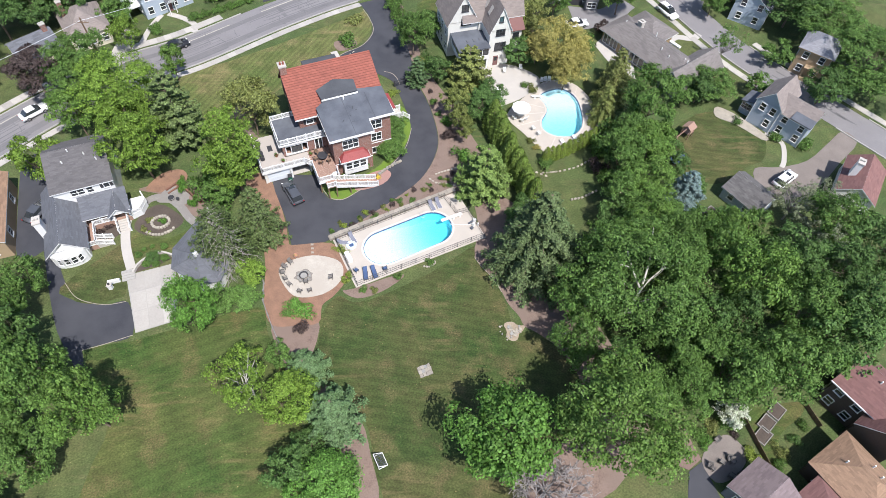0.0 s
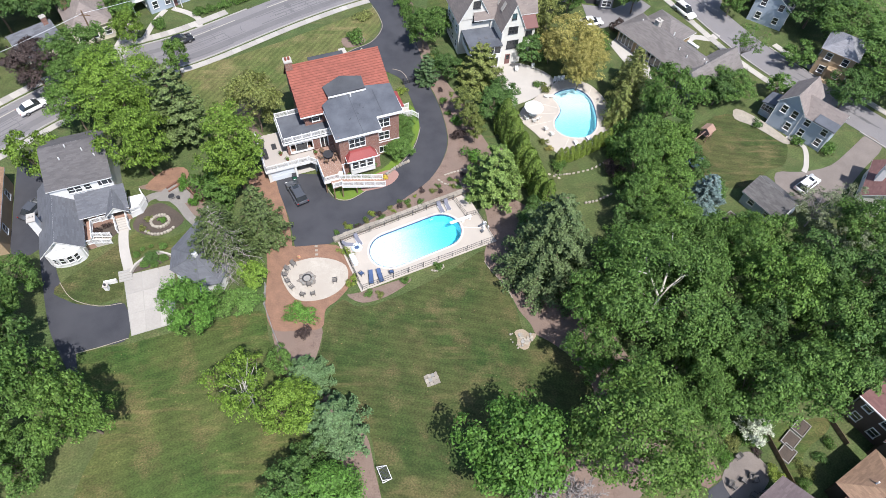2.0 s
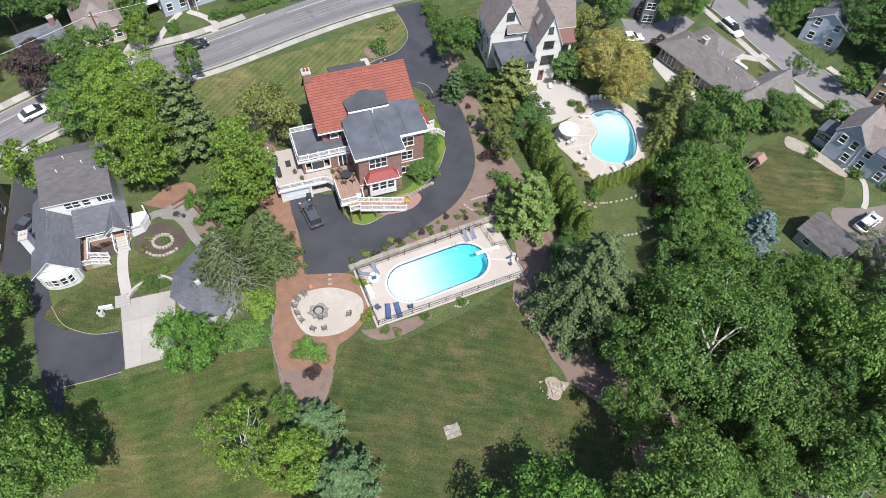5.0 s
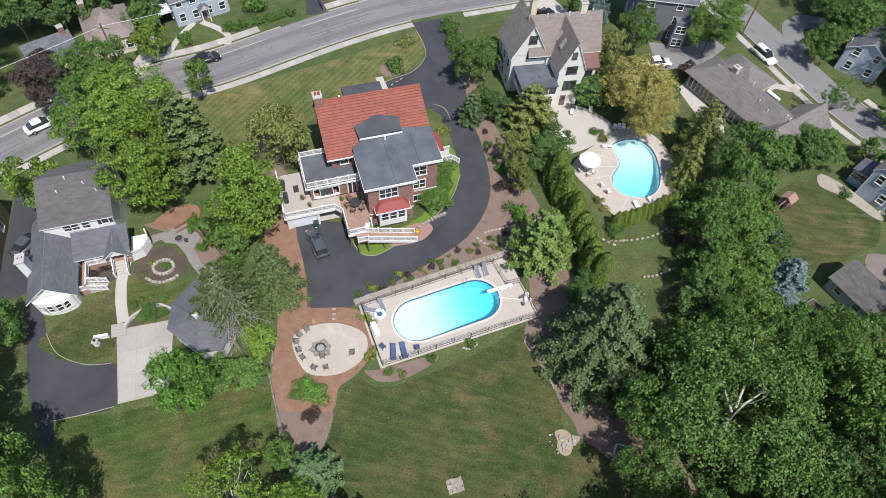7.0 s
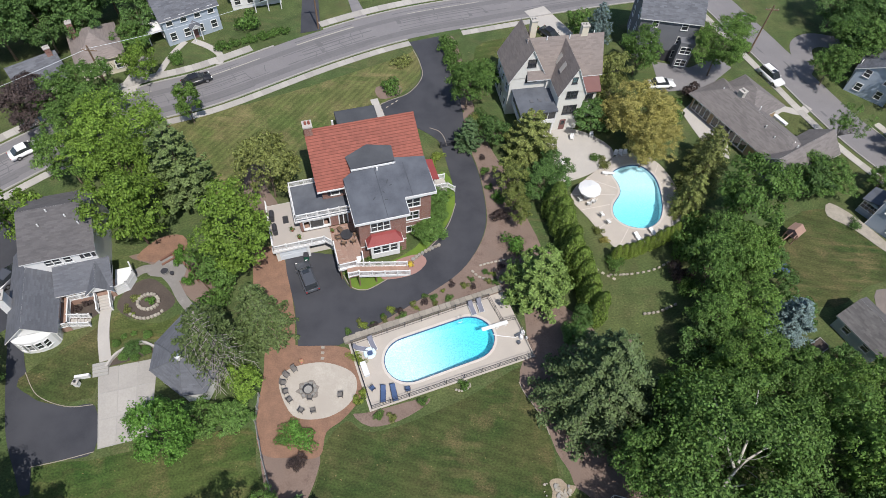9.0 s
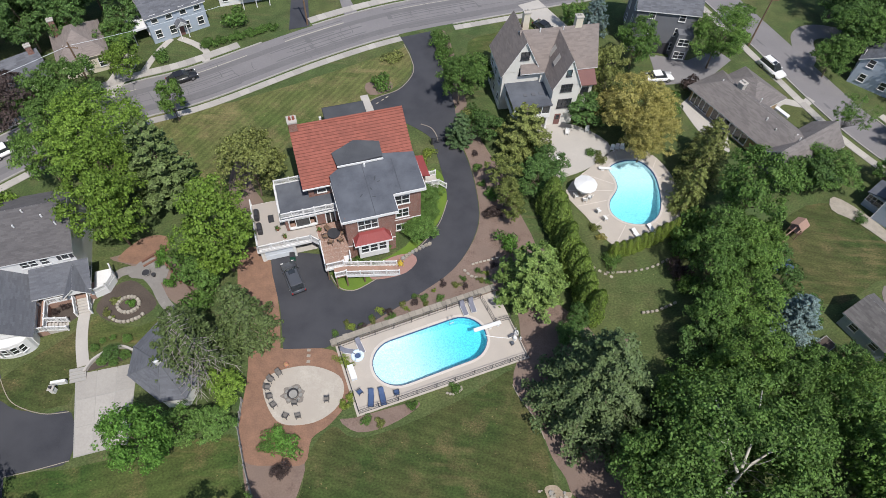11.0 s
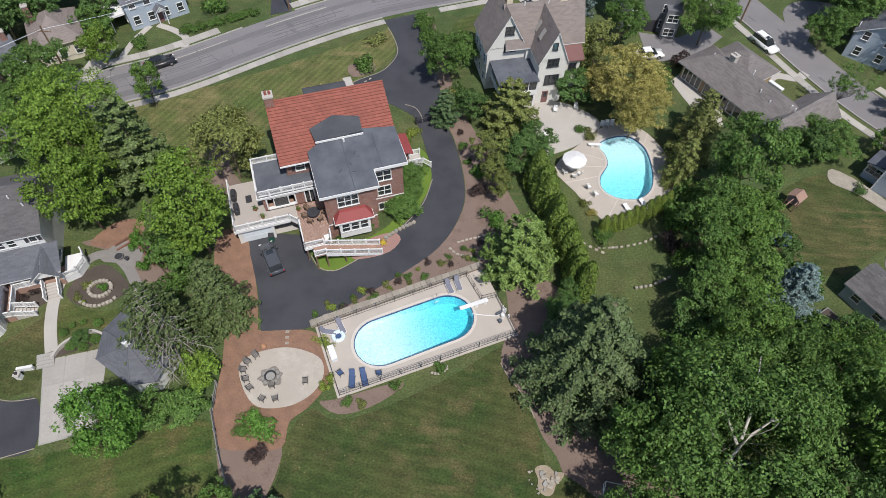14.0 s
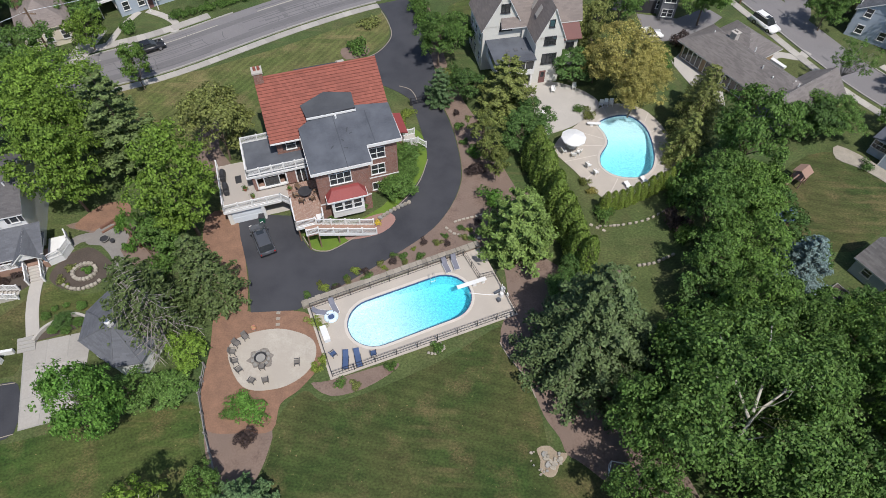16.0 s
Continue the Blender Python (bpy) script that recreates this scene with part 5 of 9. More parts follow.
# long low house
lh = empty("house", pose(37, 77.5, 0, 0, 0, -55), label="long low house with taupe shingle hipped roof", category="house")
part("wall", boxes((0.5, 19.2, 0.4, 6.8, 0, 2.6), (1.6, 8.8, 6.81, 10.6, 0, 2.6), (15.2, 19.8, 6.82, 10.4, 0, 2.6)), TANBRICK, lh)
hip_roof(lh, 0.2, 19.4, 0.1, 6.9, 2.75, 5.1, RANCHROOF, seed=21)
hip_roof(lh, 1.4, 9.0, 4.0, 10.8, 2.75, 5.0, RANCHROOF, seed=25)
gable_roof(lh, 15.0, 20.0, -0.6, 10.5, 2.75, 4.9, RANCHROOF, "y", 0.4, wall=GREYSIDING, seed=29)
chimney(lh, 5.6, 3.8, 4.2, 5.9, 0.9, 0.9, PAVING)
vents(lh, (3, 3.0, 4.6), (9, 4.4, 5.0), (12, 2.5, 4.6), (14, 2.2, 4.3), (17.2, 3.2, 4.8), (16.4, 3.6, 4.6))
for i in range(4):
    window(lh, 1.3 + i * 0.85, 0.4, 0.35, 0.72, 2.0, 1, 1)
for i in range(6):
    window(lh, 5.6 + i * 1.15, 0.4, 0.4, 0.95, 1.9, 1, 1)
window(lh, 17.5, -0.6, 3.1, 0.8, 0.9, 1, 2)
part("end_wall", boxes((15.2, 19.8, -0.58, 0.39, 0, 2.7)), GREYSIDING, lh)
part("entrance_canopy", boxes((9.6, 12.0, 8.6, 9.2, 1.9, 2.2), (9.6, 9.9, 8.6, 9.2, 0, 1.9)), WHITE, lh)

# blue-grey house with its sun room
bh = empty("house", pose(61.0, 54.3, 0, 0, 0, -48), label="blue-grey sided house with taupe and grey roofs", category="house")
part("wall", boxes((-2.6, 1.6, -0.3, 6.0, 0, 5.3), (1.61, 6.6, 0.2, 5.0, 0, 4.7), (-4.8, -2.61, 0.8, 3.8, 0, 2.6)), BLUESIDING, bh)
gable_roof(bh, -2.6, 1.6, -0.3, 6.0, 5.3, 7.6, BROWNROOF, "y", 0.3, wall=BLUESIDING, seed=31)
gable_roof(bh, -0.2, 6.6, 0.2, 5.0, 4.7, 6.6, BROWNROOF, "x", 0.3, wall=BLUESIDING, seed=33)
sr = bmesh.new()
quad_solid(sr, [(3.4, -0.25, 4.75), (6.95, -0.25, 4.75), (6.95, 2.3, 6.05), (3.4, 2.3, 6.05)], 0.05)
part("flat_roof", sr, GREYFLAT, bh, "dark grey roof patch")
sr = bmesh.new()
quad_solid(sr, [(-5.1, 0.5, 2.6), (-2.61, 0.5, 3.3), (-2.61, 4.1, 3.3), (-5.1, 4.1, 2.6)], 0.15)
part("sun_room_roof", sr, GREYFLAT, bh)
for x, z in ((-1.3, 3.4), (0.5, 3.4), (0.5, 0.9)):
    window(bh, x, -0.3, z, 0.85, 1.35, 1, 2)
for x, z in ((2.7, 3.0), (5.6, 3.0), (2.7, 0.8), (5.6, 0.8)):
    window(bh, x, 0.2, z, 0.85, 1.35, 1, 2)
for i in range(4):
    window(bh, -4.5 + i * 0.56, 0.8, 1.2, 0.46, 1.1, 1, 2)
for b_ in ((-2.7, -2.58, -0.36, -0.31, 0, 5.2), (1.5, 1.65, -0.36, -0.31, 0, 5.2), (6.5, 6.65, 0.13, 0.19, 0, 4.6)):
    part("corner_board", boxes(b_), WHITE, bh)

# detached garage beside it
sh = empty("garage", pose(49.2, 39.2, 0, 0, 0, 33), label="small grey-roofed blue-grey garage", category="garage")
part("wall", boxes((0, 5.0, -6.0, 0, 0, 2.5)), BLUESIDING, sh)
gable_roof(sh, 0, 5.0, -6.0, 0, 2.5, 4.1, SHEDROOF, "y", 0.3, wall=BLUESIDING, seed=41)
window(sh, 0, -1.6, 1.0, 0.9, 1.1, 1, 2, -90)
window(sh, 0, -4.4, 1.0, 0.9, 1.1, 1, 2, -90)
window(sh, 2.5, -6.0, 1.0, 0.9, 1.1, 1, 2)

TAUPE = material("grey_taupe_shingle", (0.122, 0.115, 0.115), (0.095, 0.09, 0.092), 0.5, 9, 0.9, isle=0.14)
# grey house on the garden's west side
gh = empty("house", pose(-47, 28, 0, 0, 0, 20), label="white house with grey shingle roofs and porches", category="house")
part("wall", boxes((1.4, 9.2, 8.0, 17.6, 0, 5.7), (-0.8, 3.8, 0.2, 7.99, 0, 2.8), (-0.8, 1.39, 8.0, 11.5, 0, 2.8), (3.81, 9.0, 6.6, 7.98, 0, 2.8)), WHITE, gh)
gable_roof(gh, 1.4, 9.2, 8.0, 17.6, 5.75, 7.6, TAUPE, "x", 0.25, wall=WHITE, seed=51, ridge_at=14.2)
gable_roof(gh, -0.8, 3.8, 0.2, 11.5, 2.8, 4.9, GREYROOF, "y", 0.45, wall=WHITE, seed=53)
pr = [(3.9, 4.4, 2.75), (10.3, 4.4, 2.75), (10.3, 7.98, 3.9), (3.9, 7.98, 3.9)]
roof_plane(pr, GREYROOF, gh, 0.21, 0.7, 0.15, 55)
gable_roof(gh, 7.4, 9.9, 4.1, 7.4, 2.75, 3.9, GREYROOF, "y", 0.25, wall=WHITE, seed=57)
for x in (4.1, 5.0, 6.2):
    window(gh, x - 0.1, 8.0, 4.3, 0.8, 1.0, 1, 2)
window(gh, 8.3, 8.0, 4.5, 0.7, 0.8, 1, 1, shutters=DARKMETAL)
bow = bmesh.new()
arc = [(1.5 + 2.2 * math.cos(radians(a)), 0.2 - 1.0 * math.sin(radians(a))) for a in range(0, 181, 20)]
prism(bow, arc, 0.0, 2.5)
part("bow_window", bow, WHITE, gh, "white curved bow window bay")
for i, a in enumerate((50, 75, 100, 125)):
    window(gh, 1.5 + 2.0 * math.cos(radians(a)) * 1.08, 0.2 - 1.0 * math.sin(radians(a)) * 1.08, 0.95, 0.6, 1.2, 1, 2, 90 - a)
chimney(gh, -1.0, 4.6, 0.0, 5.0, 0.9, 1.3, WHITE)
vents(gh, (3.6, 12.0, 7.0), (4.6, 13.6, 7.5), (6.6, 12.6, 7.2), (8.0, 11.4, 6.9))
part("porch_floor", boxes((3.85, 9.9, 4.7, 6.58, 0, 0.95), (3.85, 4.9, 1.2, 4.69, 0, 0.95)), DECKWOOD, gh)
for x in (4.0, 6.0, 7.5, 9.8):
    part("porch_column", boxes((x - 0.1, x + 0.1, 4.75, 4.95, 0.95, 2.7)), WHITE, gh)
for p, q in (((4.95, 4.75), (7.5, 4.75)), ((4.9, 4.7), (4.9, 1.2)), ((3.9, 1.2), (4.9, 1.2)), ((9.9, 4.75), (11.4, 5.2)), ((11.4, 5.2), (12.2, 6.6)), ((12.2, 6.6), (11.8, 8.0))):
    railing(gh, p, q, 0.95, 0.95, 0.95, 1.6)
part("side_deck", prism(bmesh.new(), [(9.91, 4.8), (11.4, 5.2), (12.2, 6.6), (11.8, 8.0), (9.91, 8.0)], 0, 0.95), WHITE, gh)
st1 = new("steps")
st1.parent = gh
for i in range(6):
    part("tread", boxes((7.9, 9.3, 4.69 - 0.32 * (i + 1), 4.69 - 0.32 * i, 0, 0.8 - i * 0.15)), PAVING, st1)
railing(gh, (7.8, 4.7), (7.8, 2.8), 0.95, 0.05, 0.95, 0.9)
railing(gh, (9.4, 4.7), (9.4, 2.8), 0.95, 0.05, 0.95, 0.9)
st2 = new("steps")
st2.parent = gh
for i in range(6):
    part("tread", boxes((4.91 + 0.32 * i, 5.23 + 0.32 * i, 1.25, 2.3, 0, 0.8 - i * 0.15)), PAVING, st2)
railing(gh, (4.9, 1.2), (6.9, 1.2), 0.95, 0.05, 0.95, 0.9)
railing(gh, (4.9, 2.35), (6.9, 2.35), 0.95, 0.05, 0.95, 0.9)

# its garage
gg = empty("garage", pose(-31.6, 28.8, 0, 0, 0, -27), label="white garage with a many-sided grey hipped roof", category="garage")
part("wall", prism(bmesh.new(), [(0.35, 0.1), (2.1, -2.4), (6.7, -2.75), (8.5, -1.4), (7.7, 1.8), (4.2, 5.65), (0.35, 5.65)], 0, 2.75), WHITE, gg)
APEX, FARTOP = (4.7, -0.3, 4.7), (2.3, 4.6, 3.68)
EAVES = [(0.0, 6.0, 2.7), (0.0, 0.0, 2.7), (1.9, -2.75, 2.7), (6.9, -3.1, 2.7), (8.9, -1.5, 2.7), (8.0, 2.0, 2.7), (4.5, 6.0, 2.7)]
for k, tops in enumerate(((APEX, FARTOP), (APEX,), (APEX,), (APEX,), (APEX,), (FARTOP, APEX), (FARTOP,))):
    roof_plane([EAVES[k], EAVES[(k + 1) % 7], *tops], GREYROOF, gg, 0.21, 0.7, 0.12, 61 + k, GREYROOF)
for a_, b_ in ((EAVES[1], APEX), (EAVES[2], APEX), (EAVES[3], APEX), (EAVES[4], APEX), (APEX, FARTOP), (EAVES[0], FARTOP)):
    cap_ = bmesh.new()
    d_ = Vector(b_) - Vector(a_)
    m_ = Matrix.Translation((Vector(a_) + Vector(b_)) / 2 + Vector((0, 0, 0.03))) @ d_.to_track_quat("Z", "Y").to_matrix().to_4x4()
    bmesh.ops.create_cone(cap_, cap_ends=True, segments=6, radius1=0.07, radius2=0.07, depth=d_.length, matrix=m_)
    part("hip_cap", cap_, GREYROOF, gg)
part("cupola", boxes((4.45, 4.95, -0.6, -0.05, 4.5, 5.2)), WHITE, gg)
part("garage_door", prism(bmesh.new(), [(0.42, -0.1), (0.37, -0.14), (1.75, -2.1), (1.8, -2.06)], 0.05, 2.2), GARAGEDOOR, gg)
part("garage_door", boxes((2.8, 5.6, -2.62, -2.52, 0.05, 2.2)), GARAGEDOOR, gg)


def plain_house(x, y, angle, w, d, eave, top, wall, roof, label, kind="hip", seed=71, storeys=2, cols=3, flue=None, axis="x"):
    """A house seen from far off: walls, roof and its rows of windows, front to -y."""
    e = empty("house", pose(x, y, 0, 0, 0, angle), label=label, category="house")
    part("wall", boxes((0, w, 0, d, 0, eave)), wall, e)
    if kind == "hip":
        hip_roof(e, 0, w, 0, d, eave, top, roof, seed=seed, deck_mat=wall)
    else:
        gable_roof(e, 0, w, 0, d, eave, top, roof, axis, wall=wall, seed=seed)
    for s in range(storeys):
        z = 0.9 + s * 2.7
        for i in range(cols):
            xx = w * (i + 0.5) / cols
            window(e, xx, 0, z, 0.9, 1.3, 1, 2)
        for j in range(2):
            yy = d * (j + 0.5) / 2
            window(e, 0, yy, z, 0.9, 1.3, 1, 2, -90)
            window(e, w, yy, z, 0.9, 1.3, 1, 2, 90)
    if flue:
        chimney(e, flue[0], flue[1], eave, top + 0.9)
    return e


NWH = plain_house(-47.5, 82.7, 37, 9.2, 8, 5.0, 8.0, BLUESIDING, SLATE, "pale blue two-storey house with slate roof", "gable", 72, 2, 4)
part("portico", boxes((4.0, 5.5, -1.2, 0, 2.4, 2.6), (4.05, 4.2, -1.15, -1.0, 0, 2.4), (5.3, 5.45, -1.15, -1.0, 0, 2.4)), WHITE, NWH)
gable_roof(NWH, 4.0, 5.5, -1.2, 0.0, 2.6, 3.3, SLATE, "y", 0.15, wall=WHITE, seed=75)
part("front_door", boxes((4.4, 5.1, -0.05, 0, 0, 2.1)), MAROON, NWH)
part("side_porch", boxes((-2.6, -0.01, 1.0, 4.5, 2.4, 2.7), (-2.55, -2.4, 1.05, 1.2, 0, 2.4), (-2.55, -2.4, 4.3, 4.45, 0, 2.4)), WHITE, NWH)
plain_house(-57.6, 73.0, 31, 6.6, 8, 3.2, 5.8, CREAMWALL, BROWNROOF, "low cream house with taupe hipped roof", "hip", 76, 1, 3, (1.0, 5.5))
plain_house(-63.4, 66.6, 42, 6.6, 6.5, 3.0, 5.2, CREAMWALL, SLATE, "low house with blue-grey roof behind trees", "gable", 77, 1, 3, (6, 3))
NWP = plain_house(-39.8, 93.6, 22, 8.5, 7, 4.6, 7.2, WHITE, SLATE, "white cottage with slate roof and porch", "gable", 78, 1, 4)
part("porch_roof", boxes((3.6, 8.4, -2.0, 0, 2.5, 2.65), (3.7, 3.85, -1.9, -1.75, 0, 2.5), (8.1, 8.25, -1.9, -1.75, 0, 2.5), (5.9, 6.05, -1.9, -1.75, 0, 2.5)), WHITE, NWP)
GRH = plain_house(29.2, 89.0, -4, 9.5, 9, 8.0, 11.6, GREYSIDING, SLATE, "tall dark grey shingled house with slate roof", "gable", 79, 3, 2, (2, 6))
# flat dark panel on the closed wall, painted as the shade inside a garage
part("garage_opening", boxes((3.6, 6.6, -0.04, 0, 0, 2.1)), DARKMETAL, GRH)
part("bay", boxes((7.0, 9.4, -1.6, -0.01, 0, 5.0)), GREYSIDING, GRH)
window(GRH, 8.2, -1.6, 3.0, 1.6, 1.2, 2, 2)
window(GRH, 8.2, -1.6, 0.6, 1.6, 1.2, 2, 2)
plain_house(64.6, 84.6, -35, 6.5, 6, 4.6, 6.6, BLUESIDING, SLATE, "small grey-blue house among trees", "gable", 81, 2, 2, axis="y")
BRH = plain_house(71.2, 69.0, -38, 5.6, 6.2, 5.4, 7.2, TANBRICK, PALEROOF, "tan brick two-storey house with grey hipped roof", "hip", 82, 2, 2)
part("porch", boxes((2.2, 4.6, -1.2, 0, 0, 0.5), (2.2, 4.6, -1.2, 0, 2.5, 2.7), (2.25, 2.4, -1.15, -1.0, 0.5, 2.5), (4.4, 4.55, -1.15, -1.0, 0.5, 2.5)), TANBRICK, BRH)
h9 = plain_house(66.4, 38.2, -36, 5.4, 8, 3.2, 5.0, STUCCO, MAROON, "pale stucco house with brown roof beside the drive", "gable", 83, 1, 2, axis="y")
chimney(h9, 1.0, 3.6, 3.2, 6.4, 0.9, 1.3, WHITE)
h6 = plain_house(51.8, 6.4, -58, 9.5, 6.2, 5.4, 7.8, DARKSIDING, MAROON, "dark house with maroon shingle roof", "gable", 84, 2, 4)
gable_roof(h6, 4.8, 9.4, -1.6, 3.2, 4.4, 6.8, MAROON, "y", 0.3, wall=DARKSIDING, seed=87)
part("wing_wall", boxes((4.8, 9.4, -1.6, -0.02, 0, 4.3)), DARKSIDING, h6)
part("eave_trim", boxes((-0.4, 4.4, -0.5, -0.38, 5.05, 5.22)), WHITE, h6)
vents(h6, (3, 2.4, 7.4), (6, 2.2, 7.4), (8, 3.6, 7.6))
h7 = plain_house(50.3, -9.6, 30, 6.2, 8, 3.4, 5.4, DARKSIDING, ORANGEROOF, "house with orange-brown hipped shingle roof", "hip", 88, 1, 3)
vents(h7, (2.4, 6.2, 4.9), (4.6, 4.2, 4.9), (4.2, 3.0, 5.0))
h8 = plain_house(39.5, -9.8, 33, 5.0, 6, 3.0, 4.4, GREYSIDING, material("plum_shingle", (0.19, 0.15, 0.15), (0.16, 0.125, 0.13), 0.5, 9, 0.9, isle=0.14), "small house with plum-grey roof", "gable", 90, 1, 2)
h10 = plain_house(45.6, -12.0, 31, 5, 6, 3.0, 4.4, TANBRICK, MAROON, "small house with reddish brown roof", "hip", 92, 1, 2)
plain_house(-61.6, 27.5, 17, 8, 12.5, 3.6, 5.8, TANBRICK, ORANGEROOF, "house with orange-brown shingle roof", "gable", 94, 1, 2, axis="y")

# ---- trees, hedges and shrubs ----
def leafy(m, through):
    """Lets some light through the leaves of a leaf material."""
    n, l = m.node_tree.nodes, m.node_tree.links
    b = n["Principled BSDF"]
    tr = n.new("ShaderNodeBsdfTranslucent")
    l.new(b.inputs["Base Color"].links[0].from_socket, tr.inputs["Color"])
    mx = n.new("ShaderNodeMixShader")
    mx.inputs[0].default_value = through
    l.new(b.outputs[0], mx.inputs[1])
    l.new(tr.outputs[0], mx.inputs[2])
    l.new(mx.outputs[0], n["Material Output"].inputs[0])
    return m


LEAVES = {
    "mid": leafy(leaf_material("leaves_mid", (0.070, 0.146, 0.030), (0.142, 0.236, 0.058)), 0.28),
    "fresh": leafy(leaf_material("leaves_fresh", (0.088, 0.178, 0.032), (0.165, 0.265, 0.060)), 0.28),
    "light": leafy(leaf_material("leaves_light", (0.130, 0.222, 0.033), (0.185, 0.285, 0.046)), 0.3),
    "maple": leafy(leaf_material("leaves_bright", (0.095, 0.21, 0.038), (0.14, 0.27, 0.052)), 0.3),
    "dark": leafy(leaf_material("leaves_dark", (0.056, 0.120, 0.031), (0.112, 0.192, 0.052)), 0.22),
    "olive": leafy(leaf_material("leaves_olive", (0.150, 0.180, 0.050), (0.205, 0.225, 0.072)), 0.25),
    "gold": leafy(leaf_material("leaves_golden", (0.32, 0.30, 0.080), (0.39, 0.35, 0.12)), 0.25),
    "yew": leafy(leaf_material("leaves_yew", (0.150, 0.200, 0.050), (0.215, 0.240, 0.070)), 0.2),
    "screen": leafy(leaf_material("leaves_arborvitae", (0.118, 0.188, 0.036), (0.17, 0.24, 0.048)), 0.2),
    "purple": leafy(leaf_material("leaves_purple", (0.060, 0.042, 0.040), (0.082, 0.062, 0.056)), 0.2),
    "pale": leafy(leaf_material("leaves_pale", (0.15, 0.19, 0.10), (0.22, 0.24, 0.15)), 0.25),
    "white": leafy(leaf_material("white_blossom", (0.62, 0.62, 0.55), (0.35, 0.42, 0.25)), 0.2),
    "spruce": leafy(leaf_material("needles_dark", (0.068, 0.104, 0.035), (0.108, 0.146, 0.048)), 0.15),
    "bigspruce": leafy(leaf_material("needles_grey_green", (0.084, 0.132, 0.050), (0.132, 0.180, 0.070)), 0.15),
    "pine": leafy(leaf_material("needles_pine", (0.112, 0.168, 0.055), (0.158, 0.21, 0.075)), 0.15),
    "bluegreen": leafy(leaf_material("needles_blue_green", (0.075, 0.138, 0.054), (0.112, 0.175, 0.074)), 0.15),
    "bluespruce": leafy(leaf_material("needles_blue", (0.118, 0.178, 0.172), (0.165, 0.228, 0.222)), 0.15),
    "firgreen": leafy(leaf_material("needles_fresh", (0.108, 0.178, 0.042), (0.160, 0.228, 0.060)), 0.15),
    "yewdark": leafy(leaf_material("needles_bronze", (0.135, 0.170, 0.046), (0.200, 0.225, 0.066)), 0.15),
    "hedge": leafy(leaf_material("leaves_hedge", (0.155, 0.225, 0.040), (0.21, 0.275, 0.052)), 0.25),
    "lime": leafy(leaf_material("leaves_lime", (0.20, 0.27, 0.05), (0.25, 0.31, 0.06)), 0.3),
}
PALEBARK = material("pale_bark", (0.52, 0.50, 0.45), (0.34, 0.32, 0.28), 0.8, 6, 0.9, bump=0.3)
GREYBARK = material("grey_bark", (0.30, 0.27, 0.26), (0.22, 0.20, 0.19), 0.8, 8, 0.9, bump=0.3)
rng = np.random.default_rng(7)


def quads_mesh(name, centre, normal, size, aspect=0.62, parent=None, mat=None):
    """One mesh of many small leaves: a bent, pointed quad each."""
    n = len(centre)
    nrm = normal / np.linalg.norm(normal, axis=1, keepdims=True)
    ref = rng.normal(size=(n, 3))
    u = np.cross(nrm, ref)
    u /= np.linalg.norm(u, axis=1, keepdims=True)
    v = np.cross(nrm, u)
    s = (size * rng.uniform(0.7, 1.3, n))[:, None]
    fold = nrm * s * 0.12
    co = np.stack([centre - u * s * 0.5, centre - v * s * 0.5 * aspect + fold, centre + u * s * 0.5, centre + v * s * 0.5 * aspect + fold], 1).reshape(-1, 3)
    me = bpy.data.meshes.new(name)
    me.vertices.add(4 * n)
    me.vertices.foreach_set("co", co.ravel())
    me.loops.add(4 * n)
    me.loops.foreach_set("vertex_index", np.arange(4 * n))
    me.polygons.add(n)
    me.polygons.foreach_set("loop_start", np.arange(0, 4 * n, 4))
    me.update(calc_edges=True)
    me.materials.append(mat)
    ob = new(name, me)
    ob.parent = parent
    return ob


def tube(bm, pts, radii, sides=6):
    """A tapered limb along points."""
    rings = []
    for i, p in enumerate(pts):
        d = (Vector(pts[min(i + 1, len(pts) - 1)]) - Vector(pts[max(i - 1, 0)])).normalized()
        a = d.orthogonal().normalized()
        b = d.cross(a)
        rings.append([bm.verts.new(Vector(p) + (a * math.cos(t) + b * math.sin(t)) * radii[i]) for t in (2 * math.pi * k / sides for k in range(sides))])
    for r, q in zip(rings, rings[1:]):
        for k in range(sides):
            bm.faces.new((r[k], r[(k + 1) % sides], q[(k + 1) % sides], q[k]))
    bm.faces.new(rings[-1])
    return bm


def limb_line(a, b, rd, bend=0.12, n=4):
    a, b = Vector(a), Vector(b)
    side = Vector((rd.uniform(-1, 1), rd.uniform(-1, 1), rd.uniform(0, 0.6))) * (b - a).length * bend
    return [a.lerp(b, i / n) + side * math.sin(math.pi * i / n) for i in range(n + 1)]


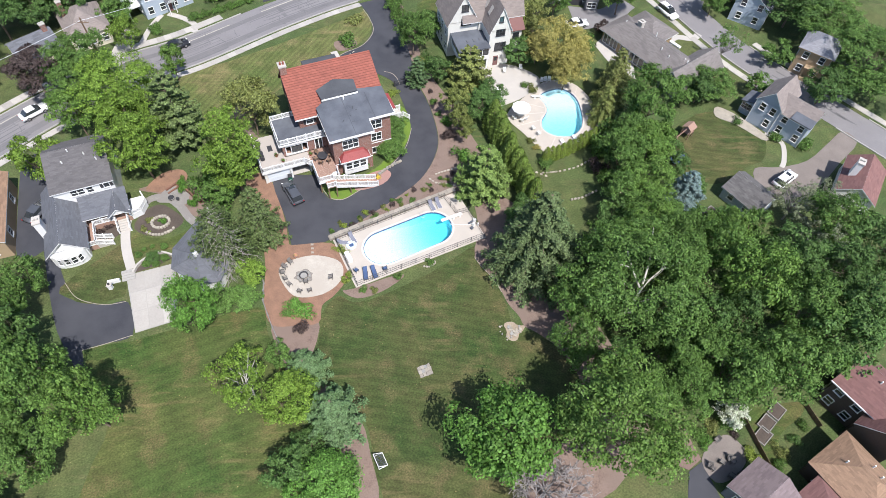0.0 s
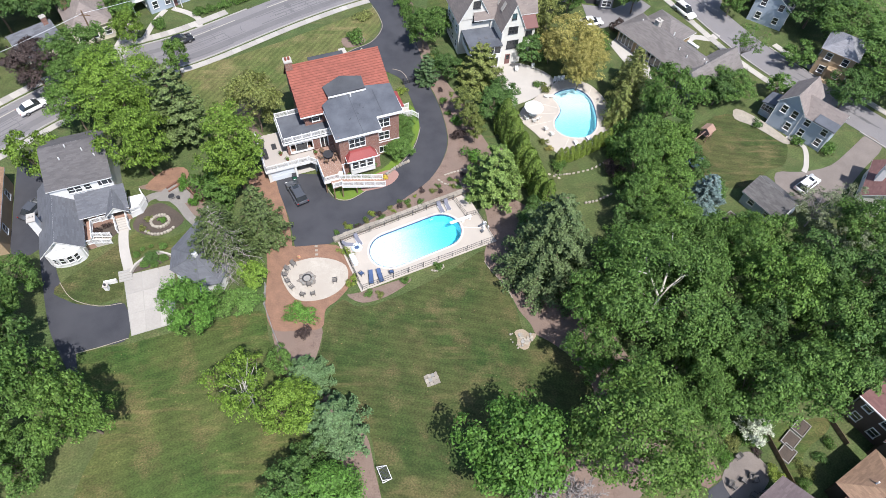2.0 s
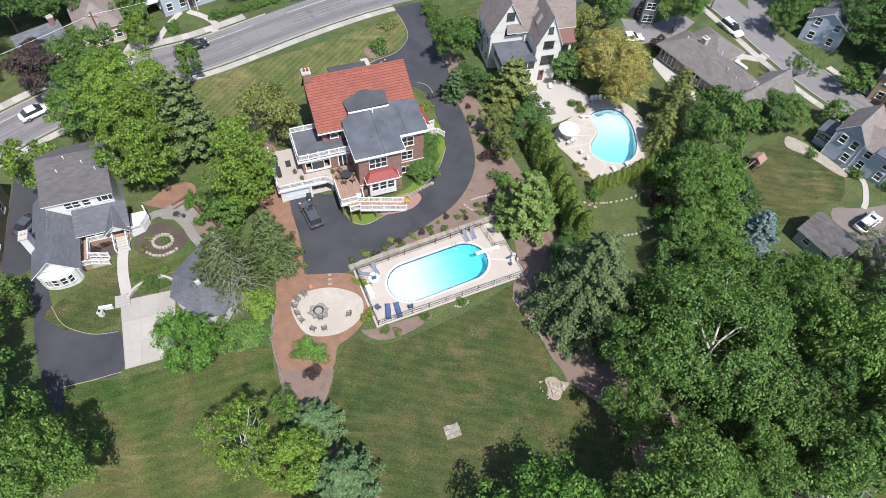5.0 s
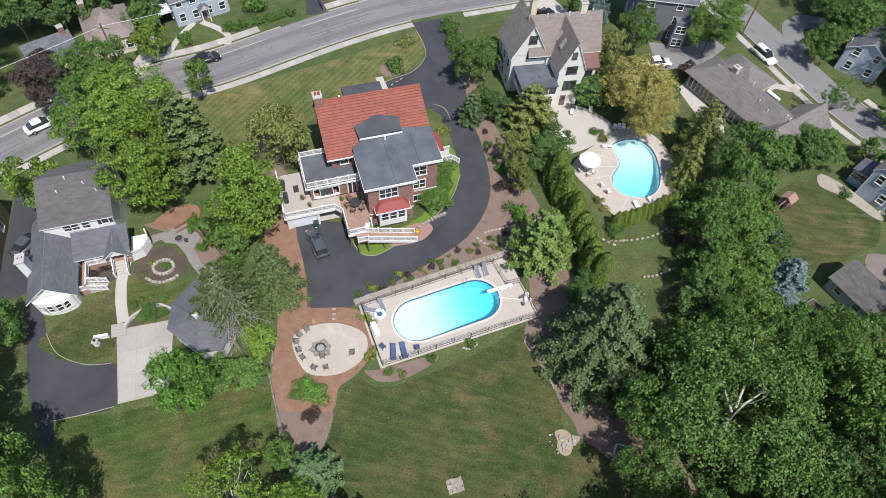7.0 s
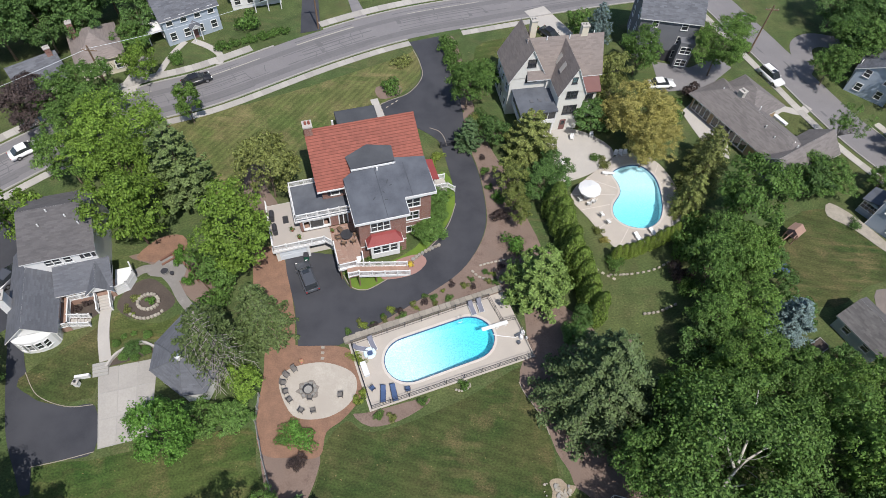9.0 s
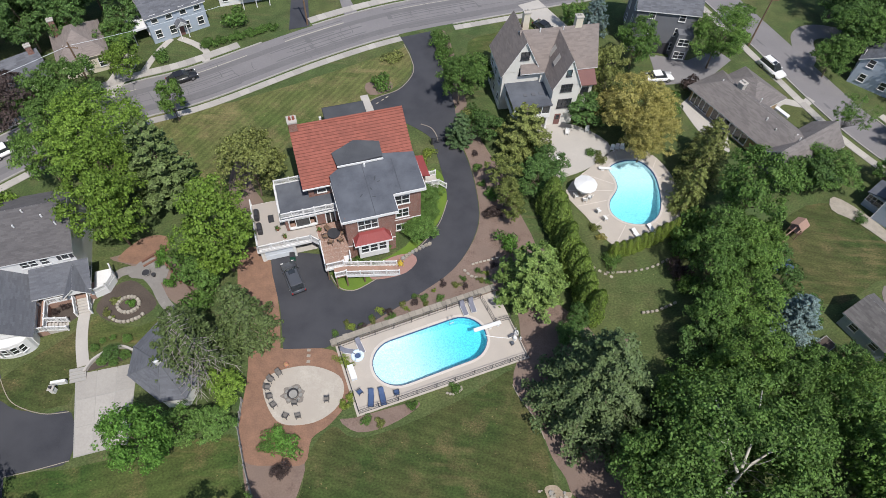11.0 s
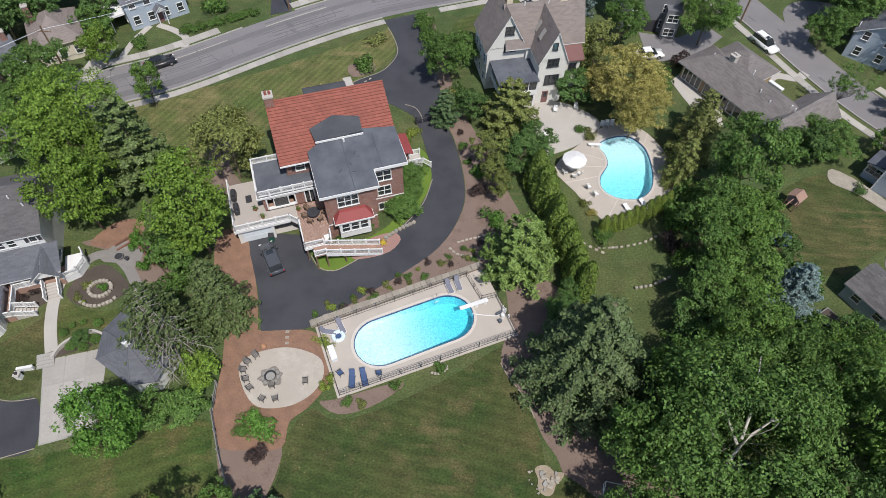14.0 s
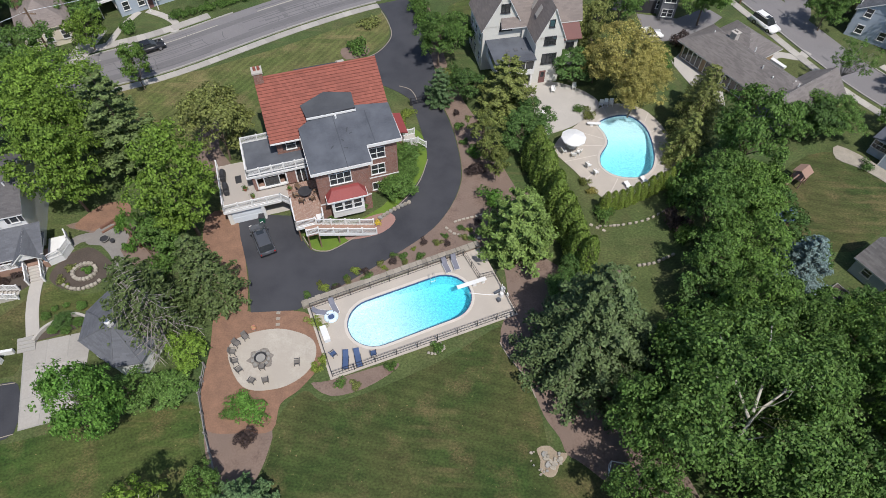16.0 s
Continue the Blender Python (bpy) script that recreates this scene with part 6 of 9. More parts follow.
def broadleaf(R, H, boughs, per, size, seed, low=0.28, rough=0.25, bark=None, limbs=9, out=0.9, bare=None, split=0.08, thick=1.0, bend=0.12):
    """A trunk with limbs, and a crown of boughs that carry leaves, built at the origin."""
    rd = random.Random(seed)
    g = np.random.default_rng(seed)
    e = empty("tree", Matrix())
    cz, V = H * (0.5 + low / 2), H * (0.5 - low / 2)
    # the crown's uneven outline: a few swells in its radius
    ph, am = g.uniform(0, 6.28, 5), g.uniform(0.4, 1, 5) * rough
    cent = []
    for i in range(boughs):
        th, ct = g.uniform(0, 2 * math.pi), g.uniform(-0.75, 1)
        swell = 1 + sum(am[k] * math.sin((k + 2) * th + ph[k]) for k in range(5)) / 2.2
        rr = (g.uniform(0.55, 0.92)) * swell
        st = math.sqrt(max(0, 1 - ct * ct))
        flat = 1.0 if ct > 0 else 0.85
        cent.append((rr * R * st * math.cos(th) * flat, rr * R * st * math.sin(th) * flat, cz + V * ct * g.uniform(0.62, 0.92)))
    cent = np.array(cent)
    br = R * g.uniform(0.22, 0.44, boughs)
    # every bough carries tufts of leaves, brighter side up, with gaps between them
    tufts = max(4, round(per / 24))
    each = max(6, per // tufts)
    d = g.normal(size=(boughs, tufts, 3))
    away = (cent - np.array([0, 0, cz])) / np.array([R, R, V])
    d += away[:, None] * 0.8
    d[..., 2] = np.abs(d[..., 2]) * 1.0 - 0.3
    d /= np.linalg.norm(d, axis=2, keepdims=True)
    tc = cent[:, None] + d * br[:, None, None] * g.uniform(0.6, 1.05, (boughs, tufts, 1)) * np.array([1, 1, 0.75])
    tr = 0.34 * math.sqrt(R) * g.uniform(0.6, 1.2, (boughs, tufts, 1, 1))
    q = g.normal(size=(boughs, tufts, each, 3))
    q[..., 2] = np.abs(q[..., 2]) - 0.25
    q /= np.linalg.norm(q, axis=3, keepdims=True)
    p = tc[:, :, None] + q * tr * g.uniform(0.35, 1.05, (boughs, tufts, each, 1)) * np.array([1, 1, 0.62])
    nrm = q * 0.7 + d[:, :, None] * 0.4 + g.normal(size=q.shape) * 0.38 + np.array([0, 0, 0.4])
    gap = np.zeros(p.shape[:3], bool)
    for bx, by, wide in bare or ():
        # an open side, through which the limbs show
        ax = np.array([bx, by, 1.0]) / math.sqrt(bx ** 2 + by ** 2 + 1)
        rel = p - np.array([0.4, 0.4, H * 0.56])
        run = rel @ ax
        gap |= (run > 0) & (np.linalg.norm(rel - run[..., None] * ax, axis=-1) < R * wide * g.uniform(0.55, 1.2, run.shape))
    p, nrm = p[~gap], nrm[~gap]
    quads_mesh("crown", p, nrm, np.full(len(p), size), 0.62, e, LEAVES["mid"])
    bm = bmesh.new()
    r0 = 0.035 * H ** 0.9 * 0.55
    fork = (rd.uniform(-0.3, 0.3), rd.uniform(-0.3, 0.3), H * (low + split))
    tube(bm, limb_line((0, 0, -0.05), fork, rd, 0.03), [r0 * (1.25 - 0.1 * i) for i in range(5)], 8)
    for k in range(limbs):
        c = cent[rd.randrange(boughs)]
        c = (c[0] * out, c[1] * out, fork[2] + (c[2] - fork[2]) * (out + 0.06 * (out > 0.95)))
        ln = limb_line(fork, c, rd, bend)
        tube(bm, ln, [r0 * 0.6 * thick * (1 - 0.2 * i) for i in range(5)], 5)
        for j in range(2):
            c2 = cent[rd.randrange(boughs)]
            if math.dist(c2, ln[2]) < R:
                tube(bm, limb_line(ln[2], c2, rd, bend), [r0 * 0.3 * thick * (1 - 0.2 * i) for i in range(5)], 4)
    if bare:
        # great pale limbs rising behind the open side
        a, b = R / 8.6, H / 15.0
        for pts, r1 in ((((0, 0, 3.5), (-1.6, -2.4, 5.2), (-2.3, -3.6, 6.5), (-1.2, -2.7, 7.2), (-0.1, -1.2, 8.3), (1.2, -0.1, 9.0), (2.6, 0.8, 10.1), (3.4, 2.2, 11.0), (4.4, 3.7, 11.9)), 0.3),
                        (((-0.2, -0.9, 8.4), (-1.1, 1.6, 9.5), (-1.6, 3.4, 10.5), (-2.6, 5.5, 11.5)), 0.19), (((0.3, -0.4, 8.5), (1.3, 2.0, 9.8), (1.8, 4.3, 11.1), (2.1, 6.3, 12.1)), 0.19),
                        (((-1.2, -2.7, 7.2), (0.2, -2.5, 7.6), (1.6, -2.4, 8.2)), 0.15), (((-2.2, -3.6, 6.5), (0.1, -3.7, 6.9), (1.6, -3.9, 7.6)), 0.15),
                        (((2.6, 0.8, 10.1), (4.8, 1.1, 10.8), (6.0, 2.1, 11.4)), 0.14), (((-1.1, 1.6, 9.5), (-2.8, 1.6, 10.2), (-4.4, 2.6, 11.0)), 0.13)):
            tube(bm, [(q[0] * a, q[1] * a, q[2] * b) for q in pts], [0.9 * r1 * a * (1 - 0.7 * i / (len(pts) - 1)) for i in range(len(pts))], 7)
    part("trunk", bm, bark or BARK, e, smooth=True)
    return e


def conifer(R, H, whorls, arms, per, size, seed, droop=0.25, low=0.06, top=0.1, plate=0.0, bare=False):
    """A straight trunk with whorls of drooping boughs."""
    rd = random.Random(seed)
    g = np.random.default_rng(seed)
    e = empty("tree", Matrix())
    bm = bmesh.new()
    tube(bm, [(0, 0, -0.05), (0.05, 0, H * 0.35), (0, 0.05, H * 0.7), (0, 0, H * 0.98)], [0.02 * H, 0.016 * H, 0.009 * H, 0.01], 8)
    P, N = [], []
    for w in range(whorls):
        u = w / (whorls - 1)
        z = H * (low + (1 - low - 0.03) * u)
        reach = R * ((1 - u) ** 0.75 * (1 - top) + top) * (1.0 if u > 0.12 else 0.75 + 2 * u)
        na = max(4, round(arms * (1 - 0.5 * u)))
        for k in range(na):
            th = 2 * math.pi * (k + rd.random() * 0.8) / na + w * 0.7
            L = reach * rd.uniform(0.72, 1.12)
            n = max(8, int(per * (L / R) ** 0.8))
            s = g.uniform(0.12, 1, n) ** 0.8
            wid = L * 0.2 * (1.15 - s) + 0.1
            off = g.normal(size=n) * wid * 0.6
            dz = -droop * L * s ** 1.5 + (0.16 * L * s ** 3 if plate == 0 else 0.28 * L * s * s) + g.normal(size=n) * 0.05 * L
            dx, dy = math.cos(th), math.sin(th)
            P.append(np.stack([s * L * dx - off * dy, s * L * dy + off * dx, z + dz], 1))
            N.append(np.stack([dx * 0.45 + g.normal(size=n) * 0.4, dy * 0.45 + g.normal(size=n) * 0.4, 0.9 + g.normal(size=n) * 0.3], 1))
            if w % 3 == 0 or bare and dx * 0.5 - dy * 0.8 > 0.3:
                tube(bm, [(0, 0, z), (L * 0.5 * dx, L * 0.5 * dy, z - droop * L * 0.3), (L * 0.95 * dx, L * 0.95 * dy, z - droop * L * 0.8)], [0.05, 0.035, 0.012], 4)
                if bare and dx * 0.5 - dy * 0.8 > 0.3:
                    # dead side twigs
                    for q in range(3):
                        c, sd = rd.uniform(0.3, 0.85) * L, rd.choice((-1, 1)) * rd.uniform(0.3, 0.8)
                        tube(bm, [(c * dx, c * dy, z - droop * c * 0.7), (c * 1.25 * dx - sd * dy, c * 1.25 * dy + sd * dx, z - droop * c + rd.uniform(-0.2, 0.15))], [0.03, 0.01], 3)
    P, N = np.concatenate(P), np.concatenate(N)
    if bare:
        keep = (P[:, 0] * 0.5 - P[:, 1] * 0.8 < g.normal(size=len(P)) * 0.9 + 0.9) | (P[:, 2] > 0.93 * H)
        P, N = P[keep], N[keep]
    quads_mesh("crown", P, N, np.full(len(P), size), 0.5, e, LEAVES["spruce"])
    part("trunk", bm, GREYBARK if bare else BARK, e, smooth=True)
    return e


def bare_tree(R, H, seed):
    """A leafless tree of fine grey twigs."""
    rd = random.Random(seed)
    e = empty("tree", Matrix())
    bm = bmesh.new()

    def grow(a, d, length, r, depth):
        b = a + d * length
        tube(bm, [a, a.lerp(b, 0.5) + Vector((rd.uniform(-1, 1), rd.uniform(-1, 1), rd.uniform(-0.3, 0.6))) * length * 0.06, b], [max(r, 0.03), max(r * 0.8, 0.026), max(r * 0.6, 0.022)], 4 if depth else 3)
        if depth:
            for k in range(4 if depth > 2 else 3):
                nd = (d + Vector((rd.gauss(0, 1), rd.gauss(0, 1), rd.gauss(0.1, 0.7))) * 0.55).normalized()
                grow(a.lerp(b, rd.uniform(0.45, 1.0)), nd, length * rd.uniform(0.6, 0.82), r * 0.62, depth - 1)

    tube(bm, [(0, 0, -0.05), (0, 0, H * 0.2)], [0.2, 0.17], 7)
    for k in range(7):
        th = 2 * math.pi * k / 7 + rd.random()
        grow(Vector((0, 0, H * 0.18)), Vector((math.cos(th) * 0.85, math.sin(th) * 0.85, rd.uniform(0.5, 1.1))).normalized(), R * 0.42, 0.09, 4)
    part("crown", bm, GREYBARK, e, smooth=True)
    return e


def column_bush(R, H, n, size, seed):
    """A dense, pointed evergreen column."""
    g = np.random.default_rng(seed)
    e = empty("hedge_tree", Matrix())
    u = g.uniform(0, 1, n) ** 1.15
    th = g.uniform(0, 2 * math.pi, n)
    prof = np.sqrt(np.clip(1 - u ** 1.6, 0, 1)) * np.minimum(1, 0.7 + u * 3)
    lob = 1 + 0.13 * np.sin(th * 5 + u * 9) + 0.1 * g.normal(size=n)
    r = R * prof * lob
    P = np.stack([r * np.cos(th), r * np.sin(th), H * (0.02 + 0.97 * u)], 1)
    N = np.stack([np.cos(th), np.sin(th), 0.5 + 0 * th], 1) + g.normal(size=(n, 3)) * 0.4
    quads_mesh("foliage", P, N, np.full(n, size), 0.6, e, LEAVES["yew"])
    bm = tube(bmesh.new(), [(0, 0, -0.03), (0, 0, H * 0.9)], [0.12, 0.02], 6)
    part("trunk", bm, BARK, e)
    return e


def bush(R, n, size, seed, flat=0.8):
    """A low rounded shrub of several lobes."""
    g = np.random.default_rng(seed)
    e = empty("shrub", Matrix())
    k = 9
    c = np.stack([g.normal(size=k) * R * 0.42, g.normal(size=k) * R * 0.42, R * flat * g.uniform(0.3, 0.65, k)], 1)
    d = g.normal(size=(k, n // k, 3))
    d[..., 2] = np.abs(d[..., 2]) - 0.2
    d /= np.linalg.norm(d, axis=2, keepdims=True)
    P = c[:, None] + d * R * g.uniform(0.3, 0.55, (k, n // k, 1)) * np.array([1, 1, flat])
    P[..., 2] = np.maximum(P[..., 2], 0.03)
    quads_mesh("foliage", P.reshape(-1, 3), (d + g.normal(size=d.shape) * 0.5).reshape(-1, 3), np.full(k * (n // k), size), 0.62, e, LEAVES["mid"])
    bm = bmesh.new()
    for i in range(5):
        tube(bm, [(0, 0, -0.02), tuple(c[i] * 0.7)], [0.035, 0.015], 4)
    part("stems", bm, BARK, e)
    return e


MAKERS = {
    "big": (lambda s: broadleaf(7.0, 15.0, 62, 330, 0.35, s, 0.2, 0.42), 7.0, 15.0, 4),
    "medium": (lambda s: broadleaf(4.4, 9.5, 44, 210, 0.33, s, 0.18, 0.36), 4.4, 9.5, 4),
    "tall": (lambda s: broadleaf(4.0, 13.0, 66, 190, 0.31, s, 0.08, 0.28), 4.0, 13.0, 2),
    "round": (lambda s: broadleaf(4.0, 8.0, 62, 190, 0.31, s, 0.1, 0.16), 4.0, 8.0, 2),
    "small": (lambda s: broadleaf(2.6, 5.5, 30, 130, 0.28, s, 0.12, 0.3), 2.6, 5.5, 3),
    "airy": (lambda s: broadleaf(4.2, 9.0, 40, 120, 0.31, s, 0.2, 0.36, PALEBARK, 9, 0.95, ((0.34, -0.75, 0.2),)), 4.2, 9.0, 1),
    "sparse": (lambda s: broadleaf(4.6, 10.0, 32, 100, 0.32, s, 0.2, 0.45, GREYBARK, 16, 1.0), 4.6, 10.0, 2),
    "sycamore": (lambda s: broadleaf(8.6, 15.0, 130, 230, 0.34, s, 0.12, 0.4, PALEBARK, 5, 0.8, ((-0.42, -0.56, 0.34), (0.27, -0.5, 0.24), (-0.48, -0.38, 0.26)), 0.1, 1.0, 0.2), 8.6, 15.0, 1),
    "spruce": (lambda s: conifer(3.4, 10.0, 18, 11, 90, 0.26, s, 0.3), 3.4, 10.0, 2),
    "bigspruce": (lambda s: conifer(5.6, 15.5, 19, 14, 250, 0.27, s, 0.42, 0.03, 0.12), 5.6, 15.5, 1),
    "pine": (lambda s: conifer(4.2, 17.0, 13, 9, 260, 0.34, s, 0.0, 0.12, 0.24, 1.0), 4.2, 17.0, 1),
    "fir": (lambda s: conifer(3.2, 8.0, 10, 10, 230, 0.25, s, 0.1, 0.03, 0.26, 1.0), 3.2, 8.0, 2),
    "deadspruce": (lambda s: conifer(4.0, 11.0, 19, 11, 150, 0.26, s, 0.15, 0.08, 0.15, 0.0, True), 4.0, 11.0, 1),
    "bare": (lambda s: bare_tree(5.0, 6.5, s), 5.0, 6.5, 1),
    "column": (lambda s: column_bush(1.0, 4.6, 2600, 0.19, s), 1.0, 4.6, 2),
    "bush": (lambda s: bush(1.0, 900, 0.18, s), 1.0, 1.0, 4),
}
BUILT, SIZES, PLANTED = {}, {}, random.Random(11)


def plant(kind, leaf, x, y, R, H, label, category="tree", group="", z=0.0):
    """Puts a plant of a kind at a place, scaled to its spread R and height H; the same few meshes are shared."""
    make, R0, H0, variants = MAKERS[kind]
    s = PLANTED.randrange(variants)
    R0, H0 = SIZES.get((kind, s), (R0, H0))
    k = (R / R0, R / R0, H / H0)
    turn = PLANTED.uniform(0, 360) if variants > 1 else 0
    if (kind, s) not in BUILT:
        ob = make(100 + 17 * s + len(kind))
        if kind not in ("bush", "column"):
            # the spread and height that the crown really reaches
            me = next(o for o in ob.children if o.name.split(".")[0] == "crown").data
            co = np.empty(3 * len(me.vertices))
            me.vertices.foreach_get("co", co)
            co = co.reshape(-1, 3)
            SIZES[kind, s] = float(np.percentile(np.hypot(co[:, 0], co[:, 1]), 94)), float(np.percentile(co[:, 2], 99.3))
            k = (R / SIZES[kind, s][0], R / SIZES[kind, s][0], H / SIZES[kind, s][1])
        ob.matrix_basis = pose(x, y, z, 0, 0, turn) @ Matrix.Diagonal((*k, 1))
        BUILT[kind, s] = ob
    else:
        src = BUILT[kind, s]
        r = [a / b for a, b in zip(k, src.scale)]
        ob = copy_thing(src, pose(x, y, z, 0, 0, turn) @ Matrix.Diagonal((*r, 1)))
    tagged(ob, label, category, group)
    for o in ob.children:
        if o.name.split(".")[0] in ("crown", "foliage") and leaf:
            o.material_slots[0].link = "OBJECT"
            o.material_slots[0].material = LEAVES[leaf]
    return ob


WOODS = {
    "mid": ("mid", "broadleaf tree with a dense mid-green crown"), "dark": ("dark", "broadleaf tree with a deep green crown"),
    "light": ("light", "broadleaf tree with a fresh yellow-green crown"), "maple": ("maple", "round bright green maple in full leaf"),
    "olive": ("olive", "broad olive-green garden tree"), "gold": ("gold", "golden yellow-green weeping tree"),
    "yew": ("yew", "yew-like evergreen with yellowish tips"), "purple": ("purple", "purple-leaved ornamental tree across the street"), "fresh": ("fresh", "broadleaf tree with a fresh green crown"),
    "sunny": ("light", "tall bright yellow-green tree in full leaf"), "pale": ("pale", "pale flowering broadleaf tree"), "white": ("white", "small tree covered in white blossom"),
}


def grove(kind, leaf, *spots):
    for x, y, R, H in spots:
        k = kind or ("big" if R > 5.4 else "medium" if R > 3.1 else "small")
        plant(k, WOODS[leaf][0], x, y, R, H, WOODS[leaf][1])


# round the brick house and its neighbours
grove("round", "maple", (-26.5, 18.0, 3.0, 11.0), (11.1, 1.2, 5.5, 12), (-8.9, -2.8, 3.7, 5.4))
plant("deadspruce", "spruce", -24.2, 28.0, 3.8, 12.5, "half-bare spruce with grey dead branches")
plant("spruce", "spruce", -20.1, 32.2, 3.1, 11.2, "dense dark green spruce beside the drive")
plant("pine", "pine", -34.4, 51.0, 3.8, 14.2, "tall white pine with layered branches")
plant("fir", "firgreen", 12.0, 40.2, 3.9, 10, "soft green conifer with flat sprays beside the pool")
plant("fir", "yewdark", 11.3, 64.6, 3.6, 7.8, "bronze-green conifer beside the drive")
plant("fir", "bluegreen", 2.4, 64.9, 1.9, 5.8, "grey-green young conifer beside the drive")
plant("bigspruce", "bigspruce", 18.0, 26.6, 5.9, 16, "tall grey-green spruce beside the lawn")
plant("spruce", "bluespruce", 23.8, 93.5, 2.4, 6.8, "pale blue spruce beside the street")
plant("spruce", "bluespruce", 42.4, 37.7, 2.8, 7.4, "pale blue spruce among broadleaf trees")
plant("fir", "bluegreen", -8.4, 4.6, 3.4, 8, "grey-green white pine at the lawn's edge")
plant("fir", "bluegreen", -12.3, 10.8, 2.7, 5.0, "young grey-green white pine")
plant("spruce", "olive", 35.6, 60.2, 3.0, 11, "tall olive-green evergreen behind the pool")
plant("spruce", "yewdark", 33.4, 55.8, 2.2, 7.6, "dark olive evergreen behind the pool")
plant("spruce", "olive", 37.4, 65.2, 2.4, 7.6, "tall olive-green evergreen beside the terrace")
plant("airy", "light", -18.2, 7.6, 3.5, 12, "open yellow-green tree with pale limbs")
plant("bare", "", 15.4, -4.4, 4.8, 7.5, "leafless grey tree of fine twigs")
plant("sycamore", "mid", 29.3, 18.7, 8.2, 15, "large sycamore with white limbs showing")
grove("tall", "sunny", (-24.4, 41.0, 4.2, 15.6))
grove(None, "light", (-44.2, 56.2, 6.2, 11.6), (-38.2, 43.8, 4.6, 13), (-40.9, 49.8, 4.4, 12), (-48.6, 74.2, 2.6, 7), (-53.2, 43.2, 3.0, 9), (-20.7, 25.2, 2.1, 3.6), (-13.5, 6.3, 3.3, 7.4))
grove(None, "fresh", (-50.3, 52.8, 3.4, 9.5), (-38.5, 65.8, 2.2, 7.2))
grove(None, "olive", (-23.6, 53.0, 4.2, 10.5), (24.2, 80.0, 3.0, 7.6), (24.4, 75.4, 2.8, 6.4))
grove("big", "gold", (26.8, 68.0, 4.2, 10.5), (28.0, 63.6, 3.4, 9.0))
grove("medium", "gold", (31.0, 69.4, 2.9, 7), (24.0, 70.6, 2.6, 6))
grove(None, "purple", (-59.6, 62.4, 4.0, 8.5))
grove("small", "yew", (8.5, 56.5, 2.2, 6.2), (9.9, 51.0, 1.5, 5.2), (9.2, 53.6, 1.8, 5.4))
grove("small", "white", (39.4, 4.0, 2.0, 3.8))
grove("sparse", "mid", (58.2, 71.0, 2.8, 8), )
grove("big", "fresh", (42.0, 85.5, 4.1, 10.5))
grove(None, "mid", (-26.6, 39.0, 2.6, 5.4), (-24.5, 20.6, 2.3, 4.6), (-21.4, 21.4, 2.3, 3.2), (-52.7, 66.8, 4.1, 8.3), (-53.6, 60.4, 3.4, 7), (-56.6, 64.6, 3.4, 8),
      (-72.5, 84.6, 7.0, 12), (-51.9, 80.4, 2.8, 5.5), (1.9, 73.4, 3.3, 8.6), (4.4, 78.2, 2.8, 5), (29.2, 84.2, 3.4, 9.4), (20.3, 93.2, 2.1, 5.6), (35.8, 47.4, 3.6, 8),
      (39.6, 53.4, 4.5, 12.5), (53.9, 61.9, 4.0, 5.5), (67.2, 90.2, 4.8, 9), (48.4, 60.6, 2.8, 5), (60.8, 85.2, 3.2, 7.6), (49.6, 97.4, 2.2, 4), (62.6, 62.6, 2.2, 4.6))
# along the side lawn
grove(None, "mid", (-49.0, 24.0, 2.7, 6.5), (-40.8, 8.0, 3.6, 15), (-40.8, 0.6, 3.4, 8.4), (-15.5, 12.6, 1.6, 5.0), (-45.8, 10.2, 3.4, 13), (-45.0, 3.0, 3.6, 9), (-49.6, 19.6, 3.4, 9.5))
grove(None, "fresh", (-35.0, 5.2, 3.8, 14))
grove(None, "dark", (-46.6, 15.0, 2.9, 10.5), (-12.9, -1.2, 2.6, 6.4), (-11.4, 1.6, 2.0, 4.2), (-49.6, 8.0, 4.0, 9), (-48.0, -3.0, 4.6, 9), (-43.0, -7.0, 4.0, 7))
# beyond the streets and between the houses
grove(None, "mid", (81.6, 64.4, 8.4, 10), (79.3, 76.5, 6.4, 9), (68.6, 70.6, 2.8, 5))
grove(None, "dark", (51.0, 60.4, 2.6, 6), (-70, 76.5, 6.2, 13), (-75, 70, 6.6, 13), (-66, 89, 6.6, 13), (-58.5, 90, 5.6, 12), (-52.6, 90.5, 4.8, 10), (-64.5, 79, 4.4, 11), (-51.8, 84.6, 2.8, 7), (-61, 84.5, 4.8, 11), (-59.3, 81.0, 3.2, 9), (-64.1, 82.9, 4.8, 10), (-70.5, 63.0, 4.0, 8), (-76, 76, 5.6, 11), (-68.6, 86.5, 5.0, 10), (6.2, 66.2, 2.2, 5), (13.3, 56.6, 3.2, 5.6), (14.6, 60.0, 2.4, 5), (20.7, 70.8, 3.1, 4.8),
      (68.0, 95.0, 5.6, 8), (66.7, 101.8, 5.4, 9), (73, 60, 3.8, 7), (75, 82, 6.6, 11), (82, 88, 7.6, 12), (74, 98, 6.6, 11))

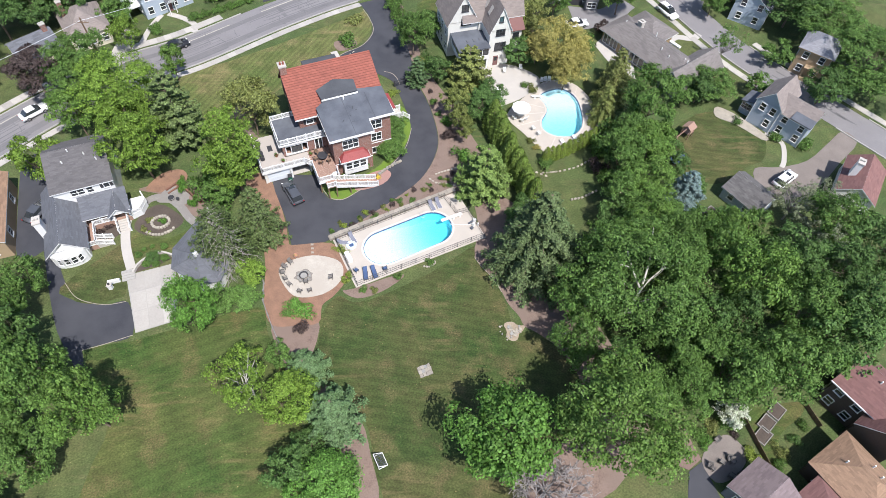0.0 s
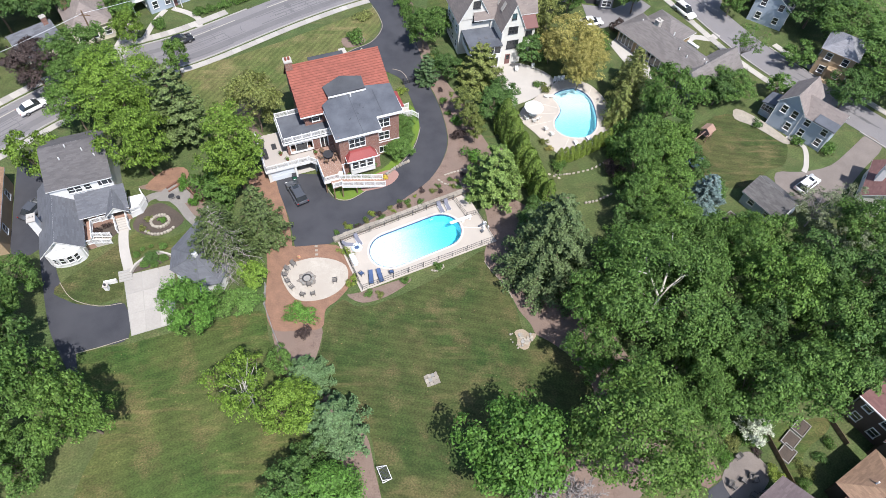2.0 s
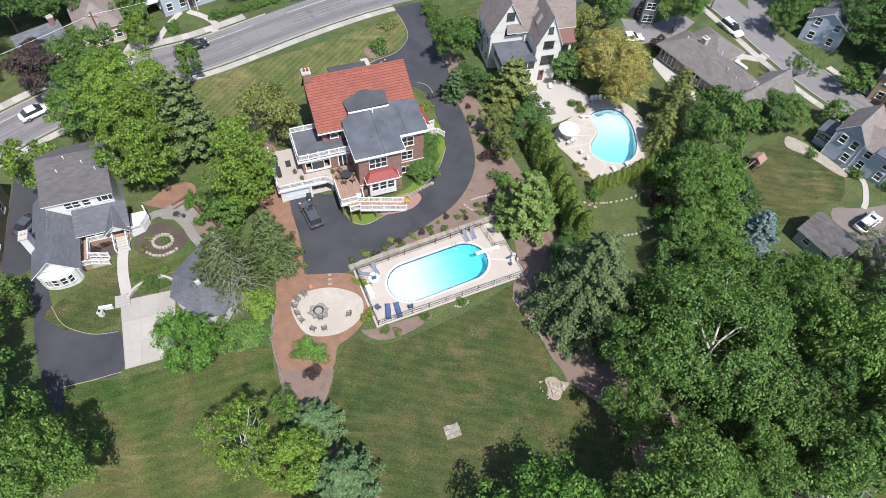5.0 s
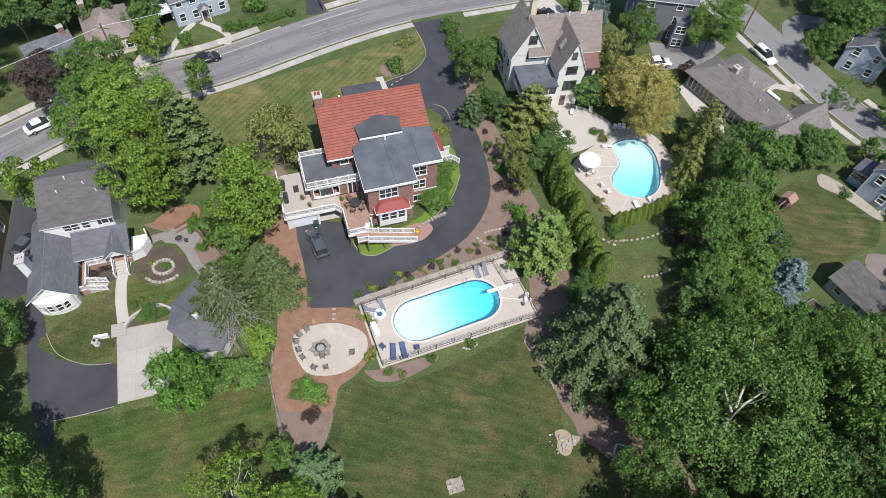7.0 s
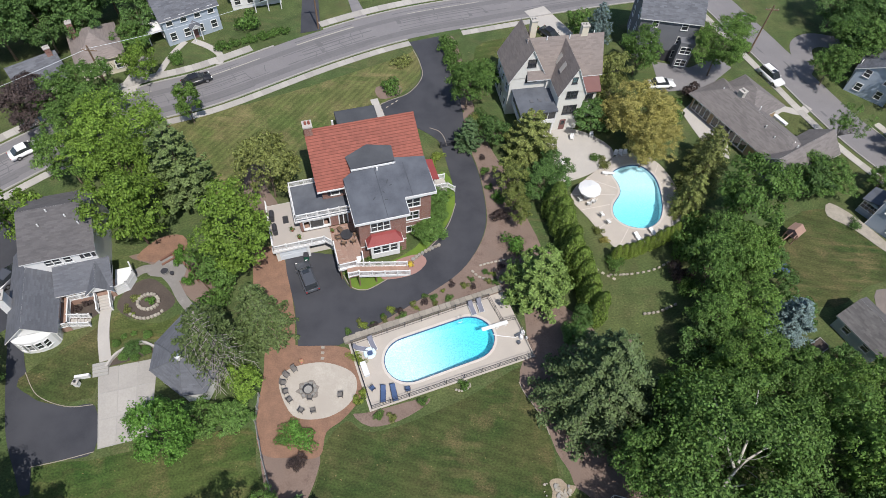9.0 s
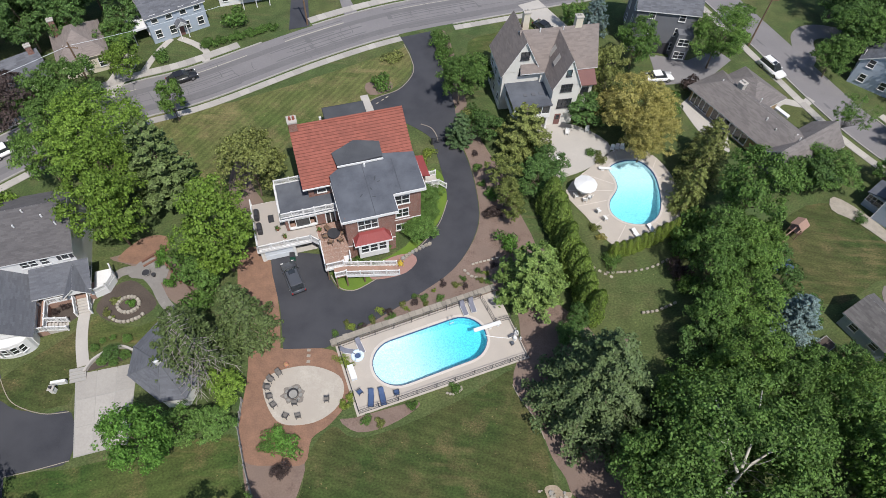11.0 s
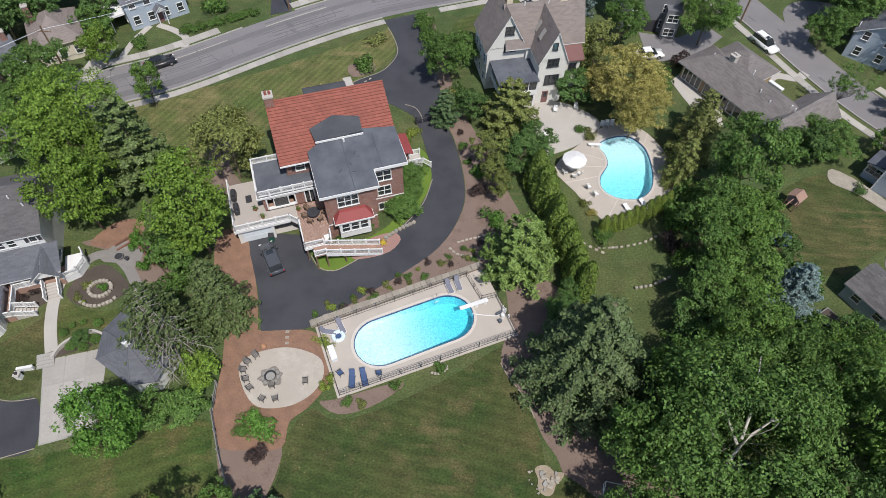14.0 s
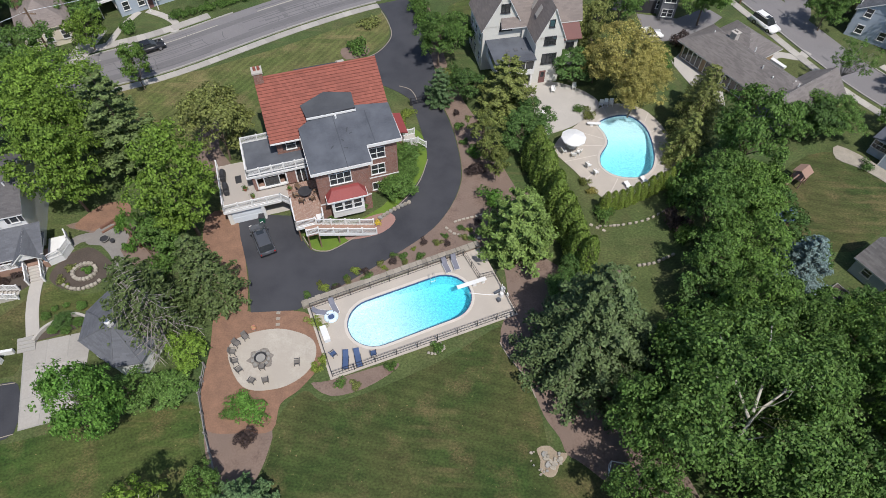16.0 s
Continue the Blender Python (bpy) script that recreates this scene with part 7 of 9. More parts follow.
# the wood beside the lawn
grove(None, "fresh", (44.6, 18.8, 4.5, 14), (23.2, 0.6, 6.6, 16), (31.0, 27.0, 3.6, 11), (26.4, 27.0, 2.5, 8.6), (36.4, 38.6, 3.8, 8.6), (45.3, 29.1, 3.2, 9), (34.0, 30.6, 3.6, 10), (38.6, 46.2, 3.8, 8))
grove(None, "mid", (21.9, 18.2, 3.6, 11.5), (21.4, 12.2, 3.3, 9.5), (42.6, 24.4, 3.8, 11.5), (38.6, 7.0, 4.8, 12), (46.6, 7.4, 4.4, 12), (42.6, 8.4, 4.0, 12), (33.6, 6.0, 3.4, 9), (34.6, 10.6, 3.6, 11), (61.2, 30.0, 4.2, 10.5), (33.2, 43.0, 3.6, 9.5), (32.6, 36.4, 3.8, 8), (38.2, 32.9, 2.8, 6), (42.6, 31.0, 2.8, 6.4), (49.8, 29.6, 3.0, 7.6), (35.0, 21.6, 4.0, 13), (33.0, 12.4, 4.0, 12.5), (28.6, 5.6, 3.2, 9), (49.6, 15.0, 4.2, 13), (37.6, 26.8, 3.6, 10.5))
grove(None, "dark", (53.4, 23.8, 4.2, 10), (58.0, 20.8, 4.2, 11), (36.9, 13.8, 3.0, 11), (25.6, 10.2, 2.5, 8), (40.2, 47.2, 2.8, 6.4), (42.6, 43.0, 2.0, 5), (44.2, 39.4, 2.0, 4.6), (43.6, 47.6, 1.6, 3.6), (50.6, 20.6, 3.8, 11), (53.0, 11.4, 4.6, 12), (41.6, 14.4, 3.6, 11), (57.8, 14.1, 5.0, 12), (65.4, 25.0, 5.0, 10), (30.6, 33.6, 2.6, 6), (29.6, 21.6, 3.4, 11), (23.4, 21.6, 2.2, 6), (47.4, 33.0, 2.2, 4.4))
grove("sparse", "pale", (57.8, 34.6, 4.0, 7.5), (58.6, 26.6, 3.2, 9), (63.0, 35.8, 3.0, 7))
plant("round", "dark", 16.5, 34.3, 1.7, 3.6, "low dark evergreen at the mulch's edge", "shrub")
plant("round", "dark", 18.0, 37.2, 1.6, 3.2, "low dark evergreen at the mulch's edge", "shrub")
# the evergreen screen, hedges and shrubs
for i in range(11):
    u = i / 10
    plant("column", "screen", 14.6 + 4.6 * u + PLANTED.uniform(-0.4, 0.4), 53.2 - 16.0 * u + PLANTED.uniform(-0.3, 0.3), 1.35 + PLANTED.uniform(-0.2, 0.25), 6.0 + PLANTED.uniform(-1.2, 1.2), "dense pointed evergreen of the tall screen", "evergreen", "evergreens of the tall screen")
for i in range(10):
    u = i / 9
    plant("column", "hedge", 22.6 + 8.6 * u, 46.6 + 4.2 * u + 1.6 * u * (u - 0.6), 0.62, 3.2 + PLANTED.uniform(-0.35, 0.35), "clipped bright green hedge evergreen below the pool", "evergreen", "evergreens of the pool hedge")
for i in range(16):
    u = i / 15
    x, y = -10.2 + 18.4 * u, 32.9 + 9.4 * u + 0.5 * math.sin(i * 2.1)
    for j in range(2):
        if PLANTED.random() < 0.85:
            plant("bush", ("mid", "lime", "purple", "olive", "mid")[(i + 2 * j) % 5], x + PLANTED.uniform(-0.4, 0.4) - 0.4 * j, y + 0.4 + 1.1 * j * (0.2 + u), PLANTED.uniform(0.3, 0.62), PLANTED.uniform(0.35, 0.6), "small rounded shrub in the mulch bank", "shrub", "shrubs of the mulch bank")
SHRUBS = (
    ("maple", -1.6, 57.2, 0.9, 1.0, "low green shrub beside the porch"),
    ("mid", -8.9, 43.1, 0.7, 1.3, "upright green shrub by the bay window"), ("lime", -1.7, 62.4, 0.8, 0.8, "low lime-green planting by the gate"), ("lime", -2.6, 61.2, 0.7, 0.6, "low lime-green planting by the gate"),
    ("purple", 7.2, 52.6, 1.1, 1.2, "dark red barberry in the mulch"), ("maple", 6.9, 55.4, 1.0, 0.9, "soft green shrub in the mulch"), ("maple", 9.6, 47.6, 1.6, 1.9, "fresh green rounded shrub in the mulch"),
    ("mid", 5.2, 60.2, 0.7, 0.7, "small green shrub by the drive"), ("mid", 5.8, 57.6, 0.6, 0.6, "small green shrub by the drive"), ("purple", 4.9, 63.0, 0.5, 0.6, "small dark red shrub by the drive"),
    ("mid", -10.6, 76.2, 1.7, 1.6, "broad green shrub on the front lawn"), ("olive", -8.8, 82.4, 1.6, 1.0, "low spreading shrub on the front lawn"),
    ("maple", -13.6, 20.4, 1.5, 0.9, "leafy green perennials by the patio"), ("maple", -14.9, 21.3, 1.2, 0.8, "leafy green perennials by the patio"), ("mid", -15.6, 19.8, 0.9, 0.7, "leafy green perennials by the patio"),
    ("lime", -9.4, 30.2, 0.7, 0.5, "low bright planting beside the patio"), ("lime", -8.6, 29.4, 0.6, 0.5, "low bright planting beside the patio"), ("lime", -8.2, 24.9, 0.6, 0.6, "low bright planting beside the patio"), ("lime", -7.9, 25.7, 0.6, 0.6, "low bright planting beside the patio"),
    ("mid", -5.6, 23.2, 0.6, 0.5, "low planting along the fence"), ("olive", -4.4, 23.1, 0.6, 0.5, "low planting along the fence"), ("mid", -1.0, 25.4, 0.6, 0.6, "low planting along the fence"), ("mid", 3.4, 27.5, 0.7, 0.6, "low planting along the fence"),
    ("olive", 18.2, 48.6, 0.9, 1.0, "pale olive shrub on the slope"), ("mid", 22.4, 46.0, 1.5, 1.4, "bright rounded shrub at the hedge's end"),
    ("mid", -42.9, 35.9, 0.8, 0.9, "green shrub below the porch"), ("purple", -42.4, 34.3, 0.6, 0.6, "dark shrub below the porch"), ("olive", -41.6, 36.4, 0.5, 0.6, "flowering plant below the porch"), ("purple", -43.4, 33.4, 0.5, 0.5, "dark shrub below the porch"),
    ("maple", -31.2, 38.4, 0.7, 1.9, "upright green shrub beside the terrace"), ("olive", -36.9, 35.4, 0.6, 0.5, "mixed planting round the stone ring"), ("maple", -35.2, 35.3, 0.6, 0.5, "bright plants inside the stone ring"), ("olive", -37.4, 34.0, 0.5, 0.5, "mixed planting round the stone ring"), ("lime", -36.6, 33.4, 0.4, 0.4, "yellow flowers round the stone ring"),
    ("mid", 21.6, 64.4, 0.8, 0.9, "mixed planting between the terraces"), ("olive", 22.8, 63.4, 0.9, 1.1, "spiky pale planting by the pool"), ("olive", 31.6, 55.0, 0.8, 1.0, "spiky pale planting by the pool"), ("olive", 20.8, 50.9, 0.7, 0.9, "spiky pale planting by the pool"), ("gold", 21.6, 49.7, 0.6, 0.9, "potted grasses by the pool"), ("purple", 39.6, 70.4, 0.9, 1.0, "dark red shrub on the terrace"), ("mid", 33.8, 74.0, 2.2, 3.4, "leafy green shrub beside the court"), ("purple", 38.0, 80.6, 1.6, 2.2, "purple shrub by the long house"),
    ("mid", -45.6, 79.0, 1.3, 1.6, "rounded shrub on a front lawn"), ("mid", -36.4, 89.6, 2.2, 2.6, "broad shrub before the cottage"), ("dark", 57.4, 55.4, 1.0, 0.9, "planting beside the blue house"), ("mid", 63.0, 51.4, 1.2, 1.2, "planting beside the blue house"), ("mid", 66.2, 50.2, 1.8, 1.6, "planting beside the blue house"),
    ("olive", 36.8, 3.0, 1.2, 0.9, "olive shrub by the backyard terrace"), ("mid", 35.4, 1.8, 1.0, 0.9, "clipped shrub by the backyard terrace"), ("mid", 38.6, 3.6, 0.9, 0.8, "clipped shrub by the backyard terrace"), ("lime", 41.4, -0.6, 1.0, 0.9, "yellow-green shrub by the backyard terrace"), ("mid", 40.4, 3.0, 1.0, 0.9, "leafy plants by the backyard terrace"), ("purple", 40.0, 1.9, 0.6, 0.6, "reddish plants by the backyard terrace"), ("maple", 36.0, 0.8, 0.9, 0.9, "round green shrub by the backyard terrace"), ("dark", 47.2, 1.2, 0.8, 0.8, "dark plants along the back garden"), ("mid", 48.6, 2.6, 0.7, 0.9, "plants along the back garden"), ("olive", 45.0, -0.4, 0.9, 0.9, "plants along the back garden"), ("mid", 44.2, -2.2, 0.9, 1.0, "plants along the back garden"),
    ("purple", -13.4, 17.2, 0.9, 1.5, "young purple-leaved tree in the mulch"), ("mid", -26.6, 35.6, 2.0, 2.2, "leafy shrub under the spruce"), ("mid", -28.9, 41.6, 2.3, 4.0, "tall leafy shrub behind the terrace"), ("mid", -27.6, 39.4, 2.0, 3.4, "tall leafy shrub behind the terrace"), ("maple", -33.1, 41.0, 0.75, 1.5, "upright green shrub by the timber steps"), ("maple", -33.5, 42.4, 0.7, 1.5, "upright green shrub by the timber steps"),
    ("mid", 31.6, 42.6, 1.4, 2.0, "leafy shrub at the wood's edge"), ("purple", 31.0, 45.0, 1.5, 2.6, "reddish shrub at the wood's edge"), ("mid", 31.4, 49.2, 2.2, 3.2, "leafy shrub at the wood's edge"), ("mid", 33.6, 51.6, 2.2, 3.6, "leafy shrub at the wood's edge"),
    ("mid", -1.4, 86.4, 1.5, 1.8, "clipped hedge shrub along the drive"), ("mid", -0.9, 83.8, 1.5, 1.9, "clipped hedge shrub along the drive"), ("mid", -0.2, 81.2, 1.5, 2.0, "clipped hedge shrub along the drive"), ("mid", 0.7, 78.6, 1.5, 2.2, "clipped hedge shrub along the drive"), ("mid", -2.0, 88.6, 1.2, 1.4, "clipped hedge shrub along the drive"), ("olive", 3.2, 70.4, 1.3, 1.8, "young shrub beside the drive"), ("dark", 4.8, 70.2, 1.5, 2.2, "dark shrub beside the drive"), ("mid", 3.2, 67.6, 1.3, 1.8, "green shrub beside the drive"),
)
for x, y, R, H in ((-2.0, 48.3, 2.1, 2.8), (-1.4, 53.6, 1.9, 2.6), (-1.4, 51.0, 1.7, 2.4), (-6.2, 45.8, 1.0, 1.7)):
    plant("round", "mid", x, y, R, H, "large rounded green shrub beside the brick house", "shrub")
for x, y, R in ((-37.1, 29.4, 0.5), (-35.7, 27.9, 0.6), (-34.9, 28.8, 0.95), (-33.4, 28.8, 0.6), (-33.9, 30.8, 0.55), (-34.4, 27.9, 0.55), (-36.6, 30.4, 0.35), (-35.6, 30.9, 0.35)):
    plant("round", "mid" if R < 0.8 else "dark", x, y, R, R * 1.35, "clipped round shrub by the curved garden wall", "shrub", "clipped shrubs by the garden wall")
for leaf, x, y, R, H, label in SHRUBS:
    plant("bush", leaf, x, y, R, H, label, "shrub")
for i in range(9):
    u = i / 8
    plant("bush", "mid", -39.2 + 9.6 * u, 83.0 + 5.6 * u, 0.9, 1.1, "clipped hedge along the pavement", "hedge", "hedge along the pavement")

# ---- cars ----
TYRE = material("tyre_rubber", (0.02, 0.02, 0.02), (0.03, 0.03, 0.03), 3, 20, 0.8)
RIM = material("alloy_rim", (0.45, 0.45, 0.46), (0.38, 0.38, 0.39), 3, 20, 0.3, 0.8)
REDLAMP = material("red_lamp", (0.4, 0.02, 0.02), (0.3, 0.02, 0.02), 3, 20, 0.2)
LAMP = material("lamp_glass", (0.75, 0.75, 0.72), (0.6, 0.6, 0.6), 3, 20, 0.15)


def paint(name, col):
    m = material(name, col, tuple(c * 0.92 for c in col), 1.5, 8, 0.25, bump=0)
    m.node_tree.nodes["Principled BSDF"].inputs["Coat Weight"].default_value = 0.6
    return m


def car(x, y, angle, mat, label, tall=False):
    """A car whose front looks along +x before it is turned."""
    e = empty("car", pose(x, y, 0.045, 0, 0, angle), label=label, category="car")
    L, W, h = (4.75, 1.86, 1.72) if tall else (4.55, 1.8, 1.45)
    side = [(-L / 2, 0.32), (-L / 2 - 0.02, 0.75), (-L / 2 + 0.12, 0.98 if tall else 0.92), (L * 0.19, 0.98 if tall else 0.9), (L / 2 - 0.25, 0.82 if tall else 0.74), (L / 2, 0.58), (L / 2, 0.3)]

    def loft(profile, half_lo, half_hi, inset_from):
        bm = bmesh.new()
        a = [bm.verts.new((px_, -(half_hi if pz > inset_from else half_lo), pz)) for px_, pz in profile]
        b = [bm.verts.new((px_, (half_hi if pz > inset_from else half_lo), pz)) for px_, pz in profile]
        bm.faces.new(a[::-1])
        bm.faces.new(b)
        n = len(profile)
        for i in range(n):
            j = (i + 1) % n
            bm.faces.new((a[i], a[j], b[j], b[i]))
        bmesh.ops.recalc_face_normals(bm, faces=bm.faces)
        bmesh.ops.bevel(bm, geom=list(bm.edges), offset=0.05, segments=2, affect="EDGES")
        return bm

    part("body", loft(side, W / 2, W / 2 - 0.06, 0.8), mat, e, smooth=True)
    z0 = 0.93 if tall else 0.86
    cabin = [(-L / 2 + (0.1 if tall else 0.45), z0), (-L / 2 + (0.35 if tall else 1.15), h - 0.06), (L * 0.08, h - 0.06), (L * 0.26, z0)]
    part("glasshouse", loft(cabin, W / 2 - 0.12, W / 2 - 0.26, z0 + 0.1), PANE, e, "dark tinted windows")
    top = boxes((-L / 2 + (0.42 if tall else 1.2), L * 0.06, -W / 2 + 0.22, W / 2 - 0.22, h - 0.07, h))
    bmesh.ops.bevel(top, geom=list(top.edges), offset=0.03, segments=2, affect="EDGES")
    part("roof", top, mat, e)
    if tall:
        part("sunroof", boxes((-0.25, 0.3, -0.42, 0.42, h, h + 0.012)), PANE, e)
        for s in (-1, 1):
            part("roof_rail", boxes((-L / 2 + 0.6, 0.2, s * 0.66 - 0.025, s * 0.66 + 0.025, h, h + 0.07)), DARKMETAL, e)
    for s in (-1, 1):
        part("mirror", boxes((L * 0.17, L * 0.17 + 0.13, s * (W / 2 + 0.06) - 0.09, s * (W / 2 + 0.06) + 0.09, z0, z0 + 0.13)), mat, e)
        part("headlight", boxes((L / 2 - 0.22, L / 2 + 0.005, s * 0.68 - 0.15, s * 0.68 + 0.15, 0.58, 0.68)), LAMP, e)
        part("tail_light", boxes((-L / 2 - 0.03, -L / 2 + 0.1, s * 0.78 - 0.07, s * 0.78 + 0.07, 0.66, 0.84)), REDLAMP, e)
        for xx in (-L * 0.29, L * 0.3):
            w = bmesh.new()
            bmesh.ops.create_cone(w, cap_ends=True, segments=18, radius1=0.33, radius2=0.33, depth=0.22, matrix=pose(xx, s * (W / 2 - 0.08), 0.33, 90))
            wh_ = part("wheel", w, TYRE, e)
            r = bmesh.new()
            bmesh.ops.create_cone(r, cap_ends=True, segments=12, radius1=0.2, radius2=0.2, depth=0.24, matrix=pose(xx, s * (W / 2 - 0.08), 0.33, 90))
            part("rim", r, RIM, wh_)
    return e


CHARCOAL, WHITECAR, BLACKCAR = paint("charcoal_paint", (0.075, 0.08, 0.092)), paint("white_car_paint", (0.78, 0.78, 0.78)), paint("black_car_paint", (0.02, 0.02, 0.022))
car(-16.8, 40.2, 119, CHARCOAL, "dark charcoal estate car on the drive", True)
car(52.6, 85.8, -60, WHITECAR, "white car parked along the side street", True)
car(-40.6, 74.6, 36, BLACKCAR, "black car at the kerb")
car(15.8, 92.6, -45, BLACKCAR, "black car on the neighbour's drive")
car(33.6, 81.9, 12, WHITECAR, "white car in the grey house's court")
car(60.8, 42.2, 36, WHITECAR, "white car on the gravel drive", True)
car(-53.0, 37.2, 70, CHARCOAL, "dark car on the narrow side drive")
car(-60.0, 57.6, 46, WHITECAR, "white car on the main street")

# ---- pool side ----
def rod(bm, a, b, r=0.025, sides=6):
    return tube(bm, [a, b], [r, r], sides)


def metal_fence(points, h=1.15, gap=2.2, label="thin dark metal fence round the pool deck", z=0.09):
    e = empty("fence", pose(*points[0], z), label=label, category="fence")
    o = Vector((*points[0], 0))
    for p, q in zip(points, points[1:]):
        a, b = Vector((*p, 0)) - o, Vector((*q, 0)) - o
        for zz in (0.15, h * 0.55, h):
            part("rail", rod(bmesh.new(), a + Vector((0, 0, zz)), b + Vector((0, 0, zz)), 0.022), DARKMETAL, e)
        n = max(1, round((b - a).length / gap))
        for i in range(n):
            c = a.lerp(b, i / n)
            part("post", rod(bmesh.new(), c, c + Vector((0, 0, h + 0.08)), 0.035), DARKMETAL, e)
        bars = bmesh.new()
        m = int((b - a).length / 0.3)
        for i in range(m):
            c = a.lerp(b, (i + 0.5) / m)
            box(bars, c.x - 0.008, c.x + 0.008, c.y - 0.008, c.y + 0.008, 0.15, h)
        tagged(part("infill", bars, DARKMETAL, e), kind="stuff")
    return e


inner = turned(POOL_AT, POOL_TURN, [(-9.9, -4.1), (10.0, -4.7), (10.1, 0.4), (8.3, 0.6), (8.1, 4.3), (-9.7, 4.2), (-9.9, -4.1)])
metal_fence(inner)
# stone wall behind the deck
wall_ob = slab("retaining_wall", turned(POOL_AT, POOL_TURN, [(-10.4, 4.6), (10.4, 4.75), (10.4, 5.5), (-10.4, 5.4)]), 0, 0.3, STONE, "low stone retaining wall behind the pool", "retaining wall")
rs = random.Random(3)
sx = -10.3
while sx < 10.2:
    w = rs.uniform(0.5, 1.0)
    st_ = part("stone", boxes((sx + 0.02, min(sx + w, 10.35) - 0.02, 4.62 + rs.uniform(-0.04, 0.04), 5.42 + rs.uniform(-0.06, 0.06), 0.3, 0.38 + rs.uniform(0, 0.06))), STONE, wall_ob)
    st_.matrix_basis = pose(*POOL_AT, 0, 0, 0, POOL_TURN)
    sx += w
DECKM = pose(*POOL_AT, 0.09, 0, 0, POOL_TURN)


def on_deck(name, x, y, angle, label, category, group=""):
    return empty(name, DECKM @ pose(x, y, 0, 0, 0, angle), label=label, category=category, group=group)


# diving board
db = on_deck("diving_board", 5.7, 0.35, -2, "white diving board on a low stand", "diving board")
bb = boxes((-0.2, 3.2, -0.25, 0.25, 0.5, 0.56))
bmesh.ops.bevel(bb, geom=list(bb.edges), offset=0.02, segments=2, affect="EDGES")
part("board", bb, WHITE, db)
part("stand", boxes((1.6, 2.0, -0.22, 0.22, 0, 0.5), (2.7, 3.0, -0.22, 0.22, 0, 0.5)), WHITE, db)
# ladder and its rails
ld = on_deck("pool_ladder", 3.6, 2.75, 90, "chrome pool ladder with two grab rails", "pool ladder")
for s in (-0.28, 0.28):
    part("grab_rail", tube(bmesh.new(), [(-0.25, s, -0.6), (-0.25, s, 0.5), (-0.1, s, 0.75), (0.25, s, 0.75), (0.42, s, 0.5), (0.42, s, 0)], [0.025] * 6, 8), RIM, ld)
for zz in (-0.15, -0.45):
    part("tread", boxes((-0.3, -0.2, -0.28, 0.28, zz, zz + 0.04)), WHITE, ld)
# hose line and pump corner
hs = on_deck("hose", 6.6, -0.7, 0, "white hose lying across the deck", "hose")
part("tube", tube(bmesh.new(), [(0, 0.2, 0.03), (1.2, -0.5, 0.03), (2.4, -1.1, 0.03), (3.1, -1.1, 0.03), (3.8, -0.2, 0.05)], [0.05] * 5, 6), WHITE, hs)
eq = on_deck("pool_equipment", 9.6, -2.2, 10, "white pump and filter on the deck's corner", "pool equipment")
for xx, yy, r, hh in ((0, 0, 0.24, 0.55), (0.6, 0.5, 0.28, 0.5), (0.6, -0.3, 0.16, 0.4)):
    c = bmesh.new()
    bmesh.ops.create_cone(c, cap_ends=True, segments=14, radius1=r, radius2=r * 0.85, depth=hh, matrix=pose(xx, yy, hh / 2))
    part("tank", c, WHITE, eq)
for d_ in ((-0.8, -0.4, -0.5, -0.1, 0, 0.4), (-0.5, 0.3, 0.5, 0.75, 0, 0.3)):
    pb = boxes(d_)
    bmesh.ops.bevel(pb, geom=list(pb.edges), offset=0.04, segments=2, affect="EDGES")
    part("pump", pb, GREYFLAT, eq)
# float ring with a bucket, deck box
fl = on_deck("swim_ring", -8.0, 2.4, 0, "white and pale blue inflatable ring", "swim ring")
tr_ = bmesh.new()
ring_pts = [(0.55 * math.cos(a), 0.55 * math.sin(a)) for a in (2 * math.pi * i / 20 for i in range(21))]
tube(tr_, [(px_, py_, 0.2) for px_, py_ in ring_pts], [0.22] * 21, 10)
part("ring", tr_, material("pale_blue_vinyl", (0.70, 0.80, 0.85), (0.55, 0.70, 0.80), 2, 6, 0.4, bump=0), fl)
part("seat", boxes((-0.3, 0.3, -0.3, 0.3, 0.02, 0.15)), NAVY, fl)
dbx = on_deck("storage_box", -9.2, 0.6, 90, "pale grey lidded storage box", "storage box")
part("body", boxes((-0.85, 0.85, -0.3, 0.3, 0, 0.55)), GARAGEDOOR, dbx)
part("lid", boxes((-0.88, 0.88, -0.33, 0.33, 0.55, 0.62)), WHITE, dbx)


def lounger(m, fabric, frame, label, group, tilt=35):
    e = empty("sun_lounger", m, label=label, category="sun lounger", group=group)
    part("frame", boxes((-0.95, 0.5, -0.33, -0.28, 0.26, 0.31), (-0.95, 0.5, 0.28, 0.33, 0.26, 0.31), (-0.95, -0.9, -0.28, 0.28, 0.26, 0.31)), frame, e)
    for xx in (-0.85, 0.4):
        for yy in (-0.3, 0.3):
            part("leg", boxes((xx - 0.025, xx + 0.025, yy - 0.025, yy + 0.025, 0, 0.26)), frame, e)
    part("seat", boxes((-0.93, 0.35, -0.28, 0.28, 0.31, 0.37)), fabric, e)
    b = boxes((0, 0.75, -0.28, 0.28, 0, 0.06))
    bk = part("backrest", b, fabric, e)
    bk.matrix_basis = pose(0.35, 0, 0.32, 0, -tilt, 0)
    return e


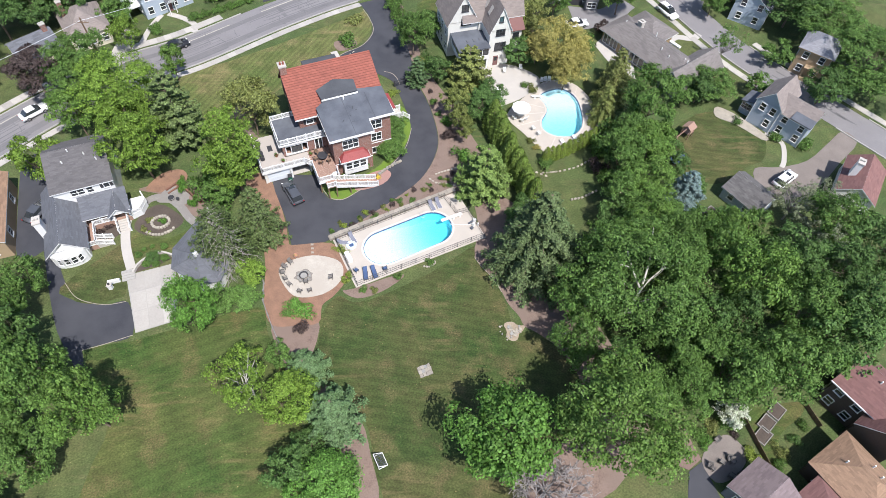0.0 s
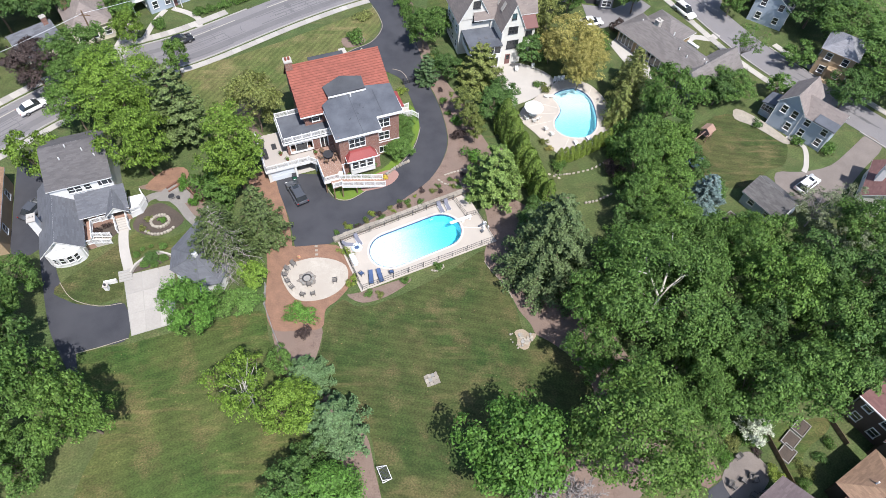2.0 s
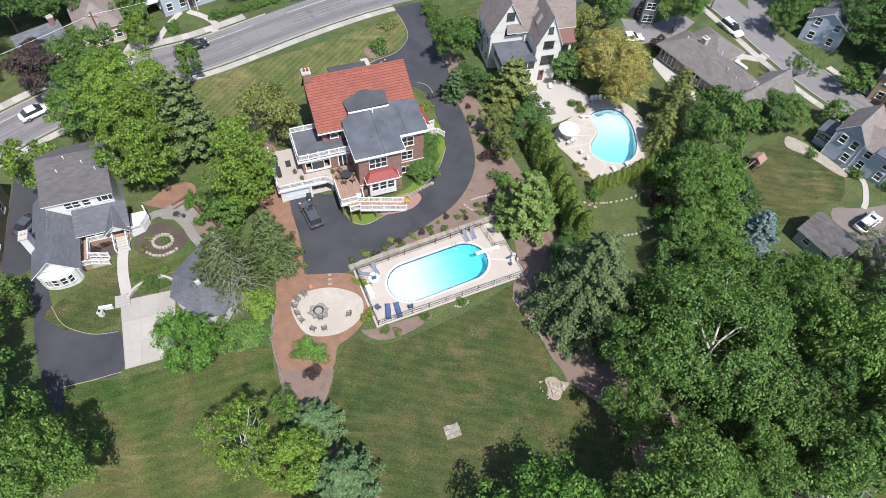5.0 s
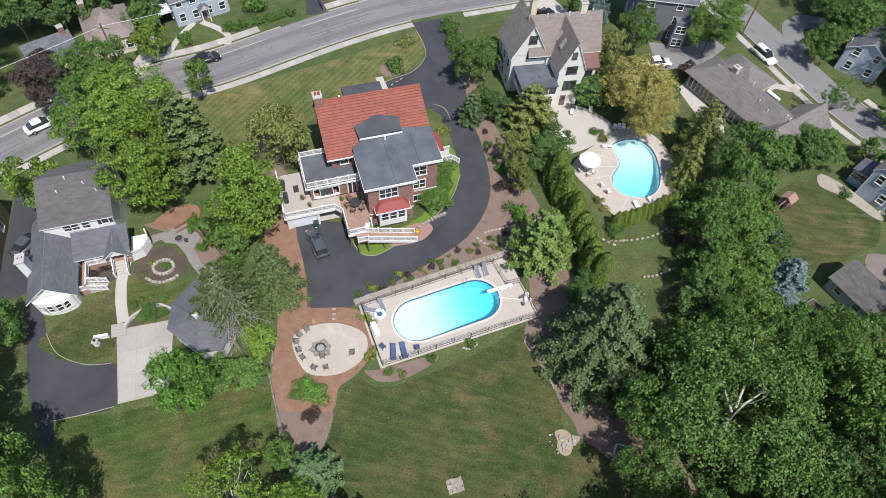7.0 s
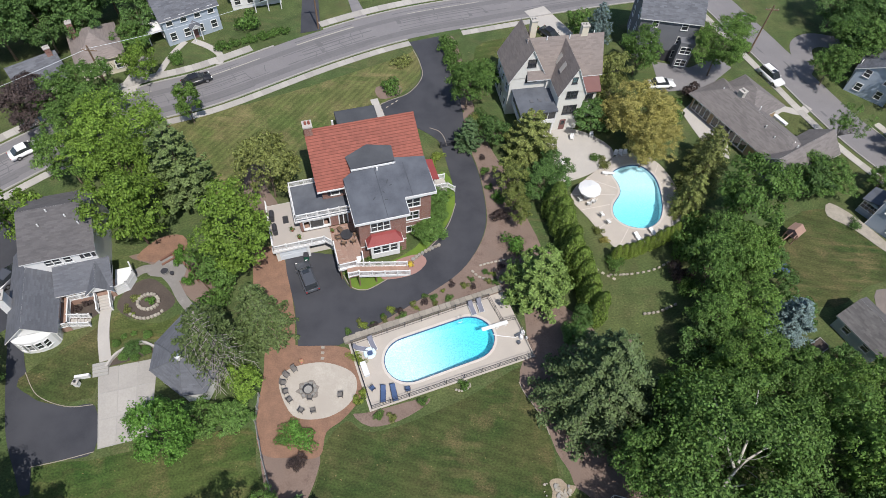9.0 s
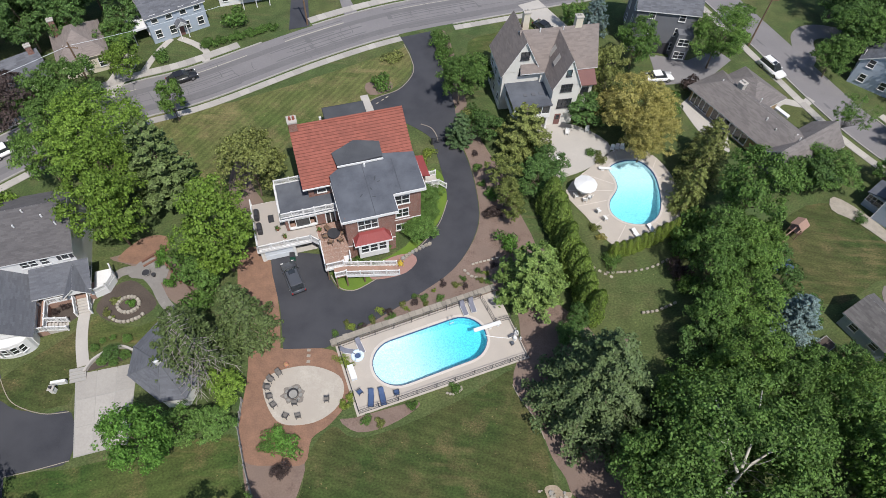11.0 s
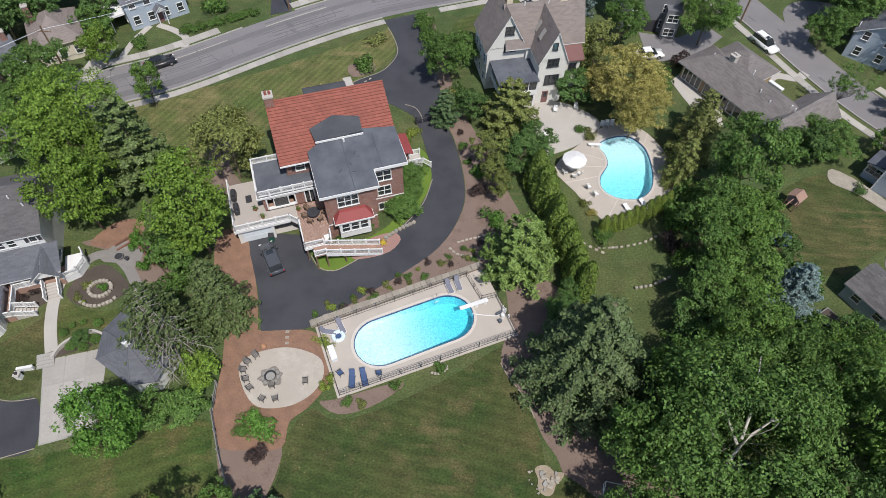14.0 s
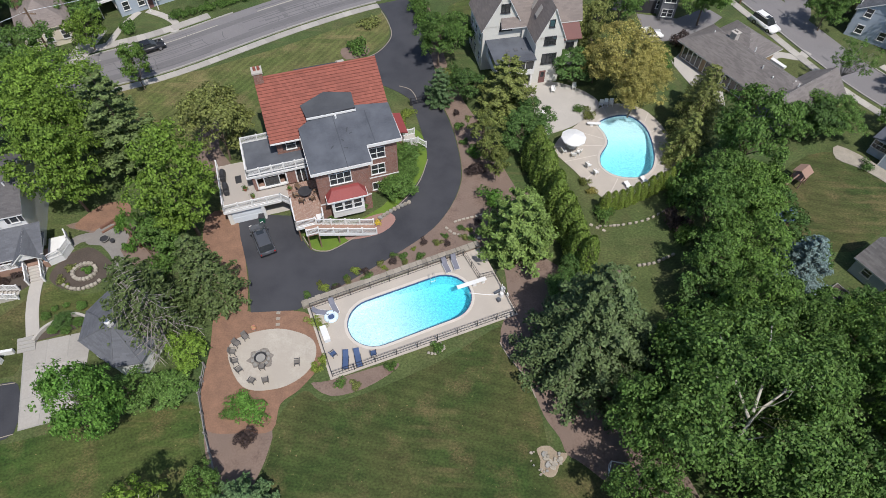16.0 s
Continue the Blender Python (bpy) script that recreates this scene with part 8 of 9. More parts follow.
first = lounger(DECKM @ pose(-8.2, -3.0, 0, 0, 0, 70), NAVY, DARKMETAL, "navy blue sun lounger on the deck", "navy loungers")
copy_thing(first, DECKM @ pose(-7.0, -3.3, 0, 0, 0, 82))
SLING = material("grey_sling", (0.20, 0.205, 0.25), (0.16, 0.165, 0.20), 3, 30, 0.9)
pale = lounger(DECKM @ pose(-8.9, 3.3, 0, 0, 0, 150), SLING, WHITE, "white framed grey sling lounger", "white framed loungers", 50)
copy_thing(pale, DECKM @ pose(-7.4, 3.4, 0, 0, 0, 95))
copy_thing(pale, DECKM @ pose(5.6, 3.6, 0, 0, 0, 88))
copy_thing(pale, DECKM @ pose(6.7, 3.6, 0, 0, 0, 84))


def small_chair(m, seat_mat, frame_mat, label, group):
    e = empty("chair", m, label=label, category="chair", group=group)
    part("seat", boxes((-0.27, 0.27, -0.26, 0.26, 0.38, 0.44)), seat_mat, e)
    bk = part("backrest", boxes((-0.03, 0.03, -0.26, 0.26, 0, 0.5)), seat_mat, e)
    bk.matrix_basis = pose(-0.27, 0, 0.44, 0, -12, 0)
    for xx in (-0.24, 0.24):
        for yy in (-0.24, 0.24):
            part("leg", boxes((xx - 0.025, xx + 0.025, yy - 0.025, yy + 0.025, 0, 0.38)), frame_mat, e)
    for yy in (-0.28, 0.28):
        part("armrest", boxes((-0.25, 0.25, yy - 0.03, yy + 0.03, 0.6, 0.64)), frame_mat, e)
    return e


nv = small_chair(DECKM @ pose(-9.1, -1.9, 0, 0, 0, 20), NAVY, DARKMETAL, "navy blue low deck chair", "navy deck chairs")
copy_thing(nv, DECKM @ pose(-5.4, -3.4, 0, 0, 0, 80))
# patio: fire pit, chairs
fp = empty("fire_pit", pose(-14.0, 25.6, 0.07), label="round dark fire pit on stones", category="fire pit")
bowl = bmesh.new()
bmesh.ops.create_cone(bowl, cap_ends=False, segments=20, radius1=0.4, radius2=0.62, depth=0.35, matrix=pose(0, 0, 0.25))
bmesh.ops.solidify(bowl, geom=list(bowl.faces), thickness=0.05)
part("bowl", bowl, DARKMETAL, fp)
ash = bmesh.new()
bmesh.ops.create_cone(ash, cap_ends=True, segments=20, radius1=0.45, radius2=0.5, depth=0.1, matrix=pose(0, 0, 0.22))
part("ash_bed", ash, FLAGSTONE, fp)
for i in range(9):
    a = 2 * math.pi * i / 9
    s_ = part("stone", boxes((-0.2, 0.2, -0.14, 0.14, 0, 0.2)), FLAGSTONE, fp)
    s_.matrix_basis = pose(0.8 * math.cos(a), 0.8 * math.sin(a), 0, 0, 0, math.degrees(a) + 90)
CHAIRGREY = material("weathered_chair", (0.135, 0.125, 0.115), (0.19, 0.175, 0.16), 2, 12, 0.85)
sr_ = random.Random(31)
soot = [((1.35 + sr_.uniform(-0.3, 0.25)) * math.cos(2 * math.pi * k / 16) - 14.0, (1.05 + sr_.uniform(-0.25, 0.2)) * math.sin(2 * math.pi * k / 16) + 25.7) for k in range(16)]
slab("soot_stain", smooth_line(soot, 3, True), 0.07, 0.074, material("sooty_stone", (0.15, 0.135, 0.12), (0.27, 0.24, 0.21), 1.2, 7, 0.95, spread=0.2), "sooty stain on the stone round the fire pit", "soot stain")
pc = small_chair(pose(-16.9, 26.1, 0.07, 0, 0, 0), CHAIRGREY, DARKMETAL, "weathered dark grey patio chair", "patio chairs")
for x, y, a in ((-16.7, 27.0, -30), (-16.4, 25.1, 20), (-15.8, 24.2, 45), (-14.3, 23.1, 70), (-13.0, 23.2, 110), (-13.6, 24.6, 95), (-10.3, 25.2, 190), (-16.0, 27.8, -45)):
    copy_thing(pc, pose(x, y, 0.07, 0, 0, a))
for k, (x, y) in enumerate(((-13.3, 31.0), (-13.2, 30.3), (-13.1, 29.6))):
    tagged(part("stepping_stone", boxes((x - 0.2, x + 0.2, y - 0.16, y + 0.16, 0.02, 0.06)), STONE), "pale square stepping stone in mulch", "stepping stone", "stepping stones by the patio")
pf = empty("flower_pot", pose(-15.4, 28.9, 0.03), label="flower pots with pink blossoms", category="flower pot")
pb = bmesh.new()
bmesh.ops.create_cone(pb, cap_ends=True, segments=12, radius1=0.18, radius2=0.25, depth=0.35, matrix=pose(0, 0, 0.18))
part("pot", pb, STONE, pf)
fb = bmesh.new()
bmesh.ops.create_icosphere(fb, subdivisions=2, radius=0.28, matrix=pose(0, 0, 0.45))
for v in fb.verts:
    v.co += Vector((noise.noise(v.co * 9), noise.noise(v.co * 9 + Vector((3, 1, 2))), noise.noise(v.co * 9 + Vector((7, 5, 1))))) * 0.12
part("blossom", fb, material("pink_flowers", (0.55, 0.12, 0.16), (0.25, 0.3, 0.08), 3, 9, 0.8), pf)

# ---- things on the deck of the brick house ----
HM = house.matrix_world.copy()
tb = empty("patio_table", HM @ pose(1.9, -2.6, 2.63), label="round dark glass table on the deck", category="table")
tt = bmesh.new()
bmesh.ops.create_cone(tt, cap_ends=True, segments=24, radius1=0.78, radius2=0.78, depth=0.05, matrix=pose(0, 0, 0.73))
part("tabletop", tt, DARKMETAL, tb)
part("leg", tube(bmesh.new(), [(0, 0, 0), (0, 0, 0.7)], [0.25, 0.06], 10), DARKMETAL, tb)
dc = small_chair(HM @ pose(0.85, -2.6, 2.63, 0, 0, 0), DARKWOOD, DARKMETAL, "dark brown chair at the deck table", "chairs round the deck table")
for a in (60, 120, 180, 300):
    copy_thing(dc, HM @ pose(1.9 - 1.15 * math.cos(radians(a)), -2.6 - 1.15 * math.sin(radians(a)), 2.63, 0, 0, a))
gr = empty("grill", HM @ pose(-6.7, 0.6, 2.63, 0, 0, 90), label="covered black barbecue grill on the deck", category="grill")
gb = boxes((-0.7, 0.7, -0.3, 0.3, 0.1, 0.85))
bmesh.ops.bevel(gb, geom=list(gb.edges), offset=0.08, segments=3, affect="EDGES")
part("body", gb, DARKMETAL, gr)
lid = bmesh.new()
bmesh.ops.create_cone(lid, cap_ends=True, segments=16, radius1=0.3, radius2=0.3, depth=1.0, matrix=pose(0, 0, 0.88, 0, 90, 0))
part("lid", lid, DARKMETAL, gr)
for s in (-0.55, 0.55):
    part("leg", boxes((s - 0.05, s + 0.05, -0.2, 0.2, 0, 0.1)), DARKMETAL, gr)
copy_thing(gr, HM @ pose(-6.8, 2.8, 2.63, 0, 0, 84))
mat_ = tagged(part("doormat", boxes((-0.35, 0.35, -0.6, 0.6, 0, 0.02)), DARKMETAL), "dark rectangular mat on the deck", "mat")
mat_.matrix_world = HM @ pose(-5.2, 2.2, 2.628)
for x, y in ((-4.6, 0.2), (-3.9, -1.2), (0.3, -1.3)):
    pt_ = empty("plant_pot", HM @ pose(x, y, 2.63), label="terracotta pot with a leafy plant", category="plant pot")
    b_ = bmesh.new()
    bmesh.ops.create_cone(b_, cap_ends=True, segments=12, radius1=0.16, radius2=0.24, depth=0.38, matrix=pose(0, 0, 0.19))
    part("pot", b_, REDROOF, pt_)
    g_ = np.random.default_rng(int(100 + x * 10))
    d_ = g_.normal(size=(90, 3))
    d_[:, 2] = np.abs(d_[:, 2])
    quads_mesh("leaves", np.array([0, 0, 0.4]) + d_ * 0.17, d_ + 0.01, np.full(90, 0.16), 0.5, pt_, LEAVES["mid"])
bn = empty("wheeled_bin", HM @ pose(-3.6, -2.75, 0.045, 0, 0, -10), label="dark green wheeled bin by the garage", category="bin")
bin_b = boxes((-0.3, 0.3, -0.33, 0.33, 0.06, 0.95))
part("body", bin_b, material("green_plastic", (0.02, 0.09, 0.06), (0.025, 0.11, 0.07), 2, 9, 0.5, bump=0), bn)
part("lid", boxes((-0.32, 0.32, -0.36, 0.36, 0.95, 1.03)), DARKMETAL, bn)
for s in (-0.25, 0.25):
    w_ = bmesh.new()
    bmesh.ops.create_cone(w_, cap_ends=True, segments=12, radius1=0.12, radius2=0.12, depth=0.08, matrix=pose(s, 0.3, 0.12, 0, 90, 0))
    part("wheel", w_, TYRE, bn)
yp = empty("flower_pot", HM @ pose(9.1, -7.1, 0.05), label="yellow flowering plant beside the steps", category="flower pot")
g_ = np.random.default_rng(5)
d_ = g_.normal(size=(160, 3))
d_[:, 2] = np.abs(d_[:, 2])
quads_mesh("blossom", np.array([0, 0, 0.2]) + d_ * 0.22, d_, np.full(160, 0.16), 0.7, yp, material("yellow_flowers", (0.60, 0.42, 0.04), (0.5, 0.4, 0.06), 3, 9, 0.8))
for i in range(9):
    x = 9.6 + i * 0.48
    b_ = boxes((-0.25, 0.25, -0.2, 0.2, 0, 0.42))
    bmesh.ops.bevel(b_, geom=list(b_.edges), offset=0.1, segments=2, affect="EDGES")
    o_ = tagged(part("garden_stone", b_, STONE if i % 3 else FLAGSTONE), "rounded stone edging the planting bed", "stone", "stones edging the bed")
    o_.matrix_world = HM @ pose(x, -6.4 + 0.22 * i - 0.008 * i * i, 0.03, 0, 0, 25 * i)
# gate across the drive
gt = empty("drive_gate", pose(-1.5, 64.4, 0.045, 0, 0, math.degrees(math.atan2(1.5, 3.9))), label="low dark metal gate across the drive", category="gate")
for x in (0, 2.05, 4.15):
    part("post", boxes((x - 0.09, x + 0.09, -0.09, 0.09, 0, 1.35)), DARKMETAL, gt)
for x0 in (0.09, 2.14):
    for zz in (0.2, 0.65, 1.1):
        part("rail", boxes((x0, x0 + 1.9, -0.03, 0.03, zz, zz + 0.06)), DARKMETAL, gt)
    pk = bmesh.new()
    for i in range(12):
        box(pk, x0 + 0.1 + i * 0.15, x0 + 0.13 + i * 0.15, -0.015, 0.015, 0.2, 1.16)
    tagged(part("infill", pk, DARKMETAL, gt), kind="stuff")

# ---- garden walls, stones and edging ----
TIMBER = material("red_brown_timber", (0.22, 0.115, 0.08), (0.15, 0.08, 0.058), 1.2, 12, 0.9, bump=0.3, ob=0.15)


def timber_run(p, q, h, z=0.0, courses=1):
    """A run of squared timbers laid on one another between two points."""
    e = empty("timber_step" if courses == 1 else "timber_wall", pose(*p, z, 0, 0, math.degrees(math.atan2(q[1] - p[1], q[0] - p[0]))), label="red-brown timber step of the garden terrace" if courses == 1 else "low red-brown timber retaining wall", category="step" if courses == 1 else "wall")
    ln_ = math.dist(p, q)
    for k in range(courses):
        n_ = 1 if courses == 1 else 3
        for m_ in range(n_):
            tb = boxes((ln_ * m_ / n_ + 0.01, ln_ * (m_ + 1) / n_ - 0.01, -0.11 - 0.01 * (m_ % 2), 0.11, h * k / courses + 0.003 * k, h * (k + 1) / courses))
            bmesh.ops.bevel(tb, geom=list(tb.edges), offset=0.015, segments=1, affect="EDGES")
            part("timber", tb, TIMBER, e)


timber_run((-35.4, 40.6), (-33.7, 42.3), 0.2, 0.05)
timber_run((-35.8, 41.2), (-33.8, 43.3), 0.38)
timber_run((-32.9, 41.2), (-30.2, 38.7), 0.7, 0, 3)
fb_ = empty("fire_bowl", pose(-34.7, 39.6, 0.055), label="dark round fire bowl on the flagstone terrace", category="fire bowl")
bw = bmesh.new()
bmesh.ops.create_cone(bw, cap_ends=True, segments=18, radius1=0.3, radius2=0.5, depth=0.35, matrix=pose(0, 0, 0.175))
part("bowl", bw, DARKMETAL, fb_)
part("rim", tube(bmesh.new(), [(0.5 * math.cos(a), 0.5 * math.sin(a), 0.36) for a in (2 * math.pi * i / 18 for i in range(19))], [0.04] * 19, 6), FLAGSTONE, fb_)
pt_ = empty("plant_pot", pose(-33.7, 39.4, 0.055), label="small dark pot beside the fire bowl", category="pot")
bw = bmesh.new()
bmesh.ops.create_cone(bw, cap_ends=True, segments=12, radius1=0.18, radius2=0.27, depth=0.4, matrix=pose(0, 0, 0.2))
part("pot", bw, DARKMETAL, pt_)
slab("mulch_bed", smooth_line([(-39.0, 41.6), (-37.0, 44.8), (-34.2, 45.4), (-33.2, 43.4), (-35.6, 41.2), (-37.2, 41.0)], 3, True), 0, 0.026, REDMULCH, "rusty soil above the timber steps", "mulch bed")
DRIVE_EDGE = material("weathered_edging", (0.34, 0.30, 0.25), (0.24, 0.21, 0.17), 0.8, 7, 0.9, bump=0.2)
def stone_row(points, w, h, label, name="garden_stone", group="", step=0.42, z=0.0, mat=None, seed=1, gap=0.0):
    rd = random.Random(seed)
    line = smooth_line(points, 8)
    acc, last = 0.0, line[0]
    for p, q in zip(line, line[1:]):
        acc += math.dist(p, q)
        if acc >= step + gap:
            ang = math.degrees(math.atan2(q[1] - last[1], q[0] - last[0]))
            b = boxes((-step / 2, step / 2, -w / 2, w / 2, 0, h * rd.uniform(0.8, 1.15)))
            bmesh.ops.bevel(b, geom=list(b.edges), offset=min(0.07, w / 4), segments=1, affect="EDGES")
            o = tagged(part(name, b, mat or STONE), label, "stone", group or label)
            o.matrix_world = pose((p[0] + last[0]) / 2, (p[1] + last[1]) / 2, z, 0, 0, ang + rd.uniform(-8, 8))
            acc, last = 0.0, q


stone_row([(3.9, 43.3), (4.9, 42.4), (6.0, 42.2), (7.2, 42.0), (8.6, 41.6)], 0.34, 0.07, "pale stepping stone in the mulch bank", "stepping_stone", "stepping stones in the mulch bank", 0.42, 0.03, seed=2, gap=0.12)
stone_row([(4.9, 44.1), (6.6, 44.8), (8.6, 45.4)], 0.25, 0.25, "low pale stone wall in the mulch", group="low wall in the mulch", seed=3)
stone_row([(19.3, 45.7), (20.6, 44.7), (21.8, 44.0), (23.4, 43.2)], 0.34, 0.06, "pale stepping stone in the grass", "stepping_stone", "stepping stones in the grass", 0.42, 0.0, seed=4, gap=0.35)
stone_row([(25.6, 38.7), (27.6, 39.2), (30.2, 40.6)], 0.3, 0.35, "old low stone wall across the slope", group="old wall across the slope", seed=5)
stone_row([(21.9, 44.2), (25.0, 44.6), (28.0, 45.6), (30.4, 47.2)], 0.25, 0.3, "low stone wall below the hedge", group="wall below the hedge", seed=6)
slab("garden_wall", ribbon(smooth_line([(-37.2, 26.5), (-36.8, 27.9), (-35.6, 29.1), (-34.2, 29.8), (-32.4, 29.3)]), -0.13, 0.13), 0, 0.5, PAVING, "low curved pale garden wall by the parking pad", "wall")
for i in range(4):
    tagged(part("step", boxes((-0.85, 0.85, -0.19, 0.19, 0, 0.1 + 0.1 * i)), KERB), "pale concrete step of the garden path", "step", "steps of the garden path").matrix_basis = pose(-37.6 - 0.1 * i, 25.6 + 0.36 * i, 0.05, 0, 0, 17)
slab("garden_wall", ribbon([(-40.1, 24.9), (-38.6, 25.3)], -0.15, 0.15), 0, 0.7, WHITE, "short white garden wall by the steps", "wall")
lp_ = empty("lamp_pillar", pose(-39.6, 24.2, 0.01), label="white pillar with a small garden lamp", category="pillar")
part("pillar", boxes((-0.25, 0.25, -0.25, 0.25, 0, 0.9)), WHITE, lp_)
part("cap", boxes((-0.32, 0.32, -0.32, 0.32, 0.9, 0.98)), PAVING, lp_)
part("lantern", boxes((-0.1, 0.1, -0.1, 0.1, 0.98, 1.3)), DARKMETAL, lp_)
for line_ in ([(-46.0, 25.2), (-43.6, 22.7), (-40.0, 21.7), (-37.2, 22.1)], [(-41.0, 15.1), (-38.4, 15.9), (-35.2, 17.1)]):
    slab("edging", ribbon(smooth_line(line_), -0.04, 0.04), 0, 0.06, DRIVE_EDGE, "thin weathered concrete edging of the drive", "edging")
slab("edging", ribbon(smooth_line([(9.95, 28.5), (10.6, 27.2), (11.9, 25.4), (12.7, 24.2), (13.3, 22.6)]), -0.05, 0.05), 0, 0.07, DRIVE_EDGE, "thin tan edging between lawn and mulch", "edging")
ringp = [(-35.35 + 1.25 * math.cos(a), 35.2 + 1.05 * math.sin(a)) for a in (2 * math.pi * i / 12 for i in range(13))]
stone_row(ringp, 0.4, 0.45, "rough stone of the garden ring", group="stones of the garden ring", step=0.36, seed=8)
stone_row([(-37.0, 33.4), (-35.4, 32.9), (-33.8, 33.5), (-33.0, 34.6)], 0.35, 0.4, "curved stone seat wall", group="curved stone wall", step=0.38, seed=9)
stone_row([(-13.6, 68.6), (-8.6, 74.2)], 0.2, 0.1, "pale edging stone by the front path", group="edging by the front path", step=0.5, seed=10)
for line_ in ([(-7.6, 86.6), (-6.2, 83.4), (-5.5, 79.8), (-7.2, 75.9), (-10.2, 73.7), (-11.6, 72.6)], [(-3.4, 68.4), (-1.9, 67.8), (-1.0, 66.4), (-0.6, 64.9)], [(1.3, 54.2), (0.4, 50.2), (-1.6, 46.7), (-4.7, 43.0), (-8.3, 39.8), (-9.8, 39.2), (-11.2, 39.6), (-12.4, 41.2)]):
    slab("edging", ribbon(smooth_line(line_), -0.05, 0.05), 0, 0.08, DRIVE_EDGE, "weathered concrete kerb edging the asphalt drive", "edging")
stone_row([(2.6, 27.0), (3.4, 26.9), (4.3, 27.6), (3.6, 28.2)], 0.3, 0.2, "pale stone round a small bed", group="stones of the small bed", step=0.3, seed=14)
for (x, y, w, d, a, sd) in ((2.4, 11.2, 1.7, 1.5, 20, 1),):
    e = empty("stone_slab", pose(x, y, 0.014, 0, 0, a), label="weathered stone well cover in the lawn", category="stone slab")
    rq = random.Random(sd)
    for i in range(4):
        for j in range(3):
            b = boxes((-w / 2 + w * i / 4 + 0.01, -w / 2 + w * (i + 1) / 4 - 0.01, -d / 2 + d * j / 3 + 0.01, -d / 2 + d * (j + 1) / 3 - 0.01, 0, rq.uniform(0.08, 0.24)))
            for v in b.verts:
                v.co += Vector((rq.uniform(-0.05, 0.05), rq.uniform(-0.05, 0.05), 0))
            part("stone", b, FLAGSTONE if (i * j) % 3 == 1 else STONE, e)
slab("bare_soil", smooth_line([(13.1, 17.5), (13.6, 17.9), (14.4, 17.9), (15.0, 17.4), (15.9, 17.3), (15.6, 16.6), (15.1, 16.2), (14.7, 15.3), (14.0, 15.1), (13.3, 15.7), (13.4, 16.6)], 3, True), 0, 0.026, material("sandy_soil", (0.36, 0.30, 0.225), (0.235, 0.185, 0.135), 0.9, 5, 0.95, bump=0.6), "bare sandy soil round the stones", "bare soil")
rq = random.Random(21)
for i in range(34):
    # rough flat stones, each with its own outline
    r_, th_ = (0.95 * math.sqrt(rq.random()) if i < 22 else rq.uniform(1.4, 2.3)), (rq.uniform(0, 2 * math.pi) if i < 22 else rq.uniform(2.4, 4.4))
    m_ = rq.randrange(5, 8)
    k_ = rq.uniform(0.12, 0.32) if i < 22 else rq.uniform(0.08, 0.16)
    ring_ = [(k_ * rq.uniform(0.7, 1.2) * math.cos(2 * math.pi * q / m_), k_ * rq.uniform(0.6, 1.0) * math.sin(2 * math.pi * q / m_)) for q in range(m_)]
    ob = tagged(part("field_stone", prism(bmesh.new(), ring_, 0, rq.uniform(0.08, 0.2)), FLAGSTONE if i % 3 == 1 else STONE), "rough pale field stone on bare soil", "stone", "field stones at the lawn's edge")
    ob.matrix_basis = pose(14.5 + r_ * math.cos(th_), 16.7 + 0.8 * r_ * math.sin(th_), 0.026, rq.uniform(-4, 4), rq.uniform(-4, 4), rq.uniform(0, 360))


def goal(x, y, a):
    e = empty("goal", pose(x, y, 0.02, 0, 0, a), label="small white football goal with net", category="goal")
    for p, q in (((-0.8, 0, 0), (-0.8, 0, 1.0)), ((0.8, 0, 0), (0.8, 0, 1.0)), ((-0.8, 0, 1.0), (0.8, 0, 1.0)), ((-0.8, 1.1, 0), (0.8, 1.1, 0)), ((-0.8, 0, 0), (-0.8, 1.1, 0)), ((0.8, 0, 0), (0.8, 1.1, 0)), ((-0.8, 0, 1.0), (-0.8, 1.1, 0)), ((0.8, 0, 1.0), (0.8, 1.1, 0))):
        part("bar", rod(bmesh.new(), Vector(p), Vector(q), 0.045), WHITE, e)
    net = bmesh.new()
    for i in range(12):
        xx = -0.8 + 1.6 * i / 11
        rod(net, Vector((xx, 0, 1.0)), Vector((xx, 1.1, 0)), 0.016, 3)
    for j in range(8):
        u = j / 7
        rod(net, Vector((-0.8, 1.1 * u, 1.0 * (1 - u))), Vector((0.8, 1.1 * u, 1.0 * (1 - u))), 0.016, 3)
    tagged(part("net", net, GREYFLAT, e), kind="stuff")


goal(-3.6, -0.1, -66)
goal(20.4, 16.3, 170)
# post and rail fence along the property line
fpts = [(-19.3, 24.5), (-19.0, 21.4), (-17.4, 17.6), (-15.7, 14.2), (-14.2, 10.8), (-12.8, 7.0)]
wf = empty("fence", pose(*fpts[0], 0), label="weathered wooden fence between the lawns", category="fence")
for p, q in zip(fpts, fpts[1:]):
    a, b = (Vector((*k, 0)) - Vector((*fpts[0], 0)) for k in (p, q))
    for zz in (0.35, 0.8):
        part("rail", rod(bmesh.new(), a + Vector((0, 0, zz)), b + Vector((0, 0, zz)), 0.05), FLAGSTONE, wf)
    for u in (0, 0.5):
        c = a.lerp(b, u)
        part("post", boxes((c.x - 0.07, c.x + 0.07, c.y - 0.07, c.y + 0.07, 0, 1.1)), FLAGSTONE, wf)

